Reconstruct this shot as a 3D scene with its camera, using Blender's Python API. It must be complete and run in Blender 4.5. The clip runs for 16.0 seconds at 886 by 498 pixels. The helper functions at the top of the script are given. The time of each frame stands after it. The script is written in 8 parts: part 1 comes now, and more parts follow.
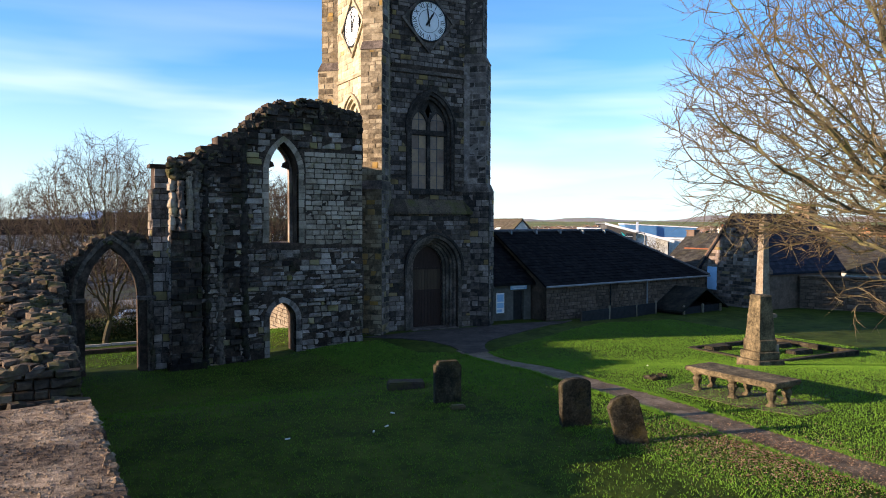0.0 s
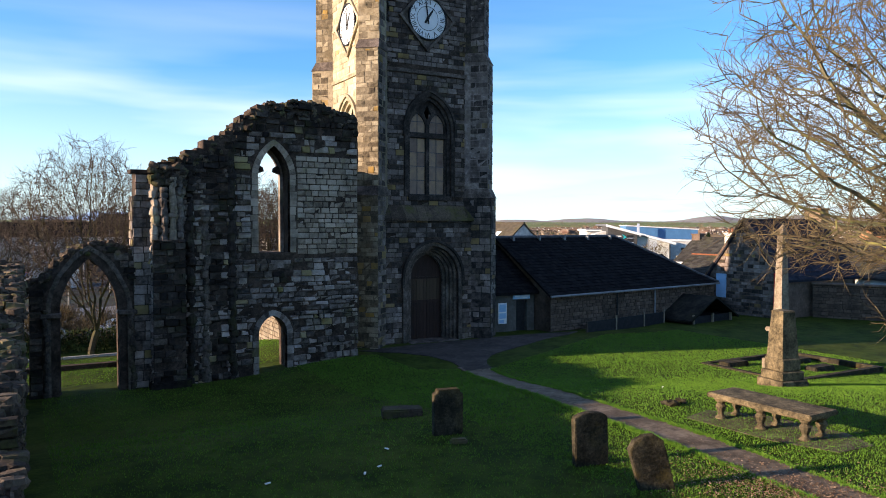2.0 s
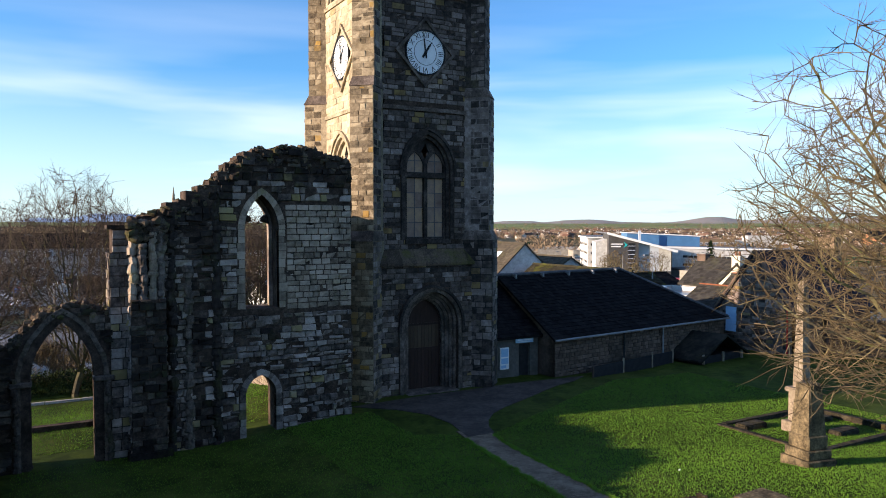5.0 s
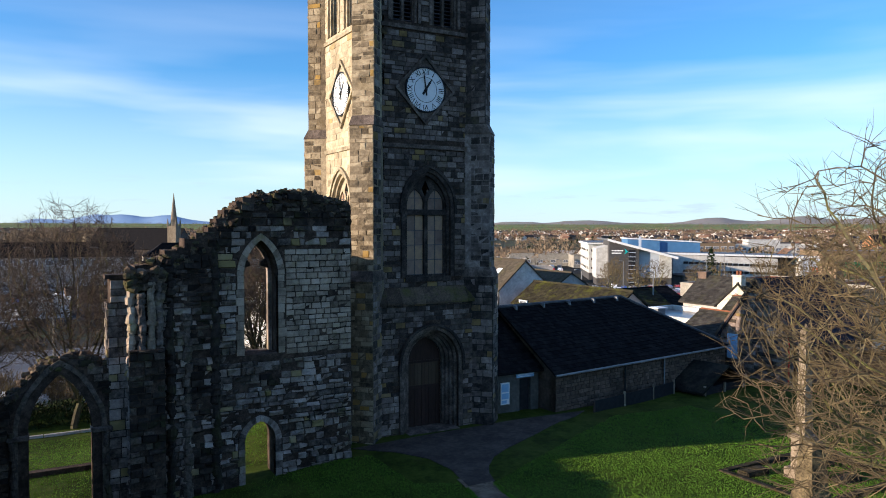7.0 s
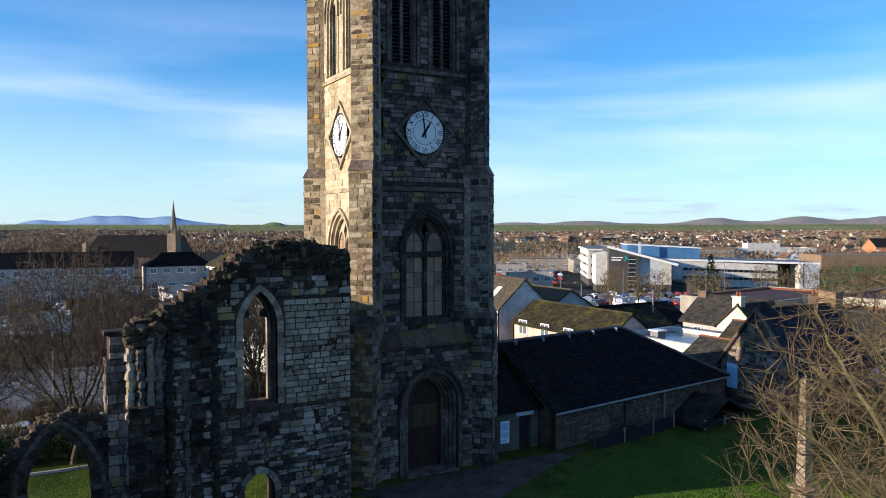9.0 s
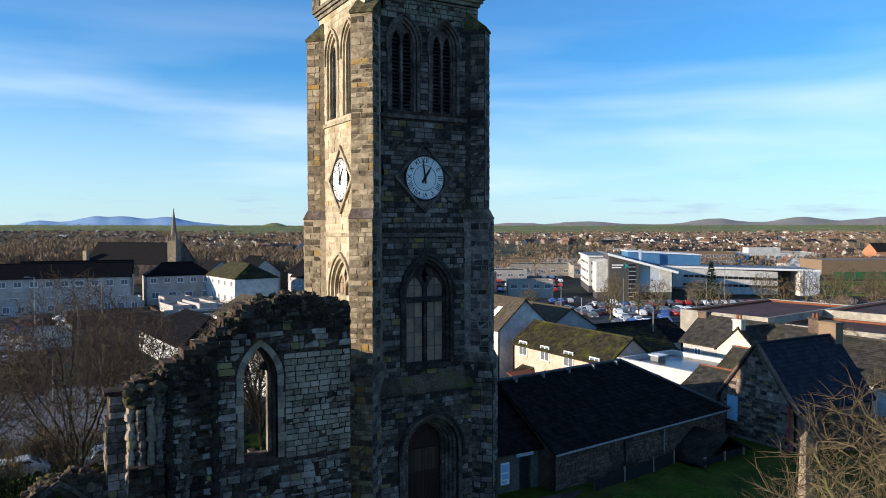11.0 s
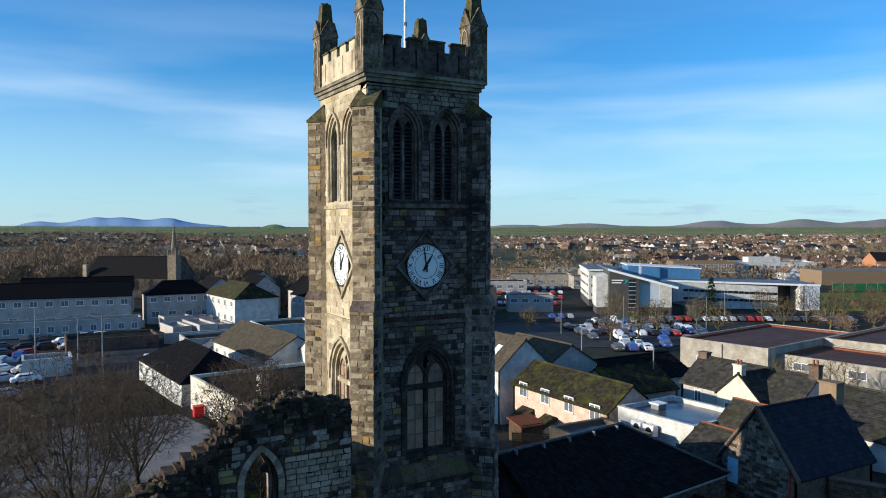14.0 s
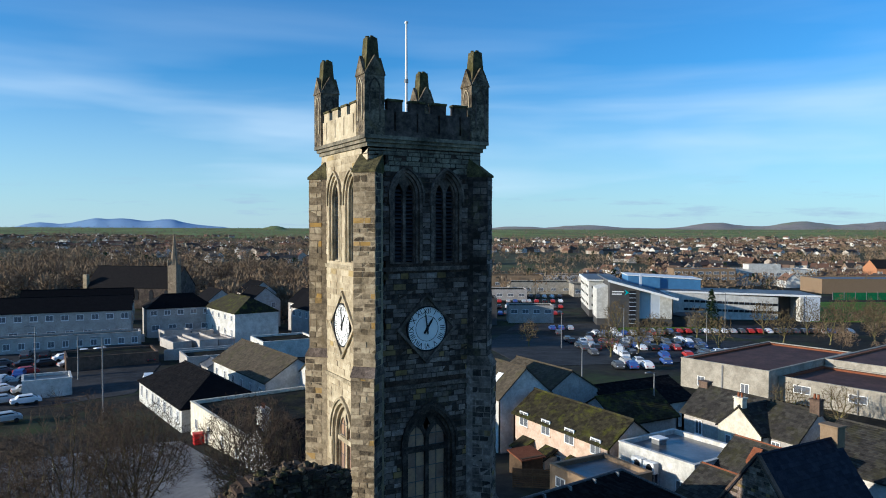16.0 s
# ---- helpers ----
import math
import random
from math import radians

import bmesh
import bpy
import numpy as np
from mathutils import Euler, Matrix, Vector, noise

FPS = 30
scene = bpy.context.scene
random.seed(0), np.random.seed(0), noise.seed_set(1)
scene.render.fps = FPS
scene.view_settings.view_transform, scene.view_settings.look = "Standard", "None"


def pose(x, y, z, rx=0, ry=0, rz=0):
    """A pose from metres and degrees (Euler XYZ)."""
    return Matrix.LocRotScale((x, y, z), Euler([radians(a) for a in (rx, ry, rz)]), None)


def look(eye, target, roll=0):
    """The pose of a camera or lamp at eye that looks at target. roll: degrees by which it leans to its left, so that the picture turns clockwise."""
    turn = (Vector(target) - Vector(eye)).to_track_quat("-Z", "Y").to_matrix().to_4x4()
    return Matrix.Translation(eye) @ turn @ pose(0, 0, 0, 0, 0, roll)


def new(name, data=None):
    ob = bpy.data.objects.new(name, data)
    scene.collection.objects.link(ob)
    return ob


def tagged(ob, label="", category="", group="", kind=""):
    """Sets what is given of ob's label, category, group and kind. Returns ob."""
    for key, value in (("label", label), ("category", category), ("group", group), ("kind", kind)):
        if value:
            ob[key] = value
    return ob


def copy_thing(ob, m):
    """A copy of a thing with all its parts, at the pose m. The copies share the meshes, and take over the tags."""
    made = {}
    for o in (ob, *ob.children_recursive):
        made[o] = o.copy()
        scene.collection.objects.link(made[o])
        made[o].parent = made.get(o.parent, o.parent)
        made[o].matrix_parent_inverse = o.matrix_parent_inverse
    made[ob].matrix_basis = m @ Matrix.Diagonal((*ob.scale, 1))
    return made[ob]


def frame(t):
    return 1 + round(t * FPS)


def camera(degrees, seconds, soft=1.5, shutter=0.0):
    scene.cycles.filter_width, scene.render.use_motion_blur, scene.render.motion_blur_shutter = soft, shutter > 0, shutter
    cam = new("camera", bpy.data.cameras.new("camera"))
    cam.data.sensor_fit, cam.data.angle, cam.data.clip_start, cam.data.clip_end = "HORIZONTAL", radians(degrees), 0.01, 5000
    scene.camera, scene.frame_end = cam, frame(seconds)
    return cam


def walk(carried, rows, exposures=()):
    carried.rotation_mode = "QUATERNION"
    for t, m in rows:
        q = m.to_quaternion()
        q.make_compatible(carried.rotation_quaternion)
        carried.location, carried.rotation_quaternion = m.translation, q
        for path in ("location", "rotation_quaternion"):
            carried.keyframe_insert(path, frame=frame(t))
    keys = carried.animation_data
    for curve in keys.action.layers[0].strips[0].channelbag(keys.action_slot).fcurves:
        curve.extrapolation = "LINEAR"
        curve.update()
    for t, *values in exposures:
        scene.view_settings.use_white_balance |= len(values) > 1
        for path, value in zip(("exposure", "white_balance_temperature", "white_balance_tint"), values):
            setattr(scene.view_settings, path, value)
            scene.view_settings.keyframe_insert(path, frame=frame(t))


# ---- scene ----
cam = camera(62.0, 16.0, soft=1.0)
PATH = [
    (0, (-16.950, -37.485, 6.084), (-15.9660, -35.7450, 6.0140), 0.10),
    (0.5, (-16.714, -37.025, 6.056), (-15.7300, -35.2850, 5.9869), 0.10),
    (1, (-16.466, -36.580, 6.079), (-15.4820, -34.8400, 6.0111), 0.10),
    (1.5, (-16.205, -36.148, 6.219), (-15.2211, -34.4090, 6.1500), 0.00),
    (2, (-15.960, -35.736, 6.442), (-14.9749, -33.9960, 6.3739), 0.10),
    (2.5, (-15.701, -35.341, 6.700), (-14.7171, -33.6010, 6.6331), 0.00),
    (3, (-15.481, -34.977, 7.037), (-14.4960, -33.2370, 6.9698), -0.00),
    (3.5, (-15.289, -34.635, 7.363), (-14.3040, -32.8950, 7.2971), -0.00),
    (4, (-15.105, -34.326, 7.777), (-14.1200, -32.5860, 7.7110), 0.00),
    (6.5, (-14.773, -33.738, 10.153), (-13.7880, -31.9980, 10.0890), -0.00),
    (7, (-14.752, -33.718, 10.631), (-13.7680, -31.9780, 10.5670), 0.00),
    (7.5, (-14.716, -33.692, 11.114), (-13.7320, -31.9530, 11.0499), -0.00),
    (8, (-14.700, -33.676, 11.599), (-13.7160, -31.9360, 11.5362), -0.10),
    (8.5, (-14.696, -33.662, 12.183), (-13.7120, -31.9220, 12.1199), -0.10),
    (9, (-14.684, -33.643, 12.797), (-13.7000, -31.9040, 12.7340), -0.10),
    (11.5, (-14.634, -33.576, 15.783), (-13.6500, -31.8350, 15.7210), -0.10),
    (12, (-14.627, -33.554, 16.488), (-13.6430, -31.8141, 16.4270), -0.10),
    (12.5, (-14.640, -33.578, 17.206), (-13.6559, -31.8378, 17.1449), -0.10),
    (13, (-14.632, -33.537, 17.946), (-13.6481, -31.7973, 17.8852), -0.00),
    (13.5, (-14.649, -33.557, 18.775), (-13.6649, -31.8166, 18.7149), 0.00),
    (14, (-14.629, -33.451, 19.607), (-13.6451, -31.7112, 19.5470), 0.00),
    (14.5, (-14.636, -33.419, 20.449), (-13.6520, -31.6790, 20.3900), -0.00),
    (15, (-14.643, -33.414, 21.285), (-13.6580, -31.6740, 21.2260), -0.00),
    (15.5, (-14.638, -33.396, 22.067), (-13.6540, -31.6559, 22.0080), 0.00),
    (16, (-14.591, -33.286, 22.756), (-13.6070, -31.5450, 22.6990), 0.10),
]
EXPOSURES = [(0, 1.26, 7350, 20), (4, 1.16, 7250, 20), (7, 0.90, 6750, 16), (9, 0.79, 6550, 14), (12.5, 0.62, 6300, 9), (16, 0.40, 5900, 6)]
walk(cam, [(t, look(eye, target, roll)) for t, eye, target, roll in PATH], EXPOSURES)

# ---- world, sun and exposure ----
SUN_AZ, SUN_EL = radians(167.0), radians(12.0)     # direction towards the sun, from +x anticlockwise
sun_way = Vector((math.cos(SUN_AZ) * math.cos(SUN_EL), math.sin(SUN_AZ) * math.cos(SUN_EL), math.sin(SUN_EL)))
sun = new("sun", bpy.data.lights.new("sun", "SUN"))
sun.data.energy, sun.data.angle, sun.data.color = 5.0, radians(0.6), (1.0, 0.86, 0.68)
sun.matrix_world = look(sun_way * 100, (0, 0, 0))
world = bpy.data.worlds.new("sky")
scene.world = world
world.use_nodes = True
wt = world.node_tree
wt.nodes.clear()


def wnode(kind, **kw):
    n = wt.nodes.new(kind)
    for k, v in kw.items():
        n.inputs[k].default_value = v
    return n


sky = wt.nodes.new("ShaderNodeTexSky")
sky.sky_type, sky.sun_disc = "NISHITA", False
sky.sun_elevation, sky.sun_rotation = SUN_EL, radians(90) - SUN_AZ
sky.air_density, sky.dust_density, sky.ozone_density = 1.0, 0.35, 2.2
wcoord = wt.nodes.new("ShaderNodeTexCoord")
# long thin streaks of high cloud, wisps low down
wmap = wt.nodes.new("ShaderNodeMapping")
wmap.inputs["Rotation"].default_value = (0.0, radians(3), radians(29.5))
wmap.inputs["Scale"].default_value = (0.9, 0.9, 7.0)
streak = wnode("ShaderNodeTexNoise", Scale=1.6, Detail=4.0, Roughness=0.48, Distortion=0.25)
wt.links.new(wcoord.outputs["Generated"], wmap.inputs["Vector"])
wt.links.new(wmap.outputs["Vector"], streak.inputs["Vector"])
sramp = wt.nodes.new("ShaderNodeMapRange")
sramp.inputs["From Min"].default_value, sramp.inputs["From Max"].default_value = 0.43, 0.74
sramp.inputs["To Max"].default_value = 0.6
wt.links.new(streak.outputs["Fac"], sramp.inputs["Value"])
sep = wt.nodes.new("ShaderNodeSeparateXYZ")
wt.links.new(wcoord.outputs["Generated"], sep.inputs["Vector"])
low = wt.nodes.new("ShaderNodeMapRange")
low.inputs["From Min"].default_value, low.inputs["From Max"].default_value = 0.30, 0.14
wt.links.new(sep.outputs["Z"], low.inputs["Value"])
cmul = wt.nodes.new("ShaderNodeMath")
cmul.operation = "MULTIPLY"
wt.links.new(sramp.outputs["Result"], cmul.inputs[0])
wt.links.new(low.outputs["Result"], cmul.inputs[1])
haze = wt.nodes.new("ShaderNodeMapRange")
haze.inputs["From Min"].default_value, haze.inputs["From Max"].default_value = 0.2, -0.01
haze.inputs["To Max"].default_value = 0.55
wt.links.new(sep.outputs["Z"], haze.inputs["Value"])
cadd = wt.nodes.new("ShaderNodeMath")
cadd.operation, cadd.use_clamp = "MAXIMUM", True
wt.links.new(cmul.outputs[0], cadd.inputs[0])
wt.links.new(haze.outputs["Result"], cadd.inputs[1])
# Unseen pale veil overhead, added to whiten the light in the shade.
fill_veil = wt.nodes.new("ShaderNodeMapRange")
fill_veil.inputs["From Min"].default_value, fill_veil.inputs["From Max"].default_value = 0.36, 0.75
fill_veil.inputs["To Max"].default_value = 0.13
wt.links.new(sep.outputs["Z"], fill_veil.inputs["Value"])
vmax = wt.nodes.new("ShaderNodeMath")
vmax.operation = "MAXIMUM"
wt.links.new(cadd.outputs[0], vmax.inputs[0])
wt.links.new(fill_veil.outputs["Result"], vmax.inputs[1])
tintn = wt.nodes.new("ShaderNodeMix")
tintn.data_type, tintn.blend_type = "RGBA", "MULTIPLY"
tintn.inputs[0].default_value = 1.0
tintn.inputs[7].default_value = (0.40, 0.95, 1.45, 1)
wt.links.new(sky.outputs["Color"], tintn.inputs[6])
cmix = wt.nodes.new("ShaderNodeMix")
cmix.data_type = "RGBA"
cmix.inputs[7].default_value = (6.0, 7.0, 7.9, 1)
wt.links.new(vmax.outputs[0], cmix.inputs[0])
wt.links.new(tintn.outputs[2], cmix.inputs[6])
bg = wt.nodes.new("ShaderNodeBackground")
bg.inputs["Strength"].default_value = 0.1
wout = wt.nodes.new("ShaderNodeOutputWorld")
# small grey clouds just above the horizon
gmap = wt.nodes.new("ShaderNodeMapping")
gmap.inputs["Scale"].default_value = (4.0, 4.0, 34.0)
gmap.inputs["Location"].default_value = (2.3, 0.7, 0.0)
puff = wnode("ShaderNodeTexNoise", Scale=2.2, Detail=5.0, Roughness=0.6)
wt.links.new(wcoord.outputs["Generated"], gmap.inputs["Vector"])
wt.links.new(gmap.outputs["Vector"], puff.inputs["Vector"])
gramp = wt.nodes.new("ShaderNodeMapRange")
gramp.inputs["From Min"].default_value, gramp.inputs["From Max"].default_value, gramp.inputs["To Max"].default_value = 0.56, 0.72, 0.7
wt.links.new(puff.outputs["Fac"], gramp.inputs["Value"])
gband = wt.nodes.new("ShaderNodeMapRange")
gband.inputs["From Min"].default_value, gband.inputs["From Max"].default_value = 0.075, 0.03
wt.links.new(sep.outputs["Z"], gband.inputs["Value"])
gmul = wt.nodes.new("ShaderNodeMath")
gmul.operation = "MULTIPLY"
wt.links.new(gramp.outputs["Result"], gmul.inputs[0])
wt.links.new(gband.outputs["Result"], gmul.inputs[1])
gmix = wt.nodes.new("ShaderNodeMix")
gmix.data_type = "RGBA"
gmix.inputs[7].default_value = (3.0, 3.9, 5.2, 1)
wt.links.new(gmul.outputs[0], gmix.inputs[0])
wt.links.new(cmix.outputs[2], gmix.inputs[6])
wt.links.new(gmix.outputs[2], bg.inputs["Color"])
wt.links.new(bg.outputs["Background"], wout.inputs["Surface"])

# ---- materials ----


def rgb(c):
    return (c[0], c[1], c[2], 1.0)


def surface(name, cols, scale=2.0, rough=0.85, bump=0.3, fine=40.0, vary=0.0, metal=0.0, spec=0.12, stain=None, stain_scale=0.4, stain_amount=0.4, stretch=(1, 1, 1), lichen=None, lichen_scale=0.9, lichen_amount=0.5, odd=None, odd_share=0.1):
    """A procedural surface: two or three colours over coarse and fine noise, a per-piece shift, stains and relief."""
    m = bpy.data.materials.new(name)
    m.use_nodes = True
    nt = m.node_tree
    b = nt.nodes["Principled BSDF"]
    co = nt.nodes.new("ShaderNodeTexCoord")
    geo = nt.nodes.new("ShaderNodeNewGeometry")
    mp = nt.nodes.new("ShaderNodeMapping")
    mp.inputs["Scale"].default_value = stretch
    nt.links.new(geo.outputs["Position"], mp.inputs["Vector"])
    n1 = nt.nodes.new("ShaderNodeTexNoise")
    n1.inputs["Scale"].default_value, n1.inputs["Detail"].default_value, n1.inputs["Roughness"].default_value = scale, 6, 0.62
    nt.links.new(mp.outputs["Vector"], n1.inputs["Vector"])
    n2 = nt.nodes.new("ShaderNodeTexNoise")
    n2.inputs["Scale"].default_value, n2.inputs["Detail"].default_value = fine, 4
    nt.links.new(mp.outputs["Vector"], n2.inputs["Vector"])
    add = nt.nodes.new("ShaderNodeMath")
    add.operation = "MULTIPLY_ADD"
    add.inputs[1].default_value = 0.3
    nt.links.new(n2.outputs["Fac"], add.inputs[0])
    sub = nt.nodes.new("ShaderNodeMath")
    sub.operation = "MULTIPLY_ADD"
    sub.inputs[1].default_value, sub.inputs[2].default_value = 1.25, -0.28
    nt.links.new(n1.outputs["Fac"], sub.inputs[0])
    nt.links.new(sub.outputs[0], add.inputs[2])
    n5 = nt.nodes.new("ShaderNodeTexNoise")
    n5.inputs["Scale"].default_value, n5.inputs["Detail"].default_value, n5.inputs["Roughness"].default_value = scale * 5.3, 5, 0.68
    nt.links.new(mp.outputs["Vector"], n5.inputs["Vector"])
    grain = nt.nodes.new("ShaderNodeMath")
    grain.operation = "MULTIPLY_ADD"
    grain.inputs[1].default_value, grain.inputs[2].default_value = 0.9, -0.45
    nt.links.new(n5.outputs["Fac"], grain.inputs[0])
    fac = add.outputs[0]
    if vary:
        oi = nt.nodes.new("ShaderNodeObjectInfo")
        s = nt.nodes.new("ShaderNodeMath")
        s.operation = "ADD"
        nt.links.new(oi.outputs["Random"], s.inputs[0])
        nt.links.new(geo.outputs["Random Per Island"], s.inputs[1])
        fr = nt.nodes.new("ShaderNodeMath")
        fr.operation = "FRACT"
        nt.links.new(s.outputs[0], fr.inputs[0])
        mx = nt.nodes.new("ShaderNodeMath")
        mx.operation = "MULTIPLY_ADD"
        mx.inputs[1].default_value = vary
        nt.links.new(fr.outputs[0], mx.inputs[0])
        sc = nt.nodes.new("ShaderNodeMath")
        sc.operation = "MULTIPLY"
        sc.inputs[1].default_value = 1.0 - vary
        nt.links.new(fac, sc.inputs[0])
        nt.links.new(sc.outputs[0], mx.inputs[2])
        fac = mx.outputs[0]
    coarse = nt.nodes.new("ShaderNodeMath")
    coarse.operation = "ADD"
    nt.links.new(fac, coarse.inputs[0])
    nt.links.new(grain.outputs[0], coarse.inputs[1])
    fac = coarse.outputs[0]
    ramp = nt.nodes.new("ShaderNodeValToRGB")
    els = ramp.color_ramp.elements
    lo, hi = (0.12, 0.9) if vary else (0.3, 0.75)
    els[0].position, els[0].color = lo, rgb(cols[0])
    els[1].position, els[1].color = hi, rgb(cols[-1])
    for k, c in enumerate(cols[1:-1]):
        e = els.new(lo + (hi - lo) * (k + 1) / (len(cols) - 1))
        e.color = rgb(c)
    nt.links.new(fac, ramp.inputs["Fac"])
    col = ramp.outputs["Color"]
    if odd:
        again = nt.nodes.new("ShaderNodeMath")
        again.operation = "MULTIPLY"
        again.inputs[1].default_value = 13.7
        nt.links.new(fr.outputs[0], again.inputs[0])
        pick = nt.nodes.new("ShaderNodeMath")
        pick.operation = "FRACT"
        nt.links.new(again.outputs[0], pick.inputs[0])
        few = nt.nodes.new("ShaderNodeMath")
        few.operation = "GREATER_THAN"
        few.inputs[1].default_value = 1.0 - odd_share
        nt.links.new(pick.outputs[0], few.inputs[0])
        part_of = nt.nodes.new("ShaderNodeMath")
        part_of.operation = "MULTIPLY"
        nt.links.new(few.outputs[0], part_of.inputs[0])
        nt.links.new(n1.outputs["Fac"], part_of.inputs[1])
        half = nt.nodes.new("ShaderNodeMath")
        half.operation, half.use_clamp = "MULTIPLY", True
        half.inputs[1].default_value = 1.5
        nt.links.new(part_of.outputs[0], half.inputs[0])
        mix = nt.nodes.new("ShaderNodeMix")
        mix.data_type = "RGBA"
        mix.inputs[7].default_value = rgb(odd)
        nt.links.new(half.outputs[0], mix.inputs[0])
        nt.links.new(col, mix.inputs[6])
        col = mix.outputs[2]
    if stain:
        n3 = nt.nodes.new("ShaderNodeTexNoise")
        n3.inputs["Scale"].default_value, n3.inputs["Detail"].default_value = stain_scale, 7
        n3.inputs["Roughness"].default_value = 0.7
        nt.links.new(geo.outputs["Position"], n3.inputs["Vector"])
        mr = nt.nodes.new("ShaderNodeMapRange")
        mr.inputs["From Min"].default_value, mr.inputs["From Max"].default_value = 0.50, 0.66
        mr.inputs["To Max"].default_value = stain_amount
        nt.links.new(n3.outputs["Fac"], mr.inputs["Value"])
        mix = nt.nodes.new("ShaderNodeMix")
        mix.data_type = "RGBA"
        mix.inputs[7].default_value = rgb(stain)
        nt.links.new(mr.outputs["Result"], mix.inputs[0])
        nt.links.new(col, mix.inputs[6])
        col = mix.outputs[2]
    if lichen:
        n4 = nt.nodes.new("ShaderNodeTexNoise")
        n4.inputs["Scale"].default_value, n4.inputs["Detail"].default_value, n4.inputs["Roughness"].default_value = lichen_scale, 8, 0.75
        off = nt.nodes.new("ShaderNodeVectorMath")
        off.inputs[1].default_value = (31.0, 17.0, 5.0)
        nt.links.new(geo.outputs["Position"], off.inputs[0])
        nt.links.new(off.outputs[0], n4.inputs["Vector"])
        mr = nt.nodes.new("ShaderNodeMapRange")
        mr.inputs["From Min"].default_value, mr.inputs["From Max"].default_value = 0.54, 0.66
        mr.inputs["To Max"].default_value = lichen_amount
        nt.links.new(n4.outputs["Fac"], mr.inputs["Value"])
        mix = nt.nodes.new("ShaderNodeMix")
        mix.data_type = "RGBA"
        mix.inputs[7].default_value = rgb(lichen)
        nt.links.new(mr.outputs["Result"], mix.inputs[0])
        nt.links.new(col, mix.inputs[6])
        col = mix.outputs[2]
    nt.links.new(col, b.inputs["Base Color"])
    b.inputs["Roughness"].default_value, b.inputs["Metallic"].default_value = rough, metal
    b.inputs["Specular IOR Level"].default_value = spec
    if bump:
        bp = nt.nodes.new("ShaderNodeBump")
        bp.inputs["Strength"].default_value, bp.inputs["Distance"].default_value = bump, 0.04
        nt.links.new(add.outputs[0], bp.inputs["Height"])
        nt.links.new(bp.outputs["Normal"], b.inputs["Normal"])
    return m


# Shaded copy of the tower stone: the front's shade is put into its colour.
DARKSTONE = surface("weathered_shaded_stone", [(0.022, 0.0178, 0.0163), (0.048, 0.0378, 0.0332), (0.10, 0.0775, 0.0665), (0.158, 0.1225, 0.1055), (0.21, 0.165, 0.142), (0.34, 0.273, 0.238)], 0.7, 0.92, 0.8, 16, 0.58, stain=(0.018, 0.016, 0.014), stain_scale=0.42, stain_amount=0.85, lichen=(0.13, 0.11, 0.045), lichen_scale=0.8, lichen_amount=0.35, odd=(0.25, 0.165, 0.06), odd_share=0.05)
# Lit copy for the sunward wall: sunlight is put into the paler colour.
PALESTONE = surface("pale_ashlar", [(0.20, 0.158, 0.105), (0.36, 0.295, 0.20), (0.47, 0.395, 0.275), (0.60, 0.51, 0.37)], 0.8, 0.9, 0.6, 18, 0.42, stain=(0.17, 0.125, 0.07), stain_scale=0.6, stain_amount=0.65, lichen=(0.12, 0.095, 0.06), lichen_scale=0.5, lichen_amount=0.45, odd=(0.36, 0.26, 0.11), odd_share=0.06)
# Lichened stone, its colour also lightened for buttresses that face the sun.
OCHRESTONE = surface("lichened_lit_stone", [(0.05, 0.038, 0.027), (0.13, 0.10, 0.067), (0.23, 0.18, 0.12), (0.36, 0.285, 0.19), (0.46, 0.38, 0.26)], 1.1, 0.92, 0.7, 18, 0.62, stain=(0.16, 0.115, 0.06), stain_scale=0.9, stain_amount=0.5, lichen=(0.05, 0.042, 0.03), lichen_scale=0.7, lichen_amount=0.6, odd=(0.38, 0.225, 0.06), odd_share=0.09)
RUINSTONE = surface("ruin_rubble_stone", [(0.026, 0.0205, 0.0175), (0.08, 0.063, 0.053), (0.165, 0.128, 0.107), (0.26, 0.204, 0.172), (0.345, 0.277, 0.234), (0.47, 0.38, 0.322)], 0.75, 0.94, 1.0, 14, 0.52, stain=(0.016, 0.0135, 0.0115), stain_scale=0.34, stain_amount=0.78, lichen=(0.16, 0.14, 0.05), lichen_scale=0.8, lichen_amount=0.45, odd=(0.27, 0.20, 0.08), odd_share=0.06)
RUINASHLAR = surface("ruin_pale_ashlar", [(0.12, 0.09025, 0.06572), (0.26, 0.1957, 0.1431), (0.38, 0.2898, 0.2173), (0.48, 0.3705, 0.2809)], 0.9, 0.92, 0.8, 16, 0.5, stain=(0.06, 0.05, 0.036), stain_scale=0.7, stain_amount=0.7, lichen=(0.26, 0.22, 0.07), lichen_scale=0.9, lichen_amount=0.5)
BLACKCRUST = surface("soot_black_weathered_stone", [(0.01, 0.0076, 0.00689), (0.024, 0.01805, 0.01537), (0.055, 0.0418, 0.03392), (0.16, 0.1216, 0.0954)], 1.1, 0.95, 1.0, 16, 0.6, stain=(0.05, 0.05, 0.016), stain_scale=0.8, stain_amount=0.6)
RUBBLETOP = surface("mossy_shaded_rubble", [(0.0156, 0.01149, 0.009222), (0.0649, 0.04702, 0.03487), (0.1687, 0.1202, 0.08204)], 2.2, 0.95, 0.8, 18, 0.5, stain=(0.085, 0.085, 0.02), stain_scale=1.2, stain_amount=0.7)
CORE = surface("rubble_core_mortar", [(0.0236, 0.01568, 0.01208), (0.0531, 0.0361, 0.02703), (0.1003, 0.0684, 0.0513)], 1.5, 0.95, 0.8, 30)
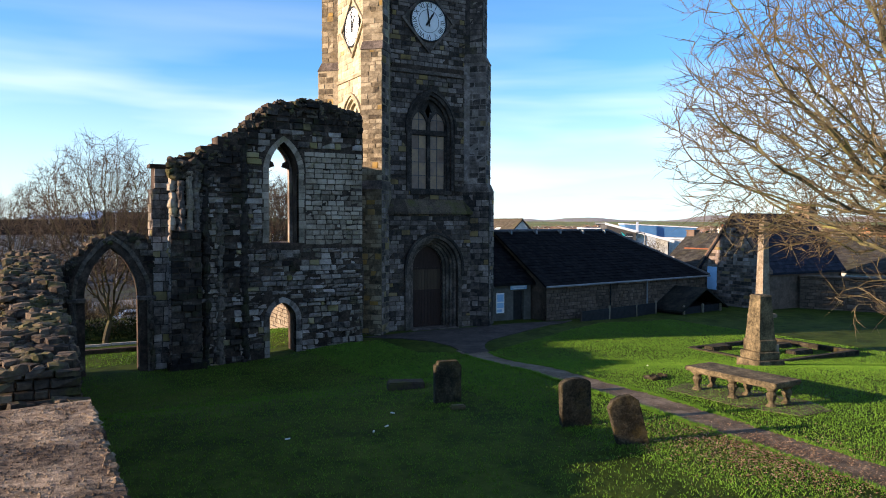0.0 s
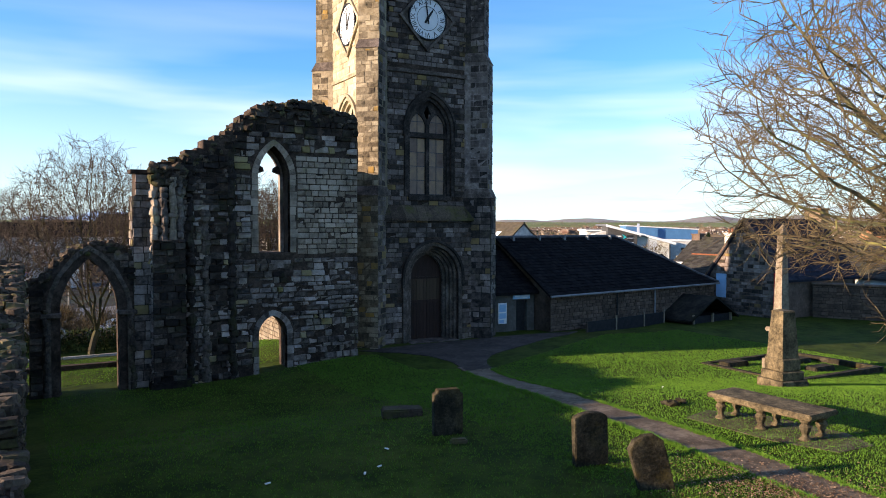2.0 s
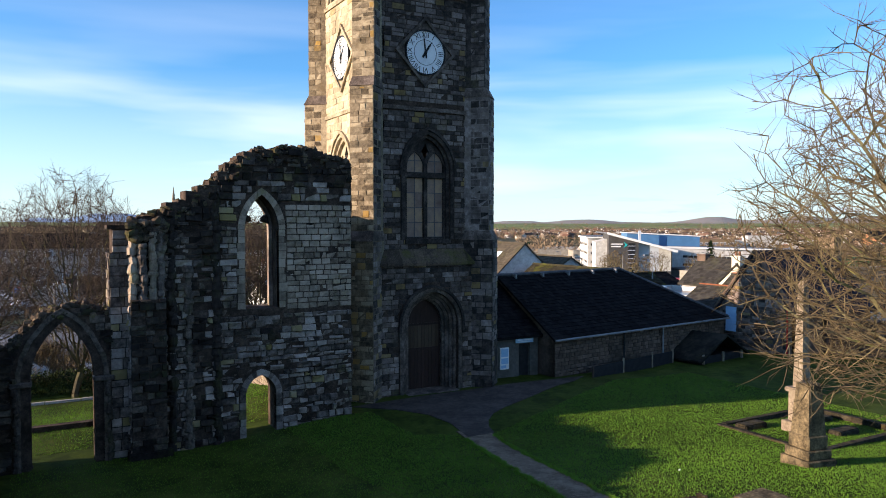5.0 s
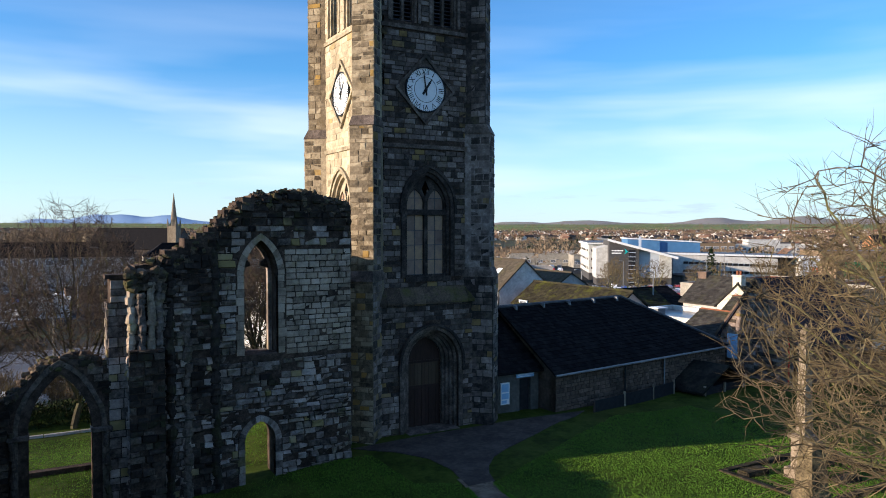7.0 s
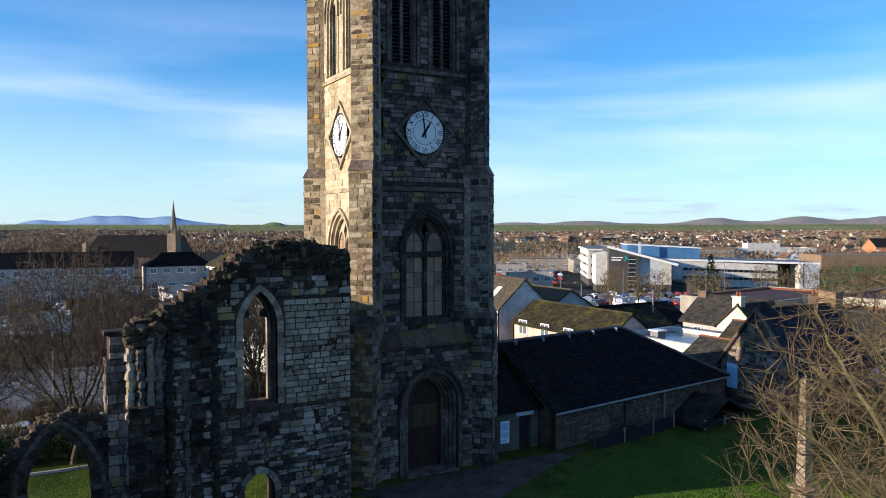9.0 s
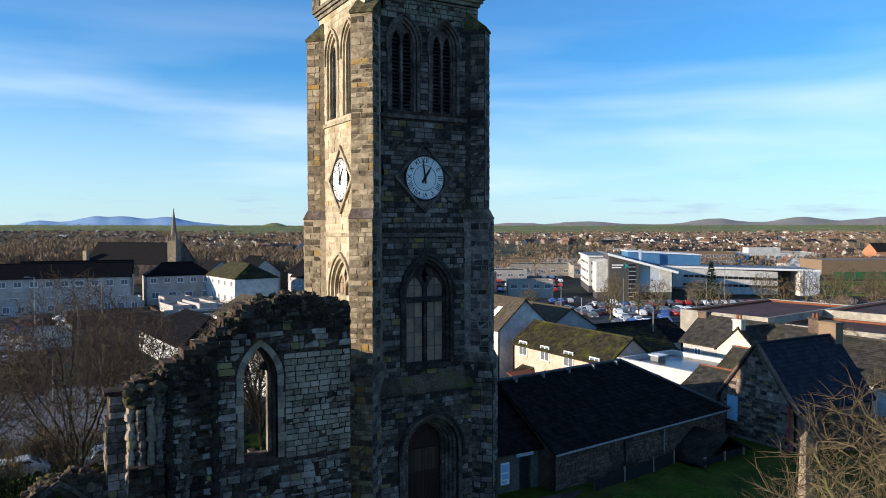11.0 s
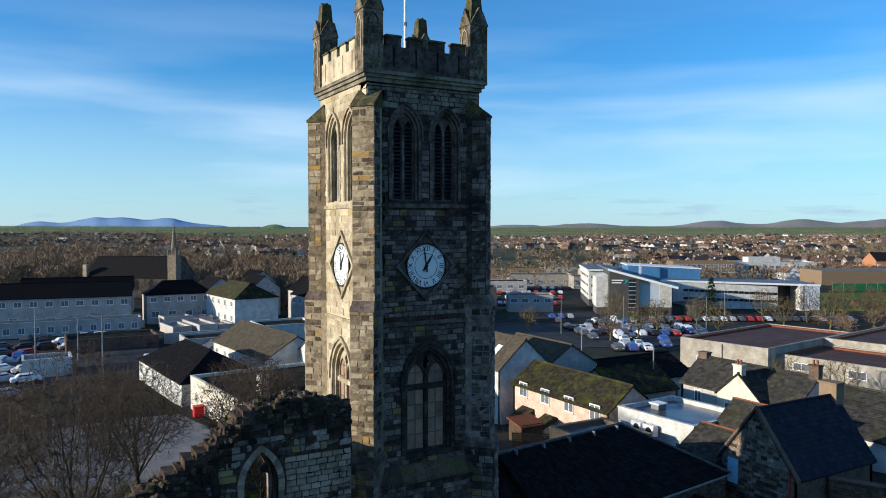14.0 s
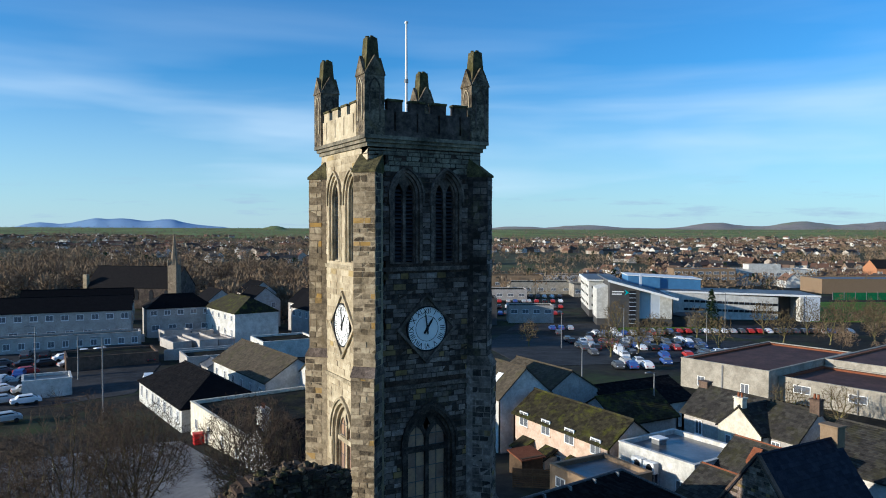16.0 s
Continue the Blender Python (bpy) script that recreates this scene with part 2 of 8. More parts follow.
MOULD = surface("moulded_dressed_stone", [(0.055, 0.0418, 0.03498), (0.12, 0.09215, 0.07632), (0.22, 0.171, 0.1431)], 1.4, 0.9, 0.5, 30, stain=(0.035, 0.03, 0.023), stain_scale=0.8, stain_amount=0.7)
# Darker copy for front mouldings, with their shade put into the colour.
DARKMOULD = surface("shaded_moulded_stone", [(0.02, 0.01615, 0.01484), (0.048, 0.038, 0.03286), (0.1, 0.07885, 0.06784)], 1.4, 0.9, 0.5, 30, stain=(0.018, 0.016, 0.013), stain_scale=0.8, stain_amount=0.7)
# Lit copy of the moulded stone, paler for the sunward side.
PALEMOULD = surface("lit_side_moulded_stone", [(0.23, 0.1898, 0.1265), (0.3795, 0.3162, 0.2185), (0.506, 0.4312, 0.3047)], 1.4, 0.9, 0.4, 25, stain=(0.10, 0.075, 0.04), stain_scale=0.8, stain_amount=0.6)
MOSSSTONE = surface("moss_capped_stone", [(0.035, 0.03, 0.018), (0.085, 0.074, 0.038), (0.15, 0.128, 0.06)], 2.5, 0.95, 0.8, 25, stain=(0.06, 0.058, 0.012), stain_scale=1.3, stain_amount=0.7)
CORNICE = surface("weathered_cornice_stone", [(0.10, 0.09, 0.07), (0.20, 0.175, 0.13), (0.31, 0.27, 0.20)], 1.2, 0.9, 0.4, 25, stain=(0.035, 0.032, 0.025), stain_scale=0.8, stain_amount=0.7)
PINNACLE = surface("weathered_pinnacle_stone", [(0.035, 0.028, 0.021), (0.09, 0.073, 0.054), (0.17, 0.138, 0.10), (0.27, 0.22, 0.155)], 1.6, 0.93, 0.7, 14, stain=(0.028, 0.024, 0.019), stain_scale=1.1, stain_amount=0.7, lichen=(0.22, 0.16, 0.05), lichen_scale=1.4, lichen_amount=0.45)
DOORWOOD = surface("dark_red_brown_door_wood", [(0.022, 0.013, 0.011), (0.040, 0.022, 0.018), (0.062, 0.034, 0.027)], 3.0, 0.6, 0.3, 40, 0.3, stretch=(4, 4, 0.4))
DOORWOOD2 = surface("worn_brown_door_panel", [(0.045, 0.028, 0.019), (0.075, 0.048, 0.032), (0.10, 0.068, 0.046)], 3.0, 0.6, 0.3, 40, 0.4, stretch=(4, 4, 0.4))
LOUVRE = surface("slate_louvre", [(0.02, 0.02, 0.028), (0.045, 0.045, 0.055), (0.08, 0.078, 0.085)], 3, 0.6, 0.3, 30, 0.4)
LEAD = surface("lead_grey", [(0.06, 0.06, 0.065), (0.11, 0.11, 0.115)], 3, 0.5, 0.1, 30)
WHITEPAINT = surface("white_dial_paint", [(0.70, 0.71, 0.72), (0.80, 0.80, 0.79)], 1.2, 0.5, 0.05, 30, stain=(0.55, 0.54, 0.5), stain_scale=1.4, stain_amount=0.4)
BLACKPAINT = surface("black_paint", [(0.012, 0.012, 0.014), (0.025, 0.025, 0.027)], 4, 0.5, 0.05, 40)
GRASS = surface("lawn_grass", [(0.016, 0.027, 0.0028), (0.033, 0.052, 0.0055), (0.054, 0.073, 0.0105)], 0.55, 0.9, 0.9, 14, stain=(0.075, 0.075, 0.018), stain_scale=0.22, stain_amount=0.4, spec=0.08)
BLADES = surface("grass_blades", [(0.053, 0.126, 0.014), (0.092, 0.198, 0.022), (0.148, 0.26, 0.036)], 0.8, 0.85, 0.0, 6, 0.4, spec=0.1)
PATHM = surface("worn_tarmac_path", [(0.085, 0.062, 0.043), (0.15, 0.112, 0.08), (0.22, 0.168, 0.122)], 1.3, 0.95, 0.6, 45, stain=(0.055, 0.04, 0.028), stain_scale=0.7, stain_amount=0.6)
EARTH = surface("bare_earth", [(0.05, 0.036, 0.024), (0.10, 0.075, 0.05), (0.16, 0.125, 0.085)], 1.8, 0.97, 0.8, 30)
ASPHALT = surface("asphalt", [(0.02, 0.02, 0.022), (0.034, 0.034, 0.036), (0.05, 0.05, 0.051)], 0.3, 0.85, 0.2, 12, stain=(0.065, 0.064, 0.062), stain_scale=0.08, stain_amount=0.4)
SLATE = surface("dark_slate", [(0.005, 0.005, 0.006), (0.011, 0.0105, 0.0115), (0.022, 0.02, 0.02)], 1.2, 0.9, 0.4, 16, 0.5, spec=0.03)
BLUESLATE = surface("blue_grey_slate", [(0.010, 0.012, 0.02), (0.02, 0.022, 0.033), (0.034, 0.037, 0.05)], 1.2, 0.75, 0.4, 16, 0.5, spec=0.06, stain=(0.025, 0.025, 0.028), stain_scale=0.5)
GREYSLATE = surface("grey_slate", [(0.022, 0.02, 0.019), (0.042, 0.039, 0.036), (0.075, 0.07, 0.06)], 1.2, 0.85, 0.4, 16, 0.5, spec=0.06, stain=(0.06, 0.058, 0.02), stain_scale=0.5, stain_amount=0.4)
MOSSTILE = surface("mossy_concrete_tile", [(0.014, 0.012, 0.009), (0.032, 0.028, 0.019), (0.06, 0.054, 0.032)], 0.9, 0.92, 0.5, 12, 0.4, spec=0.05, stain=(0.10, 0.105, 0.015), stain_scale=0.7, stain_amount=0.6)
BROWNTILE = surface("brown_roof_tile", [(0.05, 0.041, 0.031), (0.085, 0.07, 0.052), (0.125, 0.104, 0.077)], 0.9, 0.9, 0.4, 12, 0.4, spec=0.06, stain=(0.08, 0.08, 0.03), stain_scale=0.5, stain_amount=0.4)
REDTILE = surface("red_clay_ridge", [(0.124, 0.0396, 0.02), (0.2046, 0.072, 0.036), (0.2604, 0.1152, 0.064)], 1.5, 0.8, 0.3, 20, 0.3)
FLATROOF = surface("wet_bitumen_roof", [(0.05, 0.055, 0.06), (0.085, 0.09, 0.1), (0.13, 0.135, 0.145)], 0.35, 0.28, 0.15, 10, spec=0.6, stain=(0.2, 0.21, 0.22), stain_scale=0.3, stain_amount=0.5)
BLACKROOF = surface("black_felt_roof", [(0.008, 0.008, 0.0075), (0.018, 0.0175, 0.015), (0.034, 0.032, 0.025)], 0.5, 0.9, 0.3, 10, spec=0.05, stain=(0.055, 0.058, 0.015), stain_scale=0.3, stain_amount=0.5)
RUSTROOF = surface("rust_brown_flat_roof", [(0.05, 0.028, 0.024), (0.08, 0.043, 0.036), (0.115, 0.06, 0.048)], 0.3, 0.75, 0.15, 8, spec=0.15, stain=(0.075, 0.038, 0.024), stain_scale=0.2, stain_amount=0.4)
WHITEWALL = surface("white_render", [(0.42, 0.41, 0.385), (0.54, 0.53, 0.50), (0.64, 0.63, 0.60)], 0.8, 0.9, 0.2, 25, stain=(0.30, 0.285, 0.24), stain_scale=0.45, stain_amount=0.5)
CREAMWALL = surface("cream_render", [(0.50, 0.45, 0.36), (0.62, 0.57, 0.46), (0.70, 0.65, 0.54)], 0.8, 0.9, 0.2, 25, stain=(0.32, 0.28, 0.2), stain_scale=0.5, stain_amount=0.45)
PINKWALL = surface("pink_beige_render", [(0.46, 0.33, 0.25), (0.56, 0.42, 0.33), (0.62, 0.49, 0.40)], 0.8, 0.9, 0.2, 25, stain=(0.34, 0.24, 0.18), stain_scale=0.5, stain_amount=0.4)
GREYWALL = surface("grey_roughcast", [(0.31, 0.285, 0.265), (0.41, 0.38, 0.355), (0.50, 0.465, 0.435)], 0.8, 0.95, 0.3, 30, stain=(0.15, 0.14, 0.125), stain_scale=0.4, stain_amount=0.5)
RUBBLEWALL = surface("rubble_masonry", [(0.0531, 0.03515, 0.02608), (0.1121, 0.076, 0.05692), (0.1947, 0.133, 0.1007)], 1.2, 0.94, 0.8, 20, 0.4, stain=(0.03, 0.025, 0.02), stain_scale=0.5, stain_amount=0.6)
BRICKRED = surface("orange_brick", [(0.26, 0.11, 0.055), (0.36, 0.16, 0.08), (0.44, 0.22, 0.12)], 2.0, 0.9, 0.3, 25, 0.3)
SANDSTONE = surface("lit_sandstone", [(0.13, 0.10, 0.07), (0.23, 0.18, 0.13), (0.33, 0.27, 0.195)], 1.8, 0.9, 0.4, 25, stain=(0.10, 0.085, 0.06), stain_scale=0.9, stain_amount=0.5)
GRAVE = surface("lichened_gravestone", [(0.014, 0.012, 0.008), (0.036, 0.03, 0.02), (0.08, 0.066, 0.042)], 3.0, 0.95, 0.7, 30, stain=(0.12, 0.085, 0.022), stain_scale=1.8, stain_amount=0.35)
BARK = surface("lichened_bark", [(0.0562, 0.045, 0.03), (0.125, 0.105, 0.0625), (0.2375, 0.2063, 0.0938)], 2.5, 0.95, 0.5, 25, 0.4, stain=(0.24, 0.23, 0.05), stain_scale=0.9, stain_amount=0.6)
TWIG = surface("bare_twigs", [(0.06, 0.043, 0.028), (0.118, 0.087, 0.05), (0.19, 0.15, 0.075)], 2.0, 0.95, 0.0, 20, 0.5)
GLASS = surface("window_glass", [(0.10, 0.11, 0.13), (0.17, 0.18, 0.20)], 0.8, 0.12, 0.0, 10, 0.3, spec=0.8)
# Warm reflections are put into the pane colour, with little gloss of its own.
LEADGLASS = surface("leaded_pane", [(0.15, 0.092, 0.068), (0.24, 0.16, 0.122), (0.40, 0.25, 0.14)], 0.6, 0.5, 0.0, 8, 0.5, spec=0.15)
FRAMEWHITE = surface("white_window_frame", [(0.70, 0.70, 0.69), (0.80, 0.80, 0.79)], 2, 0.5, 0.0, 30)
METALGREY = surface("galvanised_metal", [(0.16, 0.165, 0.17), (0.24, 0.245, 0.25)], 2, 0.6, 0.05, 20)
CLADBLUE = surface("blue_metal_cladding", [(0.05, 0.15, 0.30), (0.075, 0.21, 0.40)], 0.1, 0.4, 0.0, 5, spec=0.5)
CLADGREY = surface("dark_grey_block", [(0.06, 0.058, 0.058), (0.085, 0.083, 0.083)], 0.3, 0.7, 0.05, 5)
CLADPALE = surface("pale_silver_cladding", [(0.42, 0.47, 0.55), (0.52, 0.57, 0.64)], 0.1, 0.4, 0.0, 5, spec=0.5)
GREYSHEET = surface("grey_standing_seam_roof", [(0.10, 0.105, 0.115), (0.15, 0.155, 0.165)], 0.2, 0.5, 0.0, 5)
TEAL = surface("teal_sign_paint", [(0.0, 0.33, 0.36), (0.0, 0.42, 0.44)], 1, 0.5, 0.0, 5)
BLUESIGN = surface("pale_blue_sign", [(0.22, 0.42, 0.60), (0.30, 0.50, 0.68)], 2, 0.5, 0.0, 20)
REDPAINT = surface("red_paint", [(0.42, 0.02, 0.02), (0.52, 0.03, 0.03)], 2, 0.5, 0.0, 20)
HEDGE = surface("dark_hedge", [(0.01, 0.016, 0.006), (0.022, 0.034, 0.010), (0.045, 0.058, 0.016)], 3.0, 0.9, 0.0, 20, 0.6)
LEAF = surface("fallen_leaf", [(0.10, 0.05, 0.026), (0.20, 0.12, 0.07), (0.32, 0.22, 0.15)], 2.0, 0.8, 0.0, 20, 0.7)
FIELDS = surface("field_pasture", [(0.11, 0.13, 0.052), (0.17, 0.215, 0.065), (0.23, 0.255, 0.09)], 0.006, 0.95, 0.0, 0.05, stain=(0.12, 0.095, 0.06), stain_scale=0.003, stain_amount=0.85)
WOODS = surface("far_bare_woods", [(0.115, 0.078, 0.052), (0.20, 0.142, 0.092), (0.28, 0.208, 0.135)], 0.02, 0.95, 0.0, 0.5, 0.5)
EVERGREEN = surface("evergreen", [(0.008, 0.016, 0.007), (0.016, 0.03, 0.012), (0.03, 0.05, 0.018)], 0.2, 0.95, 0.0, 2, 0.5)
MOOR = surface("moorland_hill", [(0.24, 0.21, 0.19), (0.31, 0.265, 0.235), (0.22, 0.25, 0.15)], 0.004, 0.95, 0.0, 0.05)
# The haze of distance is put into this pale blue colour.
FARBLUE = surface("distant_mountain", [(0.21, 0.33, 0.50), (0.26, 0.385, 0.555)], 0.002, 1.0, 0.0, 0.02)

DARKTWIG = surface("dark_bare_twigs", [(0.034, 0.025, 0.02), (0.066, 0.048, 0.037), (0.11, 0.083, 0.058)], 2.0, 0.95, 0.0, 20, 0.5)
DARKBARK = surface("dark_winter_bark", [(0.03, 0.024, 0.017), (0.065, 0.054, 0.034), (0.125, 0.108, 0.05)], 2.5, 0.95, 0.5, 25, 0.4, stain=(0.16, 0.15, 0.035), stain_scale=0.9, stain_amount=0.4)
BEIGEWALL = surface("dull_beige_render", [(0.25, 0.225, 0.185), (0.33, 0.30, 0.25), (0.40, 0.365, 0.305)], 0.8, 0.92, 0.2, 20, stain=(0.16, 0.14, 0.11), stain_scale=0.25, stain_amount=0.5)
TANBRICK = surface("tan_brick", [(0.16, 0.11, 0.07), (0.22, 0.155, 0.10), (0.28, 0.20, 0.135)], 2.0, 0.9, 0.3, 25, 0.3)
DARKGLASS = surface("dark_window_band", [(0.012, 0.013, 0.016), (0.03, 0.032, 0.038)], 0.5, 0.15, 0.0, 8, 0.3, spec=0.4)
GREENNET = surface("green_netting", [(0.01, 0.10, 0.04), (0.015, 0.15, 0.06)], 0.5, 0.8, 0.0, 8)
TIMBER = surface("weathered_brown_timber", [(0.05, 0.032, 0.02), (0.09, 0.06, 0.038), (0.14, 0.10, 0.065)], 3.0, 0.85, 0.3, 30, 0.4)
TOMBSTONE = surface("ochre_weathered_slab", [(0.05, 0.038, 0.022), (0.125, 0.095, 0.055), (0.22, 0.165, 0.095)], 2.2, 0.94, 0.6, 30, stain=(0.035, 0.03, 0.02), stain_scale=1.2, stain_amount=0.6)
HUTWALL = surface("dull_grey_render", [(0.075, 0.07, 0.062), (0.11, 0.103, 0.09), (0.15, 0.14, 0.122)], 0.9, 0.95, 0.3, 25, stain=(0.04, 0.037, 0.03), stain_scale=0.6, stain_amount=0.6)

FARTOWN = surface("far_gardens_and_verges", [(0.05, 0.048, 0.026), (0.07, 0.066, 0.036), (0.085, 0.10, 0.04)], 0.01, 0.95, 0.0, 0.3)

# ---- mesh helpers ----
import itertools

from mathutils.geometry import tessellate_polygon


def finish(bm, name):
    me = bpy.data.meshes.new(name)
    bm.normal_update()
    bm.to_mesh(me)
    bm.free()
    return me


def part(name, bm, material, parent, label="", m=None):
    """One mesh object, from a bmesh or a ready mesh, under a thing or a part."""
    me = bm if isinstance(bm, bpy.types.Mesh) else finish(bm, name)
    if not me.materials:
        me.materials.append(material)
    ob = new(name, me)
    ob.parent = parent
    if m is not None:
        ob.matrix_basis = m
    return tagged(ob, label)


def thing(name, label, category, group="", m=None, kind=""):
    ob = new(name)
    if m is not None:
        ob.matrix_basis = m
    return tagged(ob, label, category, group, kind)


def solid(name, bm, material, label="", category="", group="", kind="", m=None):
    ob = part(name, bm, material, None, label, m)
    return tagged(ob, label, category, group, kind)


def BM():
    return bmesh.new()


def hexa(bm, p):
    """Eight corners: bottom four anticlockwise from above, then the top four."""
    v = [bm.verts.new(q) for q in p]
    for f in ((3, 2, 1, 0), (4, 5, 6, 7), (0, 1, 5, 4), (1, 2, 6, 5), (2, 3, 7, 6), (3, 0, 4, 7)):
        bm.faces.new([v[i] for i in f])
    return bm


def box(bm, x0, x1, y0, y1, z0, z1):
    return hexa(bm, [(x0, y0, z0), (x1, y0, z0), (x1, y1, z0), (x0, y1, z0), (x0, y0, z1), (x1, y0, z1), (x1, y1, z1), (x0, y1, z1)])


def boxes(*rows):
    bm = BM()
    for r in rows:
        box(bm, *r)
    return bm


def taper(bm, x0, x1, y0, y1, z0, z1, dx, dy=None):
    """A box whose top is drawn in by dx and dy on every side."""
    dy = dx if dy is None else dy
    return hexa(bm, [(x0, y0, z0), (x1, y0, z0), (x1, y1, z0), (x0, y1, z0), (x0 + dx, y0 + dy, z1), (x1 - dx, y0 + dy, z1), (x1 - dx, y1 - dy, z1), (x0 + dx, y1 - dy, z1)])


def soft_box(x0, x1, y0, y1, z0, z1, r=0.02, seg=1):
    bm = boxes((x0, x1, y0, y1, z0, z1))
    bmesh.ops.bevel(bm, geom=bm.edges[:], offset=r, segments=seg, affect="EDGES")
    return bm


def slab(outer, holes, y0, y1, bm=None):
    """A plate in the xz plane between y0 and y1, with its holes cut right through."""
    bm = bm or BM()
    loops = [outer] + list(holes)
    pts = [p for lp in loops for p in lp]
    tri = tessellate_polygon([[Vector((p[0], p[1], 0)) for p in lp] for lp in loops])
    a = [bm.verts.new((p[0], y0, p[1])) for p in pts]
    b = [bm.verts.new((p[0], y1, p[1])) for p in pts]
    for t in tri:
        for vs in ([a[i] for i in t], [b[i] for i in t]):
            try:
                bm.faces.new(vs)
            except ValueError:
                pass
    k = 0
    for lp in loops:
        n = len(lp)
        for i in range(n):
            j = (i + 1) % n
            bm.faces.new((a[k + i], a[k + j], b[k + j], b[k + i]))
        k += n
    bmesh.ops.recalc_face_normals(bm, faces=bm.faces[:])
    return bm


def arch(cx, hw, z0, spring, apex, n=8):
    """The outline of a pointed opening, anticlockwise seen from the front."""
    h = apex - spring
    c = (hw * hw - h * h) / (2 * hw)
    r = hw - c
    a1 = math.atan2(h, -c)
    right = [(cx + c + r * math.cos(a1 * i / n), spring + r * math.sin(a1 * i / n)) for i in range(n + 1)]
    left = [(2 * cx - x, z) for x, z in right[:-1]][::-1]
    return [(cx - hw, z0), (cx + hw, z0)] + right + left


def arch_half(cx, hw, z0, spring, apex, z):
    """Half the width of that opening at the height z (0 outside)."""
    if z < z0 or z >= apex:
        return 0.0
    if z <= spring:
        return hw
    h = apex - spring
    c = (hw * hw - h * h) / (2 * hw)
    r = hw - c
    return max(0.0, c + math.sqrt(max(0.0, r * r - (z - spring) ** 2)))


def arch_ring(cx, hw, z0, spring, apex, w, y0, y1, n=10):
    """A moulding that follows a pointed opening, w wide outside it, open at the foot."""
    inner = arch(cx, hw, z0, spring, apex, n)
    outer = arch(cx, hw + w, z0, spring, apex + w * 1.15, n)
    bm = BM()
    ins, outs = inner[1:] + inner[:1], outer[1:] + outer[:1]
    grid = []
    for (a, b), (c, d) in zip(ins, outs):
        grid.append([bm.verts.new(p) for p in ((a, y0, b), (c, y0, d), (c, y1, d), (a, y1, b))])
    for g, h in zip(grid, grid[1:]):
        for i in range(4):
            j = (i + 1) % 4
            bm.faces.new((g[i], g[j], h[j], h[i]))
    bm.faces.new(grid[0][::-1])
    bm.faces.new(grid[-1])
    bmesh.ops.recalc_face_normals(bm, faces=bm.faces[:])
    return bm


def tube(bm, pts, radii, sides=6):
    """A tapered tube along points."""
    rings = []
    for i, (p, r) in enumerate(zip(pts, radii)):
        d = Vector(pts[min(i + 1, len(pts) - 1)]) - Vector(pts[max(i - 1, 0)])
        d = d.normalized() if d.length > 1e-6 else Vector((0, 0, 1))
        u = d.orthogonal().normalized()
        w = d.cross(u)
        rings.append([bm.verts.new(Vector(p) + r * (math.cos(6.2832 * k / sides) * u + math.sin(6.2832 * k / sides) * w)) for k in range(sides)])
    for a, b in zip(rings, rings[1:]):
        for k in range(sides):
            bm.faces.new((a[k], a[(k + 1) % sides], b[(k + 1) % sides], b[k]))
    if sides > 3:
        bm.faces.new(rings[0][::-1])
        bm.faces.new(rings[-1])
    return bm


def lathe(prof, sides=12, bm=None, at=(0, 0)):
    bm = bm or BM()
    rings = [[bm.verts.new((at[0] + r * math.cos(6.2832 * k / sides), at[1] + r * math.sin(6.2832 * k / sides), z)) for k in range(sides)] for r, z in prof]
    for a, b in zip(rings, rings[1:]):
        for k in range(sides):
            bm.faces.new((a[k], a[(k + 1) % sides], b[(k + 1) % sides], b[k]))
    bm.faces.new(rings[0][::-1])
    bm.faces.new(rings[-1])
    return bm


def stone_mesh(verts, faces, x0, x1, z0, z1, y, depth, rnd, along="x", rough=0.008):
    """Appends one dressed stone: a slightly chamfered block proud of the plane y, towards -y (or towards -x for along='y')."""
    c = min(0.012 + rough * 0.5, (x1 - x0) * 0.2, (z1 - z0) * 0.2)
    j = lambda: rnd.uniform(-rough, rough)
    base = [(x0, z0), (x1, z0), (x1, z1), (x0, z1)]
    top = [(x0 + c + j(), z0 + c + j()), (x1 - c + j(), z0 + c + j()), (x1 - c + j(), z1 - c + j()), (x0 + c + j(), z1 - c + j())]
    k = len(verts)
    tilt = rough * 2.5
    for (a, b), d in [(p, 0.03) for p in base] + [(p, -depth + rnd.uniform(-tilt, tilt)) for p in top]:
        verts.append((a, y + d, b) if along == "x" else (y + d, a, b))
    fs = [(4, 5, 6, 7), (0, 1, 5, 4), (1, 2, 6, 5), (2, 3, 7, 6), (3, 0, 4, 7)]
    if along != "x":
        fs = [f[::-1] for f in fs]
    faces.extend(tuple(k + i for i in f) for f in fs)


def courses(u0, u1, z0, z1, seed, h=(0.24, 0.36), w=(0.38, 0.9), gap=0.018, cut=(), inside=None):
    """Rows of stones over u0..u1, z0..z1 with the cut openings (functions of z giving blocked spans) left free."""
    rnd = random.Random(seed)
    z, rows = z0, []
    while z < z1 - 0.1:
        ch = min(rnd.uniform(*h), z1 - z)
        zm = z + ch / 2
        blocked = sorted(s for f in cut for s in f(z, z + ch))
        spans, a = [], u0
        for s0, s1 in blocked:
            if s0 > a:
                spans.append((a, min(s0, u1)))
            a = max(a, s1)
        if a < u1:
            spans.append((a, u1))
        for a, b in spans:
            u = a
            while u < b - 0.06:
                cw = rnd.uniform(*w)
                e = u + cw
                if b - e < w[0] * 0.6:
                    e = b
                e = min(e, b)
                if inside is None or inside((u + e) / 2, zm):
                    rows.append((u + gap / 2, e - gap / 2, z + gap / 2, z + ch - gap / 2))
                u = e
        z += ch
    return rows


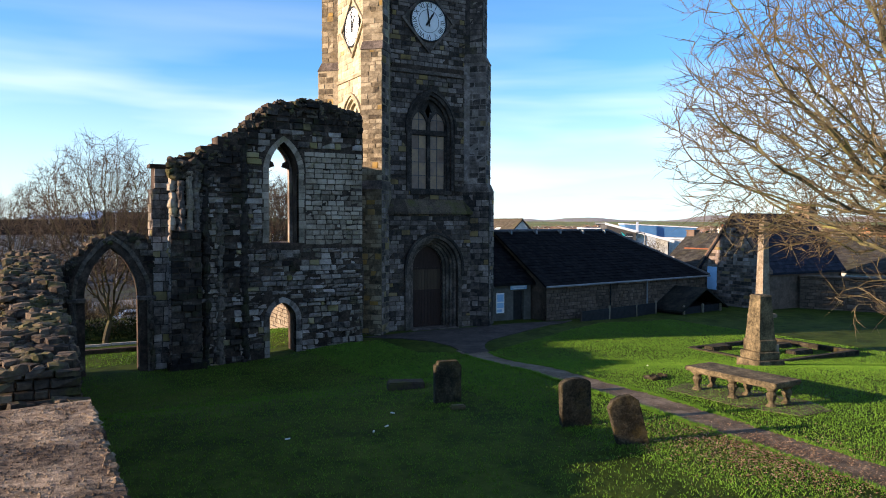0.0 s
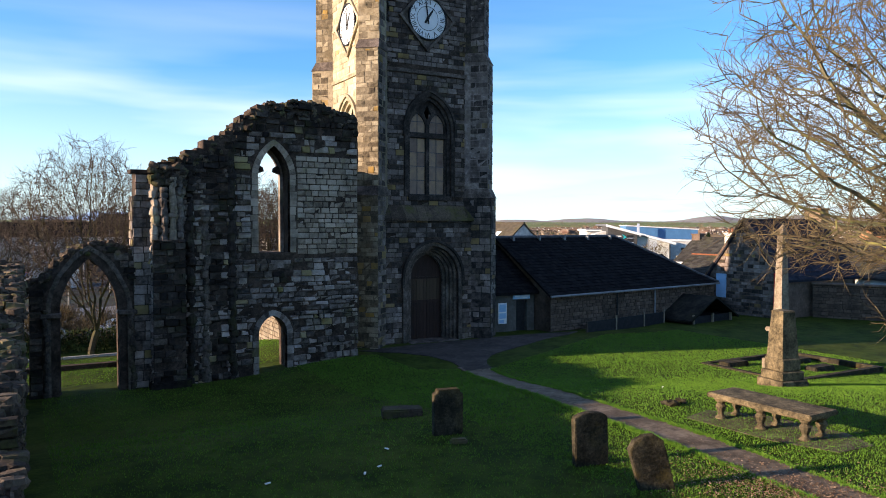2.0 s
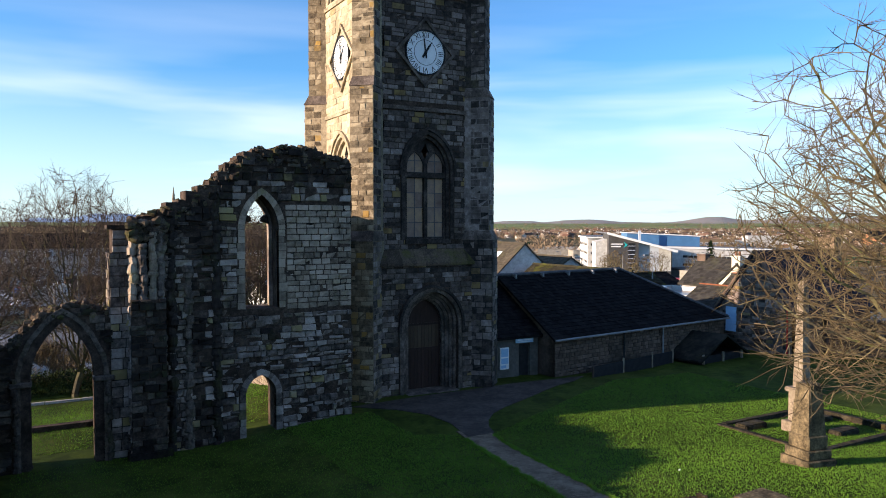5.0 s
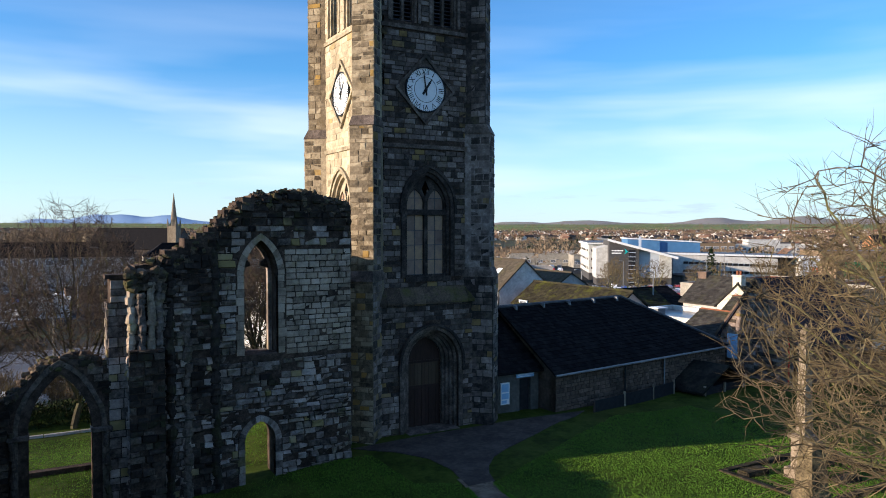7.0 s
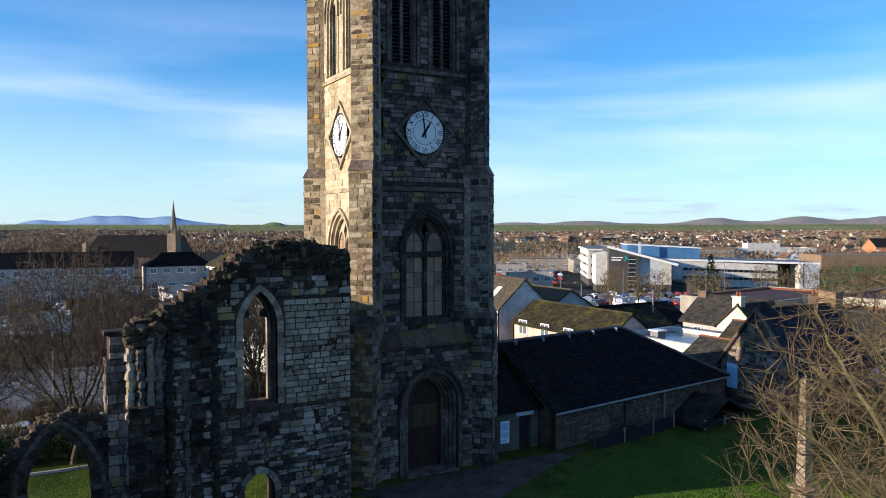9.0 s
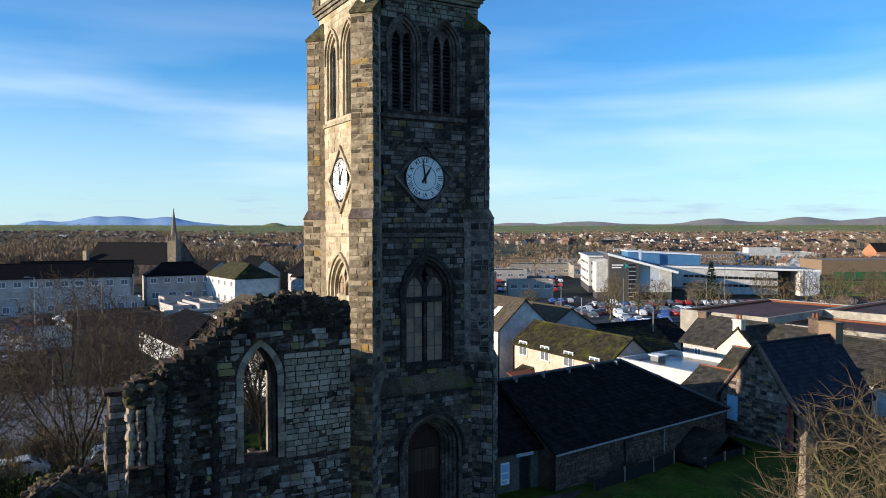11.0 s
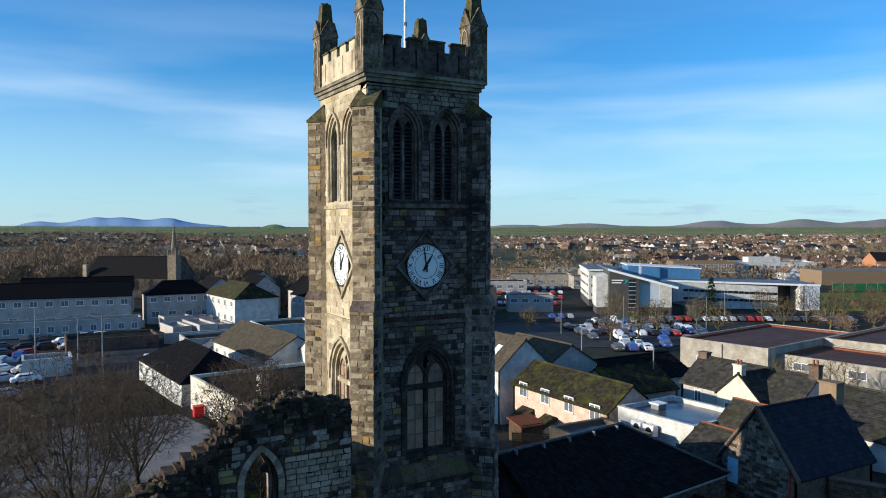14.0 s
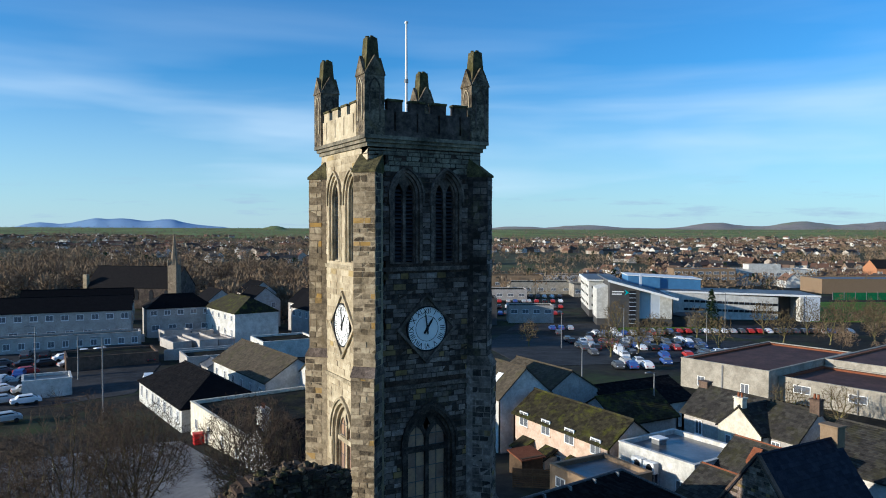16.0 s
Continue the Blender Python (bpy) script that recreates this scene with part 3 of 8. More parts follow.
def arch_cut(cx, hw, z0, spring, apex):
    def f(a, b):
        best = max(arch_half(cx, hw, z0, spring, apex, a + (b - a) * i / 3.0) for i in range(4))
        return [(cx - best, cx + best)] if best > 0 else []
    return f


def rect_cut(u0, u1, z0, z1):
    return lambda a, b: [(u0, u1)] if b > z0 and a < z1 else []


def lay_stones(rows, y, material, parent, seed, along="x", pieces=(0, 0), name="stone", depth=(0.015, 0.05), rough=0.008):
    """Stones between the heights `pieces` become parts of their own, up to 300; the rest is one joined part."""
    rnd = random.Random(seed)
    verts, faces, count = [], [], 0
    for x0, x1, z0, z1 in rows:
        d = rnd.uniform(*depth)
        if pieces[0] <= z0 < pieces[1] and count < 300:
            v, f = [], []
            xm, zm = (x0 + x1) / 2, (z0 + z1) / 2
            stone_mesh(v, f, x0 - xm, x1 - xm, z0 - zm, z1 - zm, 0, d, rnd, along, rough)
            me = bpy.data.meshes.new(name)
            me.from_pydata(v, [], f)
            part(name, me, material, parent, m=Matrix.Translation((xm, y, zm) if along == "x" else (y, xm, zm)))
            count += 1
        else:
            stone_mesh(verts, faces, x0, x1, z0, z1, y, d, rnd, along, rough)
    me = bpy.data.meshes.new("stone_facing")
    me.from_pydata(verts, [], faces)
    ob = part("stone_facing", me, material, parent)
    return tagged(ob, kind="stuff")


LUMP = [Vector(p).normalized() for p in itertools.product((-1, 0, 1), repeat=3) if any(p)]


def lump_faces():
    """Quads over the 26 directions of LUMP: a block with its edges and corners rounded."""
    spots = [p for p in itertools.product((-1, 0, 1), repeat=3) if any(p)]
    fs = []
    for ax in range(3):
        for s in (-1, 1):
            b, c = [k for k in range(3) if k != ax]
            for u in (-1, 0):
                for v in (-1, 0):
                    q = []
                    for du, dv in ((0, 0), (1, 0), (1, 1), (0, 1)):
                        p = [0, 0, 0]
                        p[ax], p[b], p[c] = s, u + du, v + dv
                        q.append(spots.index(tuple(p)))
                    fs.append(tuple(q if (s > 0) == (ax != 1) else q[::-1]))
    return fs


LUMPF = lump_faces()


def rubble(n, place, seed, size=(0.18, 0.42), tilt=0.4):
    """Loose rough stones: place(rnd) gives each centre. One mesh, built fast; large ones are rounded and dented."""
    rnd = random.Random(seed)
    verts, faces = [], []
    for _ in range(n):
        c = Vector(place(rnd))
        sx, sy, sz = rnd.uniform(*size), rnd.uniform(*size), rnd.uniform(*size) * 0.7
        rot = Euler((rnd.uniform(-tilt, tilt), rnd.uniform(-tilt, tilt), rnd.uniform(0, 3.1))).to_matrix()
        k = len(verts)
        if size[1] > 0.1:
            for q in LUMP:
                e = 1.0 / max(abs(q.x), abs(q.y), abs(q.z))
                p = q * (0.55 + 0.45 * e) * rnd.uniform(0.82, 1.12)
                verts.append(rot @ Vector((p.x * sx / 2, p.y * sy / 2, p.z * sz / 2)) + c)
            faces.extend(tuple(k + i for i in f) for f in LUMPF)
            continue
        for q in ((-1, -1, -1), (1, -1, -1), (1, 1, -1), (-1, 1, -1), (-0.72, -0.72, 1), (0.72, -0.72, 1), (0.72, 0.72, 1), (-0.72, 0.72, 1)):
            p = Vector((q[0] * sx / 2, q[1] * sy / 2, q[2] * sz / 2)) * rnd.uniform(0.8, 1.15)
            verts.append(rot @ p + c)
        faces.extend(tuple(k + i for i in f) for f in ((3, 2, 1, 0), (4, 5, 6, 7), (0, 1, 5, 4), (1, 2, 6, 5), (2, 3, 7, 6), (3, 0, 4, 7)))
    me = bpy.data.meshes.new("rubble")
    me.from_pydata(verts, [], faces)
    return me


def weather(bm, amount=0.03, scale=3.0):
    """Uneven, worn surfaces: shift the vertices by noise."""
    for v in bm.verts:
        v.co += amount * Vector((noise.noise(v.co * scale), noise.noise(v.co * scale + Vector((9, 0, 0))), noise.noise(v.co * scale + Vector((0, 9, 0)))))
    return bm


def drums(px, py, z0, z1, r, seed):
    """A worn shaft of stacked uneven drums."""
    rn = random.Random(seed)
    pts, rad, z = [], [], z0
    while z < z1:
        h = rn.uniform(0.2, 0.42)
        q, ox, oy = r * rn.uniform(0.72, 1.2), rn.uniform(-0.05, 0.05), rn.uniform(-0.04, 0.04)
        for a, k in ((0.02, 0.82), (0.06, 1.0), (h - 0.05, rn.uniform(0.85, 1.05)), (h - 0.01, 0.8)):
            pts.append((px + ox, py + oy, z + a))
            rad.append(q * k)
        z += h
    return weather(tube(BM(), pts, rad, 9), 0.05, 5.0)


def lettering(text, size, material, parent, m, name="lettering", depth=0.01):
    cu = bpy.data.curves.new(name, "FONT")
    cu.body, cu.size, cu.align_x, cu.align_y, cu.extrude = text, size, "CENTER", "CENTER", depth
    cu.resolution_u = 2
    tmp = bpy.data.objects.new(name, cu)
    scene.collection.objects.link(tmp)
    me = bpy.data.meshes.new_from_object(tmp.evaluated_get(bpy.context.evaluated_depsgraph_get()))
    bpy.data.objects.remove(tmp)
    return part(name, me, material, parent, m=m)

# ---- ground ----


def sm(a, b, x):
    t = min(1.0, max(0.0, (x - a) / (b - a)))
    return t * t * (3 - 2 * t)


def ground_z(x, y):
    u = -y - 0.6 * max(x, 0.0) - 8
    s = sm(0, 10, u)
    z = 0.8 * s - 0.55 * sm(2, 9, -x) * (1 - s) - 0.25 * sm(8, 20, x) * (1 - s)
    p = 0.492 * x + 0.870 * y
    r = math.hypot(x, y)
    z -= 3.6 * sm(14, 62, p)
    z -= 1.7 * sm(2, 16, y) * sm(3, -5, x) * (1 - sm(14, 62, p))
    z -= 5.0 * sm(85, 190, p) * sm(-0.02, 0.45, x / (r + 1))
    z -= 3.0 * sm(200, 420, r) * sm(0.02, -0.3, x / (r + 1))
    return z + 26.0 * sm(1700, 4400, r) + (2.5 * noise.noise((x * 0.004, y * 0.004, 0)) * sm(250, 900, r)) + 0.05 * noise.noise((x * 0.25, y * 0.25, 3.1))


def build_ground():
    bm = BM()
    centre = (0.0, -12.0)
    radii = [0.0] + [1.2 * i for i in range(1, 38)] + [45 * 1.10 ** i for i in range(1, 56)]
    n = 120
    rings = [[bm.verts.new((centre[0], centre[1], ground_z(*centre)))]]
    for r in radii[1:]:
        row = []
        for k in range(n):
            x, y = centre[0] + r * math.cos(6.28319 * k / n), centre[1] + r * math.sin(6.28319 * k / n)
            row.append(bm.verts.new((x, y, ground_z(x, y))))
        rings.append(row)
    for k in range(n):
        bm.faces.new((rings[0][0], rings[1][k], rings[1][(k + 1) % n]))
    for a, b in zip(rings[1:], rings[2:]):
        for k in range(n):
            bm.faces.new((a[k], b[k], b[(k + 1) % n], a[(k + 1) % n]))
    for f in bm.faces:
        f.smooth = True
        c = f.calc_center_median()
        p = 0.492 * c.x + 0.870 * c.y
        r = math.hypot(c.x, c.y)
        f.material_index = 0 if p < 19 and r < 75 else (1 if r < 420 else 3 if r < 2050 else 2)
    me = finish(bm, "ground")
    for m in (GRASS, TOWNGROUND, FIELDS, FARTOWN):
        me.materials.append(m)
    return tagged(new("ground", me), "green churchyard lawn falling away to the town and fields", "ground", kind="structure")


TOWNGROUND = surface("yards_and_verges", [(0.012, 0.0115, 0.0105), (0.022, 0.021, 0.018), (0.038, 0.034, 0.026)], 0.12, 0.92, 0.3, 3, stain=(0.045, 0.065, 0.018), stain_scale=0.05, stain_amount=0.7)
build_ground()


def sheet(name, outline, material, label, lift=0.03, category="path", step=1.2):
    """A thin surface laid over the ground inside an outline."""
    xs, ys = [p[0] for p in outline], [p[1] for p in outline]

    def inside(x, y):
        c = False
        for (x0, y0), (x1, y1) in zip(outline, outline[1:] + outline[:1]):
            if (y0 > y) != (y1 > y) and x < (x1 - x0) * (y - y0) / (y1 - y0) + x0:
                c = not c
        return c
    loop, n = [], len(outline)
    for i in range(n):
        (x0, y0), (x1, y1) = outline[i], outline[(i + 1) % n]
        k = max(1, int(math.hypot(x1 - x0, y1 - y0) / step))
        loop += [(x0 + (x1 - x0) * j / k, y0 + (y1 - y0) * j / k) for j in range(k)]
    bm = BM()
    inner = []
    gx = min(xs) + step
    while gx < max(xs):
        gy = min(ys) + step
        while gy < max(ys):
            if inside(gx, gy) and min(math.hypot(gx - a, gy - b) for a, b in loop) > step * 0.45:
                inner.append((gx, gy))
            gy += step
        gx += step
    from mathutils.geometry import delaunay_2d_cdt
    pts = [Vector(p) for p in loop + inner]
    edges = [(i, (i + 1) % len(loop)) for i in range(len(loop))]
    vs, _, fs, *_ = delaunay_2d_cdt(pts, edges, [], 1, 1e-4)
    vv = [bm.verts.new((v.x, v.y, ground_z(v.x, v.y) + lift)) for v in vs]
    for f in fs:
        face = bm.faces.new([vv[i] for i in f])
        if face.calc_area() < 1e-9:
            bm.faces.remove(face)
    bm.normal_update()
    for f in bm.faces:
        if f.normal.z < 0:
            f.normal_flip()
    edge = [e for e in bm.edges if e.is_boundary]
    ret = bmesh.ops.extrude_edge_only(bm, edges=edge)
    for v in [g for g in ret["geom"] if isinstance(g, bmesh.types.BMVert)]:
        v.co.z -= lift + 0.08
    return solid(name, bm, material, label, category, kind="structure")


def ribbon(name, line, width, material, label, lift=0.03, category="path"):
    left, right = [], []
    rnd = random.Random(len(line) * 7 + 1)
    fine = []
    for (x0, y0), (x1, y1) in zip(line, line[1:]):
        k = max(1, int(math.hypot(x1 - x0, y1 - y0) / 0.7))
        fine += [(x0 + (x1 - x0) * j / k, y0 + (y1 - y0) * j / k) for j in range(k)]
    fine.append(line[-1])
    for i, p in enumerate(fine):
        a, b = fine[max(0, i - 2)], fine[min(len(fine) - 1, i + 2)]
        d = Vector((b[0] - a[0], b[1] - a[1])).normalized()
        w = width / 2 + rnd.uniform(-0.05, 0.05)
        left.append((p[0] - d.y * w, p[1] + d.x * w))
        right.append((p[0] + d.y * w, p[1] - d.x * w))
    return sheet(name, left + right[::-1], material, label, lift, category, step=0.8)


PATHLINE = [(1.45, -7.6), (0.9, -10.0), (0.35, -12.2), (-0.42, -15.0), (-0.9, -17.4), (-0.94, -20.2), (-0.97, -22.2), (-1.12, -24.4), (-1.45, -28.0), (-2.0, -34), (-3.4, -44)]
ribbon("path", PATHLINE, 1.34, PATHM, "worn brown tarmac footpath across the churchyard lawn")
# Darker copy of the path tarmac: the tower's shade is put into the colour.
DARKTAR = surface("shade_dark_tarmac", [(0.04, 0.031, 0.027), (0.06, 0.048, 0.041), (0.088, 0.071, 0.06)], 0.8, 0.9, 0.4, 40)
sheet("forecourt", [(-1.4, -1.3), (7.6, -0.9), (13.2, -0.9), (11.8, -1.75), (10.3, -2.3), (8.0, -3.5), (6.3, -4.3), (4.9, -5.0), (3.7, -5.8), (2.9, -6.65), (2.35, -7.5), (2.05, -8.4), (0.75, -8.4), (1.15, -6.3), (1.0, -4.5), (0.15, -2.8)], DARKTAR, "tarmac apron before the tower door, coloured as in shade", 0.036)

# ---- church tower ----
TW = 6.5
TC = TW / 2
tower = thing("church_tower", "tall square Gothic stone church tower with clock and corner pinnacles", "tower")


def swap_xy(bm):
    for v in bm.verts:
        v.co.x, v.co.y = v.co.y, v.co.x
    bmesh.ops.recalc_face_normals(bm, faces=bm.faces[:])
    return bm


DOOR = (3.45, 1.6, -0.3, 3.5, 5.22)
FOOT = 0.32                     # the lower stage stands this far proud
WIN = (3.42, 1.33, 7.95, 11.55, 13.4)
BEL = [(2.08, 0.74, 20.95, 24.35, 25.55), (4.42, 0.74, 20.95, 24.35, 25.55)]
TOPZ = 26.75


def tower_face(name, openings, material, turn):
    bm = slab([(0, -1.0), (TW, -1.0), (TW, TOPZ), (0, TOPZ)], [arch(*o) for o in openings], 0.0, 0.95)
    if turn:
        swap_xy(bm)
    return part(name, bm, material, tower)


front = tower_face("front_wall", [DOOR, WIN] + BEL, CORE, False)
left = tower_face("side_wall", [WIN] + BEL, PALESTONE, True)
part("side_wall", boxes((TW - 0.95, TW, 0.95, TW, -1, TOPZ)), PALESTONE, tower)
part("back_wall", boxes((0.95, TW - 0.95, TW - 0.95, TW, -1, TOPZ)), CORE, tower)
part("roof", boxes((0.3, TW - 0.3, 0.3, TW - 0.3, 27.0, 27.6)), LEAD, tower, "flat lead roof")
part("floor", boxes((0.95, TW - 0.95, 0.95, TW - 0.95, 19.2, 19.5)), CORE, tower)

cuts = [arch_cut(DOOR[0], DOOR[1] + 0.28, DOOR[2], DOOR[3], DOOR[4] + 0.3), arch_cut(WIN[0], WIN[1] + 0.26, WIN[2], WIN[3], WIN[4] + 0.28)] + [arch_cut(b[0], b[1] + 0.2, b[2], b[3], b[4] + 0.2) for b in BEL]
diamond = lambda a, b: [(TC - h, TC + h) for h in [1.72 * (1 - abs((a + b) / 2 - 17.6) / 1.82)] if h > 0]
foot_rows = courses(-0.1, TW + 0.1, -0.2, 6.6, 11, h=(0.2, 0.33), w=(0.28, 0.75), gap=0.014, cut=cuts)
front_rows = courses(0.02, TW - 0.02, 7.45, TOPZ - 0.05, 12, h=(0.2, 0.33), w=(0.28, 0.75), gap=0.014, cut=cuts + [diamond, rect_cut(-1, 9, 14.55, 14.8), rect_cut(-1, 9, 20.55, 20.85)])
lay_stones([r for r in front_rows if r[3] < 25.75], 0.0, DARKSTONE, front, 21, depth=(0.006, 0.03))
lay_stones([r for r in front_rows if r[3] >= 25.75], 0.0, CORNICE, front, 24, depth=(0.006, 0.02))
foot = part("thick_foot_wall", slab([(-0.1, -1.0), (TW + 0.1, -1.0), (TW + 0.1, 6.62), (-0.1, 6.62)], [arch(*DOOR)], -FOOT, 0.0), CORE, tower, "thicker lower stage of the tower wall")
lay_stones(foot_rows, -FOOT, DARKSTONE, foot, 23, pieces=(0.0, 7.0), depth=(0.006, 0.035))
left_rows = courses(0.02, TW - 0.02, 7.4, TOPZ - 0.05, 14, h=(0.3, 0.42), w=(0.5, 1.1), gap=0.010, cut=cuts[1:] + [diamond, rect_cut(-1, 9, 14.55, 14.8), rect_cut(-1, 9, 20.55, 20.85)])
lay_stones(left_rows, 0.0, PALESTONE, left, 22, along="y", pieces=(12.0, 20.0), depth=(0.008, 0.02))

# sloping weathered ledge over the door, and the thicker foot of the wall
rnd = random.Random(5)
ledge = part("weathered_ledge", boxes((0.0, TW, -0.4, 0.0, 6.62, 6.74)), MOULD, tower, "sloping mossy stone ledge")
x = 0.1
while x < TW - 0.15:
    e = min(TW - 0.1, x + rnd.uniform(0.5, 0.95))
    d = FOOT + rnd.uniform(0.1, 0.17)
    part("ledge_stone", hexa(BM(), [(x, -d, 6.6), (e - 0.015, -d, 6.6), (e - 0.015, 0.02, 6.6), (x, 0.02, 6.6), (x, -d, 6.74), (e - 0.015, -d, 6.74), (e - 0.015, 0.0, 7.45), (x, 0.0, 7.45)]), RUBBLETOP, ledge)
    x = e
# Front course in the darker stone, sunward course in the lit copy.
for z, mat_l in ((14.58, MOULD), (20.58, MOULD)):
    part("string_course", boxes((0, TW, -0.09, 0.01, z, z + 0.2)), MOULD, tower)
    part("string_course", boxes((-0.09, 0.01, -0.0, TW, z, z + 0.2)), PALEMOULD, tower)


def hood(o, w, y0, y1, material, turn, name="hood_mould", low=None):
    bm = arch_ring(o[0], o[1], o[2] if low is None else low, o[3], o[4], w, y0, y1)
    if turn:
        swap_xy(bm)
    return part(name, bm, material, tower)


# the doorway: stepped orders, a hood and a plank door set deep
hood((DOOR[0], DOOR[1] + 0.02, -0.2, DOOR[3], DOOR[4] + 0.02), 0.22, -FOOT - 0.08, -FOOT + 0.05, MOULD, False)
hood((DOOR[0], DOOR[1] + 0.2, 2.9, DOOR[3], DOOR[4] + 0.22), 0.13, -FOOT - 0.2, -FOOT + 0.02, DARKMOULD, False, low=3.0)
for hw, ap, y0 in ((1.44, 5.09, -0.16), (1.29, 4.98, 0.02), (1.14, 4.86, 0.2), (1.0, 4.76, 0.36)):
    hood((DOOR[0], hw, -0.2, DOOR[3], ap), DOOR[1] - hw, y0, y0 + 0.19, MOULD, False, "door_order")
DX = DOOR[0]
church_door = part("door", slab(arch(DX, 1.02, -0.1, DOOR[3], 4.78), [], 0.62, 0.72), DOORWOOD, tower, "tall dark red-brown plank door")
for i in range(9):
    px = DX - 0.94 + i * 0.21
    part("plank", boxes((px, px + 0.192, 0.59, 0.63, 0.0, 2.1)), DOORWOOD, church_door)
    part("plank", boxes((px, px + 0.192, 0.595, 0.63, 2.18, 3.4)), DOORWOOD2, church_door, "paler worn upper plank")
part("rail", boxes((DX - 0.96, DX + 0.96, 0.575, 0.63, 2.05, 2.2)), DOORWOOD, church_door)
part("rail", boxes((DX - 0.96, DX + 0.96, 0.575, 0.63, 3.38, 3.5)), DOORWOOD, church_door)
part("threshold", soft_box(DX - 1.5, DX + 1.5, -0.75, 0.6, -0.25, 0.03, 0.03), MOULD, tower)


def gothic_window(o, turn, material, mould, pane_mat, seed):
    """A two-light traceried window with transom, leaded panes and hood."""
    cx, hw, z0, sp, ap = o
    fix = swap_xy if turn else (lambda b: b)
    win = part("window", fix(arch_ring(cx, hw - 0.16, z0, sp, ap - 0.18, 0.17, 0.1, 0.5)), mould, tower)
    lt = (hw - 0.18) / 2
    holes = []
    for s in (-1, 1):
        c = cx + s * (lt + 0.02)
        holes.append([(c - lt + 0.09, z0 + 0.12), (c + lt - 0.09, z0 + 0.12), (c + lt - 0.09, 11.15), (c - lt + 0.09, 11.15)])
        holes.append(arch(c, lt - 0.09, 11.45, sp + 0.15, sp + 0.95, 5))
    holes.append([(cx, sp + 0.55), (cx + 0.24, sp + 0.95), (cx, sp + 1.42), (cx - 0.24, sp + 0.95)])
    part("tracery", fix(slab(arch(cx, hw - 0.14, z0, sp, ap - 0.16), holes, 0.28, 0.46)), mould, win)
    part("transom", fix(boxes((cx - hw + 0.1, cx + hw - 0.1, 0.2, 0.5, 11.17, 11.42))), mould, win)
    part("mullion", fix(boxes((cx - 0.1, cx + 0.1, 0.22, 0.5, z0, sp + 0.6))), mould, win)
    part("sill", fix(boxes((cx - hw, cx + hw, -0.1, 0.5, z0 - 0.22, z0 + 0.02))), mould, win)
    rnd = random.Random(seed)
    bars = BM()
    for s in (-1, 1):
        c = cx + s * (lt + 0.02)
        x0, x1 = c - lt + 0.09, c + lt - 0.09
        levels = [z0 + 0.12 + i * (11.15 - z0 - 0.12) / 4 for i in range(5)] + [11.45, 12.05, 12.5]
        for i in range(len(levels) - 1):
            if i == 4:
                continue
            for a, b in ((x0, c), (c, x1)):
                tilt = rnd.uniform(-0.012, 0.012)
                bm = hexa(BM(), [(a + 0.012, 0.37 + tilt, levels[i] + 0.012), (b - 0.012, 0.37 - tilt, levels[i] + 0.012), (b - 0.012, 0.385 - tilt, levels[i] + 0.012), (a + 0.012, 0.385 + tilt, levels[i] + 0.012), (a + 0.012, 0.37 - tilt, levels[i + 1] - 0.012), (b - 0.012, 0.37 + tilt, levels[i + 1] - 0.012), (b - 0.012, 0.385 + tilt, levels[i + 1] - 0.012), (a + 0.012, 0.385 - tilt, levels[i + 1] - 0.012)])
                part("pane", fix(bm), pane_mat, win)
            box(bars, x0, x1, 0.345, 0.4, levels[i] - 0.018, levels[i] + 0.018)
        box(bars, c - 0.018, c + 0.018, 0.345, 0.4, z0 + 0.12, 12.5)
    part("glazing_bar", fix(bars), LEAD, win)
    hood((cx, hw + 0.02, z0, sp, ap + 0.02), 0.2, -0.06, 0.06, mould, turn, "window_surround")
    hood((cx, hw + 0.2, sp - 0.2, sp, ap + 0.22), 0.13, -0.15, 0.03, mould, turn, low=sp - 0.3)


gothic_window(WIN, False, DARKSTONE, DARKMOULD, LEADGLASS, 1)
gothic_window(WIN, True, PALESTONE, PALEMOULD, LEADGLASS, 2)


def belfry_window(o, turn, mould):
    cx, hw, z0, sp, ap = o
    fix = swap_xy if turn else (lambda b: b)
    bw = part("belfry_window", fix(arch_ring(cx, hw - 0.14, z0, sp, ap - 0.16, 0.15, 0.06, 0.4)), mould, tower)
    holes = [arch(cx + s * 0.31, 0.235, z0 + 0.06, sp + 0.05, sp + 0.65, 5) for s in (-1, 1)]
    part("tracery", fix(slab(arch(cx, hw - 0.12, z0, sp, ap - 0.14), holes, 0.2, 0.42)), mould, bw)
    for s in (-1, 1):
        c = cx + s * 0.31
        n = 19
        for i in range(n):
            z = z0 + 0.12 + i * 0.195
            h = 0.25 if z < sp else 0.25 * (1 - (z - sp) / 0.8)
            if h < 0.05:
                continue
            bm = hexa(BM(), [(c - h, 0.28, z), (c + h, 0.28, z), (c + h, 0.52, z + 0.10), (c - h, 0.52, z + 0.10), (c - h, 0.28, z + 0.035), (c + h, 0.28, z + 0.035), (c + h, 0.52, z + 0.135), (c - h, 0.52, z + 0.135)])
            part("slat", fix(bm), LOUVRE, bw)
    # Black sheet stands in for the unlit inside of the belfry.
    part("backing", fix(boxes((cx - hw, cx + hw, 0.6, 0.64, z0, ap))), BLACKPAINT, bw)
    hood((cx, hw + 0.02, z0, sp, ap + 0.02), 0.16, -0.05, 0.06, mould, turn, "window_surround")
    hood((cx, hw + 0.17, sp - 0.2, sp, ap + 0.19), 0.1, -0.14, 0.03, mould, turn, low=sp - 0.4)


for b in BEL:
    belfry_window(b, False, MOULD)
    belfry_window(b, True, PALEMOULD)




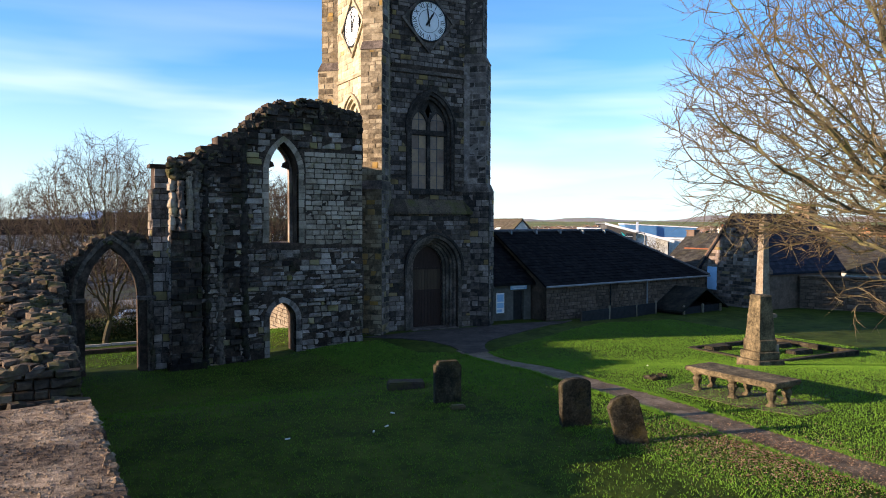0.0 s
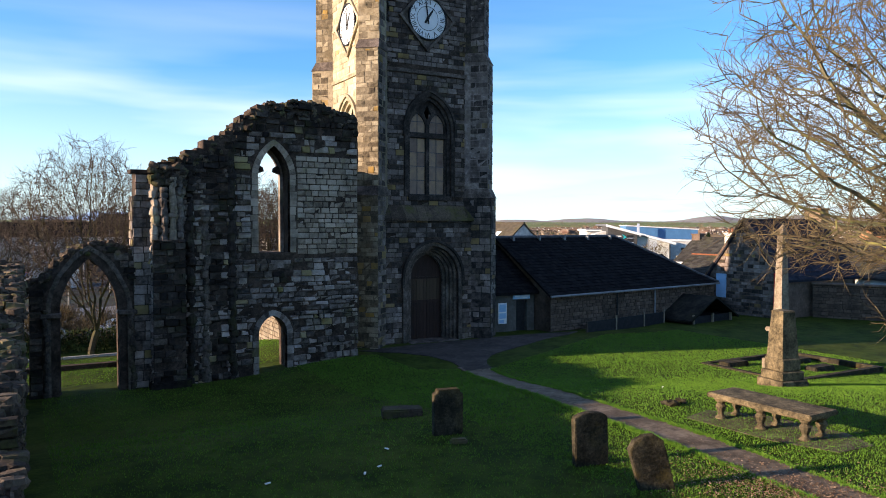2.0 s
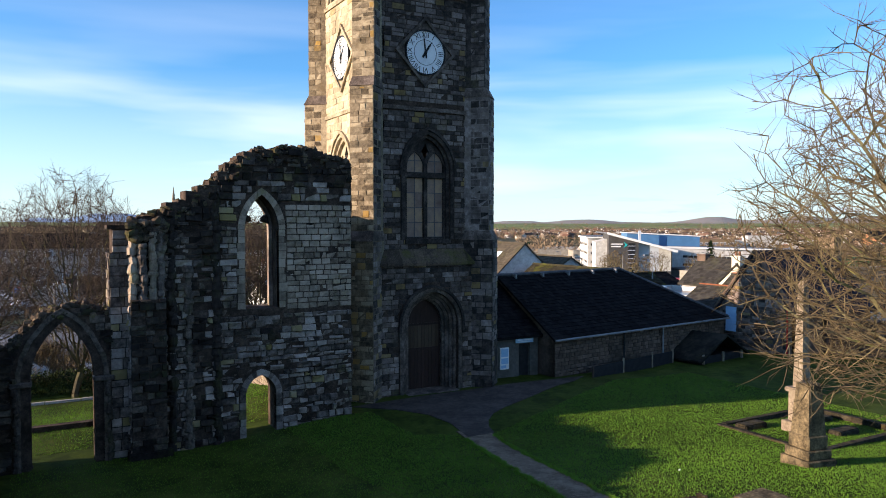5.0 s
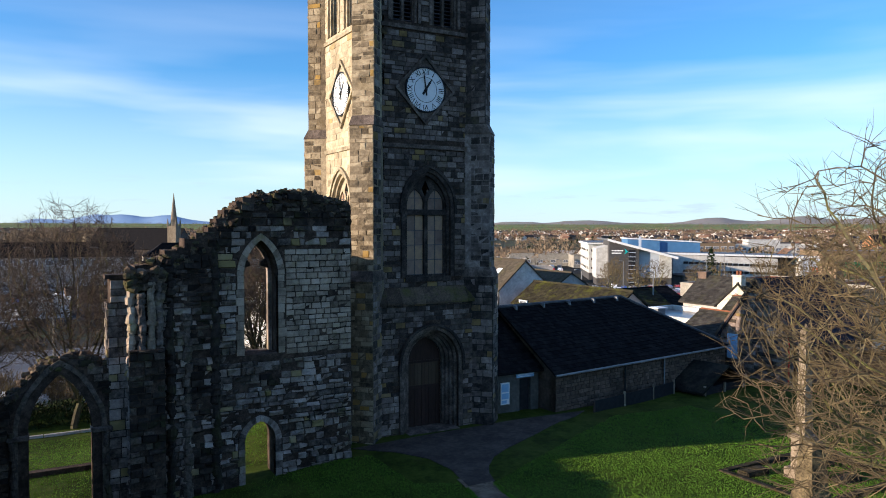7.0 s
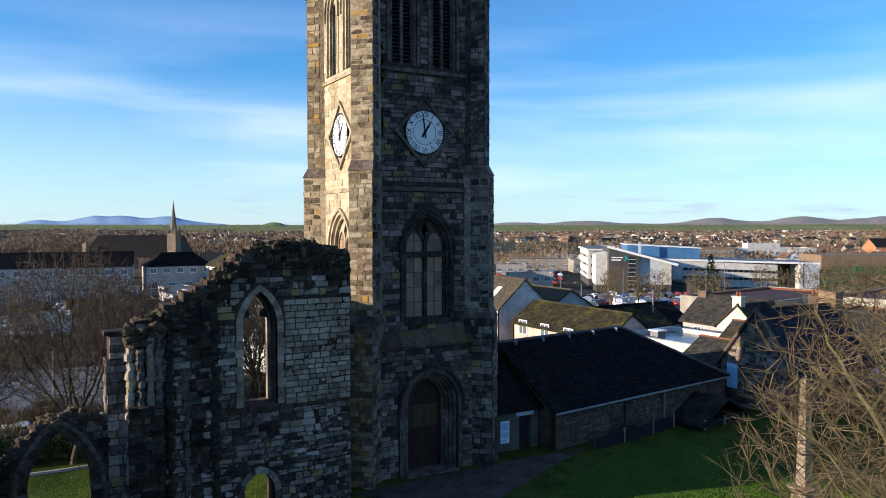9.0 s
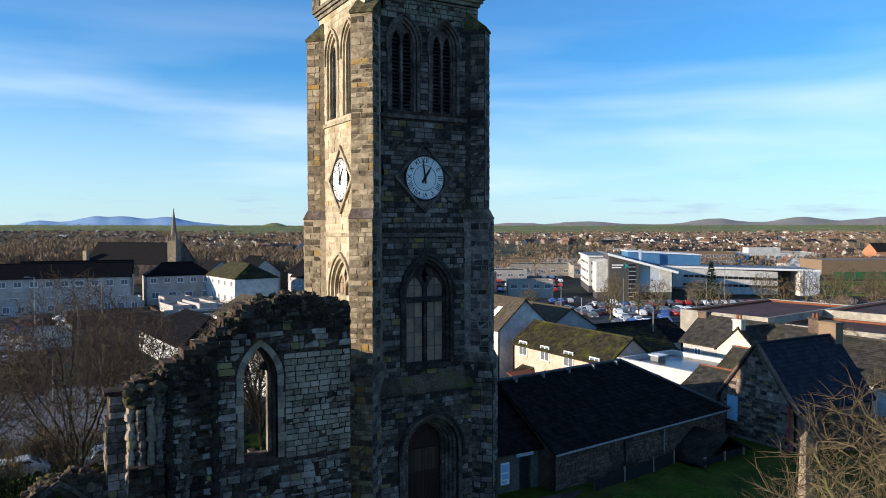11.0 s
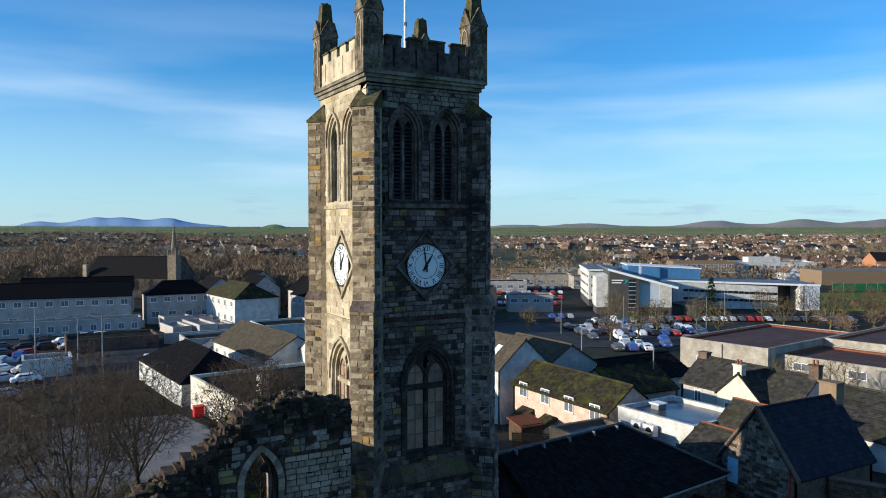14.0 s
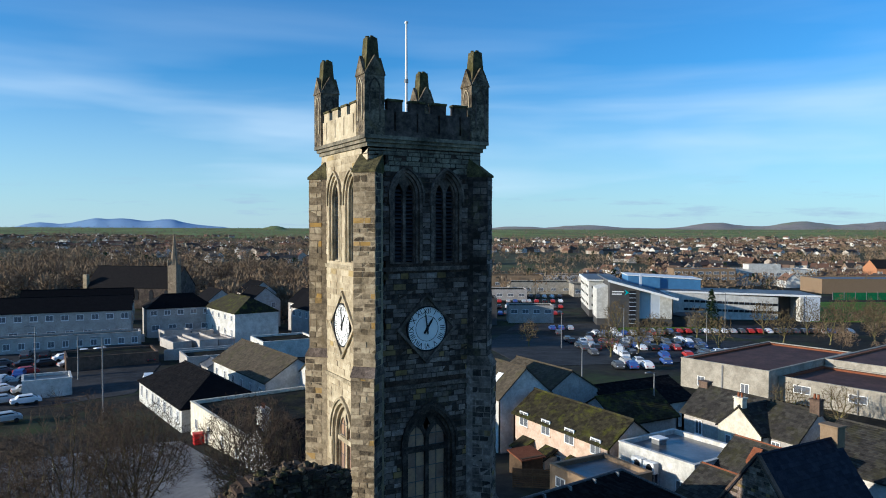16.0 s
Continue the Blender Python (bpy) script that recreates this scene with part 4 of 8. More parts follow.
def build_clock(turn, stone):
    z = 17.6
    m = Matrix.Translation((TC, 0, z)) if not turn else Matrix.Translation((0, TC, z)) @ pose(0, 0, 0, 0, 0, -90)
    big = [(0, -1.82), (1.74, 0), (0, 1.82), (-1.74, 0)]
    small = [(0, -1.62), (1.54, 0), (0, 1.62), (-1.54, 0)]
    cl = part("clock", slab(big, [small], -0.14, 0.02), stone, tower, "white clock dial in a diamond stone frame", m)
    part("spandrel", slab(small, [], -0.03, 0.015), stone, cl)
    rim = [(1.17 * math.cos(a), 1.17 * math.sin(a)) for a in [6.28319 * i / 40 for i in range(40)]]
    hole = [(1.1 * math.cos(a), 1.1 * math.sin(a)) for a in [6.28319 * i / 40 for i in range(40)]]
    part("rim", slab(rim, [hole], -0.13, -0.02), BLACKPAINT, cl)
    part("dial", slab(hole, [], -0.07, -0.03), WHITEPAINT, cl, "white painted dial")
    for r in (0.66,):
        o = [(r * math.cos(a), r * math.sin(a)) for a in [6.28319 * i / 40 for i in range(40)]]
        i2 = [((r - 0.025) * math.cos(a), (r - 0.025) * math.sin(a)) for a in [6.28319 * i / 40 for i in range(40)]]
        part("ring", slab(o, [i2], -0.078, -0.065), BLACKPAINT, cl)
    for i, t in enumerate(("XII", "I", "II", "III", "IIII", "V", "VI", "VII", "VIII", "IX", "X", "XI")):
        a = radians(90 - 30 * i)
        face = Matrix.Translation((0.88 * math.cos(a), -0.074, 0.88 * math.sin(a))) @ pose(0, 0, 0, 90, 0, 0) @ pose(0, 0, 0, 0, 0, -30 * i)
        lettering(t, 0.37, BLACKPAINT, cl, face, "numeral", 0.004)
    ticks = BM()
    for i in range(60):
        a = radians(6 * i)
        d, n = Vector((math.cos(a), 0, math.sin(a))), Vector((-math.sin(a), 0, math.cos(a)))
        w = 0.018 if i % 5 == 0 else 0.008
        q = [d * 1.03 - n * w, d * 1.08 - n * w, d * 1.08 + n * w, d * 1.03 + n * w]
        hexa(ticks, [p + Vector((0, -0.066, 0)) for p in q] + [p + Vector((0, -0.078, 0)) for p in q])
    bmesh.ops.recalc_face_normals(ticks, faces=ticks.faces[:])
    part("minute_marks", ticks, BLACKPAINT, cl)
    for length, w, deg, y in ((0.72, 0.036, 57, -0.10), (1.0, 0.024, 98, -0.125)):
        a = radians(deg)
        d, n = Vector((math.cos(a), 0, math.sin(a))), Vector((-math.sin(a), 0, math.cos(a)))
        bm = BM()
        pts = [d * -0.3 - n * w * 1.6, d * length * 0.6 - n * w * 1.5, d * length, d * length * 0.6 + n * w * 1.5, d * -0.3 + n * w * 1.6]
        a0 = [bm.verts.new(p + Vector((0, y, 0))) for p in pts]
        a1 = [bm.verts.new(p + Vector((0, y + 0.02, 0))) for p in pts]
        bm.faces.new(a0)
        bm.faces.new(a1[::-1])
        for i in range(5):
            bm.faces.new((a0[i], a0[(i + 1) % 5], a1[(i + 1) % 5], a1[i]))
        bmesh.ops.recalc_face_normals(bm, faces=bm.faces[:])
        part("pointer", bm, BLACKPAINT, cl)
    bm = BM()
    lathe([(0.08, 0), (0.08, 0.12), (0.03, 0.15)], 10, bm)
    part("boss", bm, BLACKPAINT, cl, m=pose(0, -0.02, 0, 90, 0, 0))


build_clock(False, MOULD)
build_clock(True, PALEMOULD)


def buttress(cx, cy, deg, material, faced, seed):
    m = Matrix.Translation((cx, cy, 0)) @ pose(0, 0, 0, 0, 0, deg)
    z0, z1, pr, w = STAGES[0]
    bt = part("buttress", boxes((-w / 2, w / 2, -pr, 0.9, z0, z1)), material, tower, "diagonal stepped stone buttress", m)
    for i, (z0, z1, pr, w) in enumerate(STAGES):
        if i:
            part("upper_stage", boxes((-w / 2, w / 2, -pr, 0.9, z0 - 0.5, z1)), material, bt)
        if i + 1 < len(STAGES):
            p2, w2 = STAGES[i + 1][2], STAGES[i + 1][3]
            part("offset", hexa(BM(), [(-w / 2 - 0.04, -pr - 0.05, z1), (w / 2 + 0.04, -pr - 0.05, z1), (w / 2 + 0.04, 0.9, z1), (-w / 2 - 0.04, 0.9, z1), (-w2 / 2, -p2 - 0.03, z1 + 0.5), (w2 / 2, -p2 - 0.03, z1 + 0.5), (w2 / 2, 0.9, z1 + 0.5), (-w2 / 2, 0.9, z1 + 0.5)]), MOULD, bt)
    if faced:
        for z0, z1, pr, w in STAGES:
            rows = courses(-w / 2, w / 2, max(z0, -0.2) + 0.02, z1 - 0.02, seed + int(z0), h=(0.2, 0.36), w=(0.3, 0.7), gap=0.014)
            lay_stones(rows, -pr, material, bt, seed + 1, depth=(0.004, 0.022))
            rows = courses(-pr + 0.02, 0.1, max(z0, -0.2) + 0.02, z1 - 0.02, seed + 3 + int(z0), h=(0.26, 0.4), w=(0.3, 0.7))
            lay_stones(rows, -w / 2, material, bt, seed + 2, along="y", depth=(0.004, 0.022))
            # The flank turned from the sun gets darker stone: shade put into colour.
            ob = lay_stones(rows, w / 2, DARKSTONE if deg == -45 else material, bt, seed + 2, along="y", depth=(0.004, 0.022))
            for v in ob.data.vertices:
                v.co.x = w - v.co.x
            ob.data.flip_normals()
    zt, pr, w = 25.45, STAGES[-1][2], STAGES[-1][3]
    for i in range(4):
        a = -w / 2 - 0.05 + (w + 0.1) * i / 4
        b = -w / 2 - 0.05 + (w + 0.1) * (i + 1) / 4 - 0.012
        part("cap_stone", hexa(BM(), [(a, -pr - 0.08, zt), (b, -pr - 0.08, zt), (b, 0.5, zt), (a, 0.5, zt), (a, -pr - 0.08, zt + 0.12), (b, -pr - 0.08, zt + 0.12), (b, 0.3, zt + 0.95), (a, 0.3, zt + 0.95)]), MOSSSTONE, bt, "mossy sloping cap stone")
    return bt


STAGES = [(-1.0, 7.9, 1.12, 1.3), (8.4, 15.5, 0.92, 1.22), (16.0, 25.45, 0.68, 1.15)]


# Sunward buttresses in the lit stone, the others in the shaded one.
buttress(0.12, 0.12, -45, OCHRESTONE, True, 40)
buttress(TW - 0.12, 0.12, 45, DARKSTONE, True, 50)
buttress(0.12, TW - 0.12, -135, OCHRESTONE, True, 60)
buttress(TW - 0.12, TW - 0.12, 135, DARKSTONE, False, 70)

# cornice, battlements, pinnacles and flagpole
for e, z0, z1 in ((0.10, 26.75, 26.95), (0.22, 26.95, 27.12), (0.32, 27.12, 27.3)):
    bm = slab([(-e, -e), (TW + e, -e), (TW + e, TW + e), (-e, TW + e)], [[(0.5, 0.5), (TW - 0.5, 0.5), (TW - 0.5, TW - 0.5), (0.5, TW - 0.5)]], z0, z1)
    for v in bm.verts:
        v.co.y, v.co.z = v.co.z, v.co.y
    bmesh.ops.recalc_face_normals(bm, faces=bm.faces[:])
    part("cornice", bm, CORNICE, tower)


def parapet(m, material):
    top, z = [], [27.3, 28.55, 29.0]
    n = 4
    x0, x1 = 0.75, TW - 0.75
    pitch = (x1 - x0) / n
    out = [(x0, z[0]), (x1, z[0])]
    for i in range(n):
        a = x1 - i * pitch
        h = z[2] if i % 1 == 0 else z[1]
        out += [(a, z[1]), (a - 0.22, z[1]), (a - 0.22, z[2]), (a - pitch + 0.22, z[2]), (a - pitch + 0.22, z[1])]
    out += [(x0, z[1])]
    clean = []
    for p in out:
        if not clean or math.hypot(p[0] - clean[-1][0], p[1] - clean[-1][1]) > 1e-4:
            clean.append(p)
    slits = [[(x0 + pitch * (i + 0.5) - 0.05, 27.55), (x0 + pitch * (i + 0.5) + 0.05, 27.55), (x0 + pitch * (i + 0.5) + 0.05, 28.5), (x0 + pitch * (i + 0.5) - 0.05, 28.5)] for i in range(n)]
    pp = part("parapet", slab(clean, slits, -0.2, 0.14), material, tower, "battlemented parapet with slits", m)
    for i in range(n):
        a = x0 + pitch * i
        part("coping", soft_box(a + 0.18, a + pitch - 0.18, -0.25, 0.19, 29.0, 29.12, 0.02), MOSSSTONE, pp)
    return pp


parapet(Matrix(), DARKSTONE)
parapet(Matrix.Translation((0, TW, 0)) @ pose(0, 0, 0, 0, 0, -90), PALESTONE)
parapet(Matrix.Translation((TW, TW, 0)) @ pose(0, 0, 0, 0, 0, 180), DARKSTONE)
parapet(Matrix.Translation((TW, 0, 0)) @ pose(0, 0, 0, 0, 0, 90), PALESTONE)


def pinnacle(cx, cy, material):
    h = 0.53
    bm = boxes((-h, h, -h, h, 27.3, 30.25))
    pn = part("pinnacle", bm, material, tower, "square pinnacle with gablets and broken finial", Matrix.Translation((cx, cy, 0)))
    for k in range(4):
        r = pose(0, 0, 0, 0, 0, 90 * k)
        gab = slab([(-h - 0.04, 30.2), (h + 0.04, 30.2), (0, 31.15)], [], -h - 0.05, -h + 0.12)
        part("gablet", gab, material, pn, m=r)
        nic = arch_ring(0, 0.24, 28.0, 29.5, 30.0, 0.07, -h - 0.04, -h + 0.02, 5)
        # Only the niche facing the sun gets the lit, paler stone.
        part("niche", nic, PALEMOULD if k == 3 else MOULD, pn, m=r)
    bm = BM()
    taper(bm, -h + 0.02, h - 0.02, -h + 0.02, h - 0.02, 30.2, 31.2, 0.2)
    taper(bm, -0.33, 0.33, -0.33, 0.33, 31.0, 32.05, 0.07)
    for i in range(4):
        a = 1.57 * i
        box(bm, 0.17 * math.cos(a) - 0.07, 0.17 * math.cos(a) + 0.07, 0.17 * math.sin(a) - 0.07, 0.17 * math.sin(a) + 0.07, 32.0, 32.14)
    part("finial_stub", bm, MOSSSTONE, pn, "mossy truncated finial")


for cx, cy in ((0.22, 0.22), (TW - 0.22, 0.22), (0.22, TW - 0.22), (TW - 0.22, TW - 0.22)):
    pinnacle(cx, cy, PINNACLE)
pole = thing("flagpole", "tall white painted flagpole on the tower roof", "flagpole", m=Matrix.Translation((4.1, 4.0, 27.6)))
part("shaft", tube(BM(), [(0, 0, 0), (0, 0, 3.4), (0, 0, 6.6)], [0.085, 0.075, 0.055], 8), FRAMEWHITE, pole)
part("finial", lathe([(0.02, 6.58), (0.11, 6.63), (0.11, 6.7), (0.02, 6.75)], 8), FRAMEWHITE, pole)
part("collar", lathe([(0.12, 3.3), (0.12, 3.5)], 8), METALGREY, pole)

# ---- ruined abbey wall ----
RY, RT = -2.45, 1.25           # front plane and thickness
ruin = thing("ruined_abbey_wall", "roofless medieval stone wall with pointed window, doorway and ragged top", "ruin")
RWIN = (-6.02, 0.74, 5.1, 8.5, 10.0)
RDOOR = (-6.1, 0.66, -1.2, 1.35, 2.2)
TOPLINE = [(-12.1, 8.6), (-11.3, 8.75), (-10.9, 9.1), (-9.9, 9.5), (-9.2, 9.9), (-8.4, 10.4), (-7.7, 11.0), (-7.0, 11.7), (-6.2, 12.1), (-4.9, 12.3), (-3.6, 12.25), (-2.6, 12.05), (-1.85, 11.7)]


def top_at(x):
    for (x0, z0), (x1, z1) in zip(TOPLINE, TOPLINE[1:]):
        if x0 <= x <= x1:
            return z0 + (z1 - z0) * (x - x0) / (x1 - x0)
    return TOPLINE[0][1] if x < TOPLINE[0][0] else TOPLINE[-1][1]


rnd = random.Random(3)
ragged, x = [], -1.85
while x > -11.2:
    z = top_at(x) - 0.25 + rnd.uniform(-0.16, 0.12)
    w = rnd.uniform(0.25, 0.5)
    ragged += [(x, z), (max(-11.2, x - w), z + rnd.uniform(-0.04, 0.04))]
    x -= w
edge = [(-1.85 + rnd.uniform(-0.12, 0.05), z) for z in (0.5, 2, 3.5, 5, 6.5, 8, 9.5, 11)]
outer = [(-11.2, -1.2), (-1.85, -1.2)] + edge + ragged
wall = part("wall_core", slab(outer, [arch(*RWIN), arch(*RDOOR)], RY, RY + RT), CORE, ruin)
rcut = [arch_cut(RWIN[0], RWIN[1] + 0.34, RWIN[2] + 0.02, RWIN[3], RWIN[4] + 0.36), arch_cut(RDOOR[0], RDOOR[1] + 0.3, RDOOR[2], RDOOR[3], RDOOR[4] + 0.3)]
under = lambda u, z: z < top_at(u) - 0.35
pale = lambda u, z: u > -5.0 and 5.0 < z < 9.6
# Soot-black wall head and streak; the patch under the window paints a recess's darkness.
blackened = lambda u, z: z > top_at(u) - 1.55 + 0.5 * noise.noise((u * 1.3, z, 4)) or (z > 4.0 + 0.4 * noise.noise((u, 1, 2)) and z < 5.2 and -7.2 < u < -5.0) or -9.0 + 0.3 * noise.noise((0, z, 3)) < u < -8.3 + 0.5 * noise.noise((2, z, 3))
lay_stones(courses(-11.2, -1.9, -0.9, 12.2, 31, h=(0.17, 0.34), w=(0.2, 0.7), gap=0.014, cut=rcut, inside=lambda u, z: under(u, z) and not pale(u, z) and not blackened(u, z)), RY, RUINSTONE, wall, 32, pieces=(3.6, 5.6), depth=(-0.03, 0.12), rough=0.028)
lay_stones(courses(-11.2, -1.9, -0.9, 12.2, 31, h=(0.17, 0.34), w=(0.2, 0.7), gap=0.014, cut=rcut, inside=lambda u, z: under(u, z) and not pale(u, z) and blackened(u, z)), RY, BLACKCRUST, wall, 35, depth=(-0.05, 0.15), rough=0.035)
lay_stones(courses(-5.0, -1.9, 5.0, 9.6, 33, h=(0.2, 0.3), w=(0.28, 0.6), gap=0.018, cut=rcut), RY, RUINASHLAR, wall, 34, pieces=(6.0, 9.0), depth=(0.01, 0.06), rough=0.014)
# voussoirs round window and doorway


def voussoirs(o, w, y0, y1, n, material, parent, low):
    cx, hw, z0, sp, ap = o
    a, b = arch(cx, hw, z0, sp, ap, n)[2:], arch(cx, hw + w, z0, sp, ap + w, n)[2:]
    for (p, q), (r, s) in zip(zip(a, a[1:]), zip(b, b[1:])):
        sh = 0.94
        c = Vector(((p[0] + q[0] + r[0] + s[0]) / 4, (p[1] + q[1] + r[1] + s[1]) / 4))
        quad = [c + (Vector(v) - c) * sh for v in (p, r, s, q)]
        bm = hexa(BM(), [(v.x, y0, v.y) for v in quad] + [(v.x, y1, v.y) for v in quad])
        bmesh.ops.recalc_face_normals(bm, faces=bm.faces[:])
        part("voussoir", bm, material, parent)
    z = low
    rn = random.Random(int(cx * 10))
    while z < sp - 0.1:
        h = min(rn.uniform(0.25, 0.42), sp - z)
        for s in (-1, 1):
            e = w * rn.uniform(0.75, 1.3)
            xs = sorted((cx + s * hw, cx + s * (hw + e)))
            part("jamb_stone", boxes((xs[0], xs[1], y0, y1, z + 0.01, z + h - 0.01)), material, parent)
        z += h


voussoirs(RWIN, 0.3, RY - 0.05, RY + 0.3, 9, RUINASHLAR, wall, RWIN[2])
voussoirs(RDOOR, 0.28, RY - 0.03, RY + 0.3, 7, RUINSTONE, wall, -0.9)
# stepped inner order of the window with two broken cusps
part("window_order", arch_ring(RWIN[0], RWIN[1] - 0.16, RWIN[2], RWIN[3], RWIN[4] - 0.18, 0.17, RY + 0.98, RY + RT + 0.01), RUINSTONE, wall)
for s in (-1, 1):
    bm = slab([(0, 0), (0.34, 0.12), (0.3, 0.3), (0.12, 0.42), (0.04, 0.3)], [], RY + 0.85, RY + 1.1)
    for v in bm.verts:
        v.co.x = RWIN[0] + s * (0.56 - v.co.x)
        v.co.z += 8.75
    bmesh.ops.recalc_face_normals(bm, faces=bm.faces[:])
    part("broken_cusp", bm, CORE, wall)
# sloping sill; the dark recess below it is only darker stones
part("window_sill", hexa(BM(), [(-6.8, RY - 0.02, 4.4), (-5.25, RY - 0.02, 4.4), (-5.25, RY + 1.2, 4.4), (-6.8, RY + 1.2, 4.4), (-6.8, RY - 0.02, 4.75), (-5.25, RY - 0.02, 4.75), (-5.25, RY + 1.2, 5.15), (-6.8, RY + 1.2, 5.15)]), RUINSTONE, wall)
tagged(part("rubble_top", rubble(950, lambda r: (lambda u: (u, RY + r.uniform(-0.02, RT), top_at(u) - 0.3 + r.uniform(-0.55, 0.22) - 0.1 * abs(r.gauss(0, 1))))(r.uniform(-11.2, -1.9)), 36, (0.16, 0.42)), RUBBLETOP, wall, "ragged mossy rubble of the broken wall head"), kind="stuff")

# thick return of the wall behind, where it meets the tower
ret_ = part("return_wall", boxes((-3.9, -1.95, RY + RT, 0.7, -1.2, 8.9)), CORE, ruin)
tagged(part("rubble_top", rubble(260, lambda r: (r.uniform(-3.9, -1.95), r.uniform(RY + RT, 0.7), 8.9 + r.uniform(-0.2, 0.45)), 63, (0.2, 0.45)), RUBBLETOP, ret_), kind="stuff")
lay_stones(courses(RY + RT, 0.7, -0.9, 8.8, 64, h=(0.18, 0.3), w=(0.25, 0.6)), -3.9, RUINSTONE, ret_, 65, along="y", depth=(-0.02, 0.1), rough=0.02)
# clustered pier with broken shafts
pier = part("pier", boxes((-11.35, -10.05, RY - 0.55, RY + 0.1, -1.2, 5.75)), CORE, ruin, "broken clustered pier with lit shafts")
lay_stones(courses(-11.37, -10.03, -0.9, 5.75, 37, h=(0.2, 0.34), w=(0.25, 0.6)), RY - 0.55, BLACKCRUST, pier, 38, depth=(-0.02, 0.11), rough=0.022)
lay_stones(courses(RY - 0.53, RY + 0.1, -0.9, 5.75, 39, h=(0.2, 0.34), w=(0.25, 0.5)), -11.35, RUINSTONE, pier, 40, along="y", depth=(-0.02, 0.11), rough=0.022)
part("pier_foot", weather(soft_box(-11.5, -9.85, RY - 0.72, RY, -1.2, -0.25, 0.05, 2), 0.06, 2.0), BLACKCRUST, pier)
for i, (px, py, r, z1) in enumerate(((-11.2, RY - 0.12, 0.17, 8.1), (-10.85, RY - 0.28, 0.15, 7.9), (-10.5, RY - 0.3, 0.16, 8.2), (-10.2, RY - 0.12, 0.18, 8.4))):
    part("shaft", drums(px, py, 5.6, z1, r * 1.1, 300 + i), RUINSTONE if i % 2 else RUINASHLAR, pier)
part("pier_head", rubble(60, lambda r: (r.uniform(-11.35, -10.0), RY - r.uniform(-0.3, 0.35), r.uniform(8.1, 8.9)), 41, (0.25, 0.5)), RUBBLETOP, pier)
for px, z1 in ((-9.75, 9.1), (-9.1, 6.9), (-7.95, 9.9)):
    part("pilaster", drums(px, RY - 0.02, -0.8, z1, 0.2, int(px * 10)), BLACKCRUST, wall)

# thin free-standing jamb beside the pier, and the great arch
jamb = part("jamb", boxes((-12.05, -11.2, RY, RY + 1.0, -1.2, 7.6), (-11.95, -11.2, RY + 0.02, RY + 0.9, 7.6, 8.6), (-12.12, -11.25, RY - 0.04, RY + 0.95, 8.55, 8.7)), CORE, ruin)
lay_stones(courses(-12.05, -11.22, -0.9, 7.6, 42, h=(0.25, 0.45), w=(0.3, 0.7)) + courses(-11.95, -11.22, 7.62, 8.55, 43, h=(0.25, 0.4)), RY, RUINSTONE, jamb, 44)
lay_stones(courses(RY, RY + 1.0, 4.9, 7.6, 45, h=(0.25, 0.45), w=(0.3, 0.6)), -12.05, RUINSTONE, jamb, 46, along="y")
GARCH = (-13.72, 1.1, -1.4, 2.75, 5.0)


def arch_top(u):
    z = 5.55 - 0.34 * abs(u + 13.3) ** 1.75 + 0.25 * noise.noise((u * 2, 0, 7))
    return max(z, 3.9 + 0.2 * noise.noise((u * 3, 1, 7)))


xs = [-11.9 - i * 0.22 for i in range(19)]
outer = [(-15.95, -1.6), (-11.9, -1.6)] + [(x, arch_top(x)) for x in xs]
garch = part("great_arch", slab(outer, [arch(*GARCH, 12)], RY, RY + 1.1), CORE, ruin, "large pointed stone archway in the ruin")
gcut = [arch_cut(GARCH[0], GARCH[1] + 0.62, GARCH[2], GARCH[3], GARCH[4] + 0.6)]
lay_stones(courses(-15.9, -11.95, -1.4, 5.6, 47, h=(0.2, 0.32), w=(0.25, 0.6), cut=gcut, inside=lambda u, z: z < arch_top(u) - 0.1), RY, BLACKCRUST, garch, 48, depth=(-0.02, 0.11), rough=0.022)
for hw, ap, w, y0, y1 in ((1.1, 5.0, 0.16, 0.3, 0.8), (1.26, 5.18, 0.14, 0.12, 0.6), (1.42, 5.36, 0.18, -0.06, 0.3)):
    part("moulding", weather(arch_ring(GARCH[0], hw, GARCH[2], GARCH[3], ap, w, RY + y0, RY + y1, 16), 0.07, 2.6), RUINSTONE if hw == 1.26 else BLACKCRUST, garch)
for s in (-1, 1):
    for off, y in ((1.22, 0.35), (1.42, 0.14), (1.6, -0.04)):
        part("jamb_shaft", drums(GARCH[0] + s * off, RY + y, -1.3, GARCH[3], 0.12, int(off * 100) + s), BLACKCRUST, garch)
    part("capital", soft_box(GARCH[0] + s * 1.42 - 0.38, GARCH[0] + s * 1.42 + 0.38, RY - 0.16, RY + 0.5, GARCH[3] - 0.12, GARCH[3] + 0.08, 0.04), MOULD, garch)
part("rubble_top", rubble(170, lambda r: (lambda u: (u, RY + r.uniform(0, 1.1), arch_top(u) + r.uniform(-0.2, 0.14)))(r.uniform(-15.9, -11.95)), 49, (0.18, 0.4)), RUBBLETOP, garch)

# long low rubble wall coming forward from the arch
flank = thing("rubble_boundary_wall", "broken rubble stone wall with uneven mossy top", "wall")


# Made taller towards the arch only so its shadow reaches across the lawn.
def flank_top(y):
    return 3.4 + 1.4 * sm(-21, -9, y) + 0.25 * noise.noise((y * 0.35, 2, 0)) + 0.12 * noise.noise((y * 1.7, 5, 0)) if y > -22.3 else 2.75 + 0.2 * noise.noise((y, 1, 1))


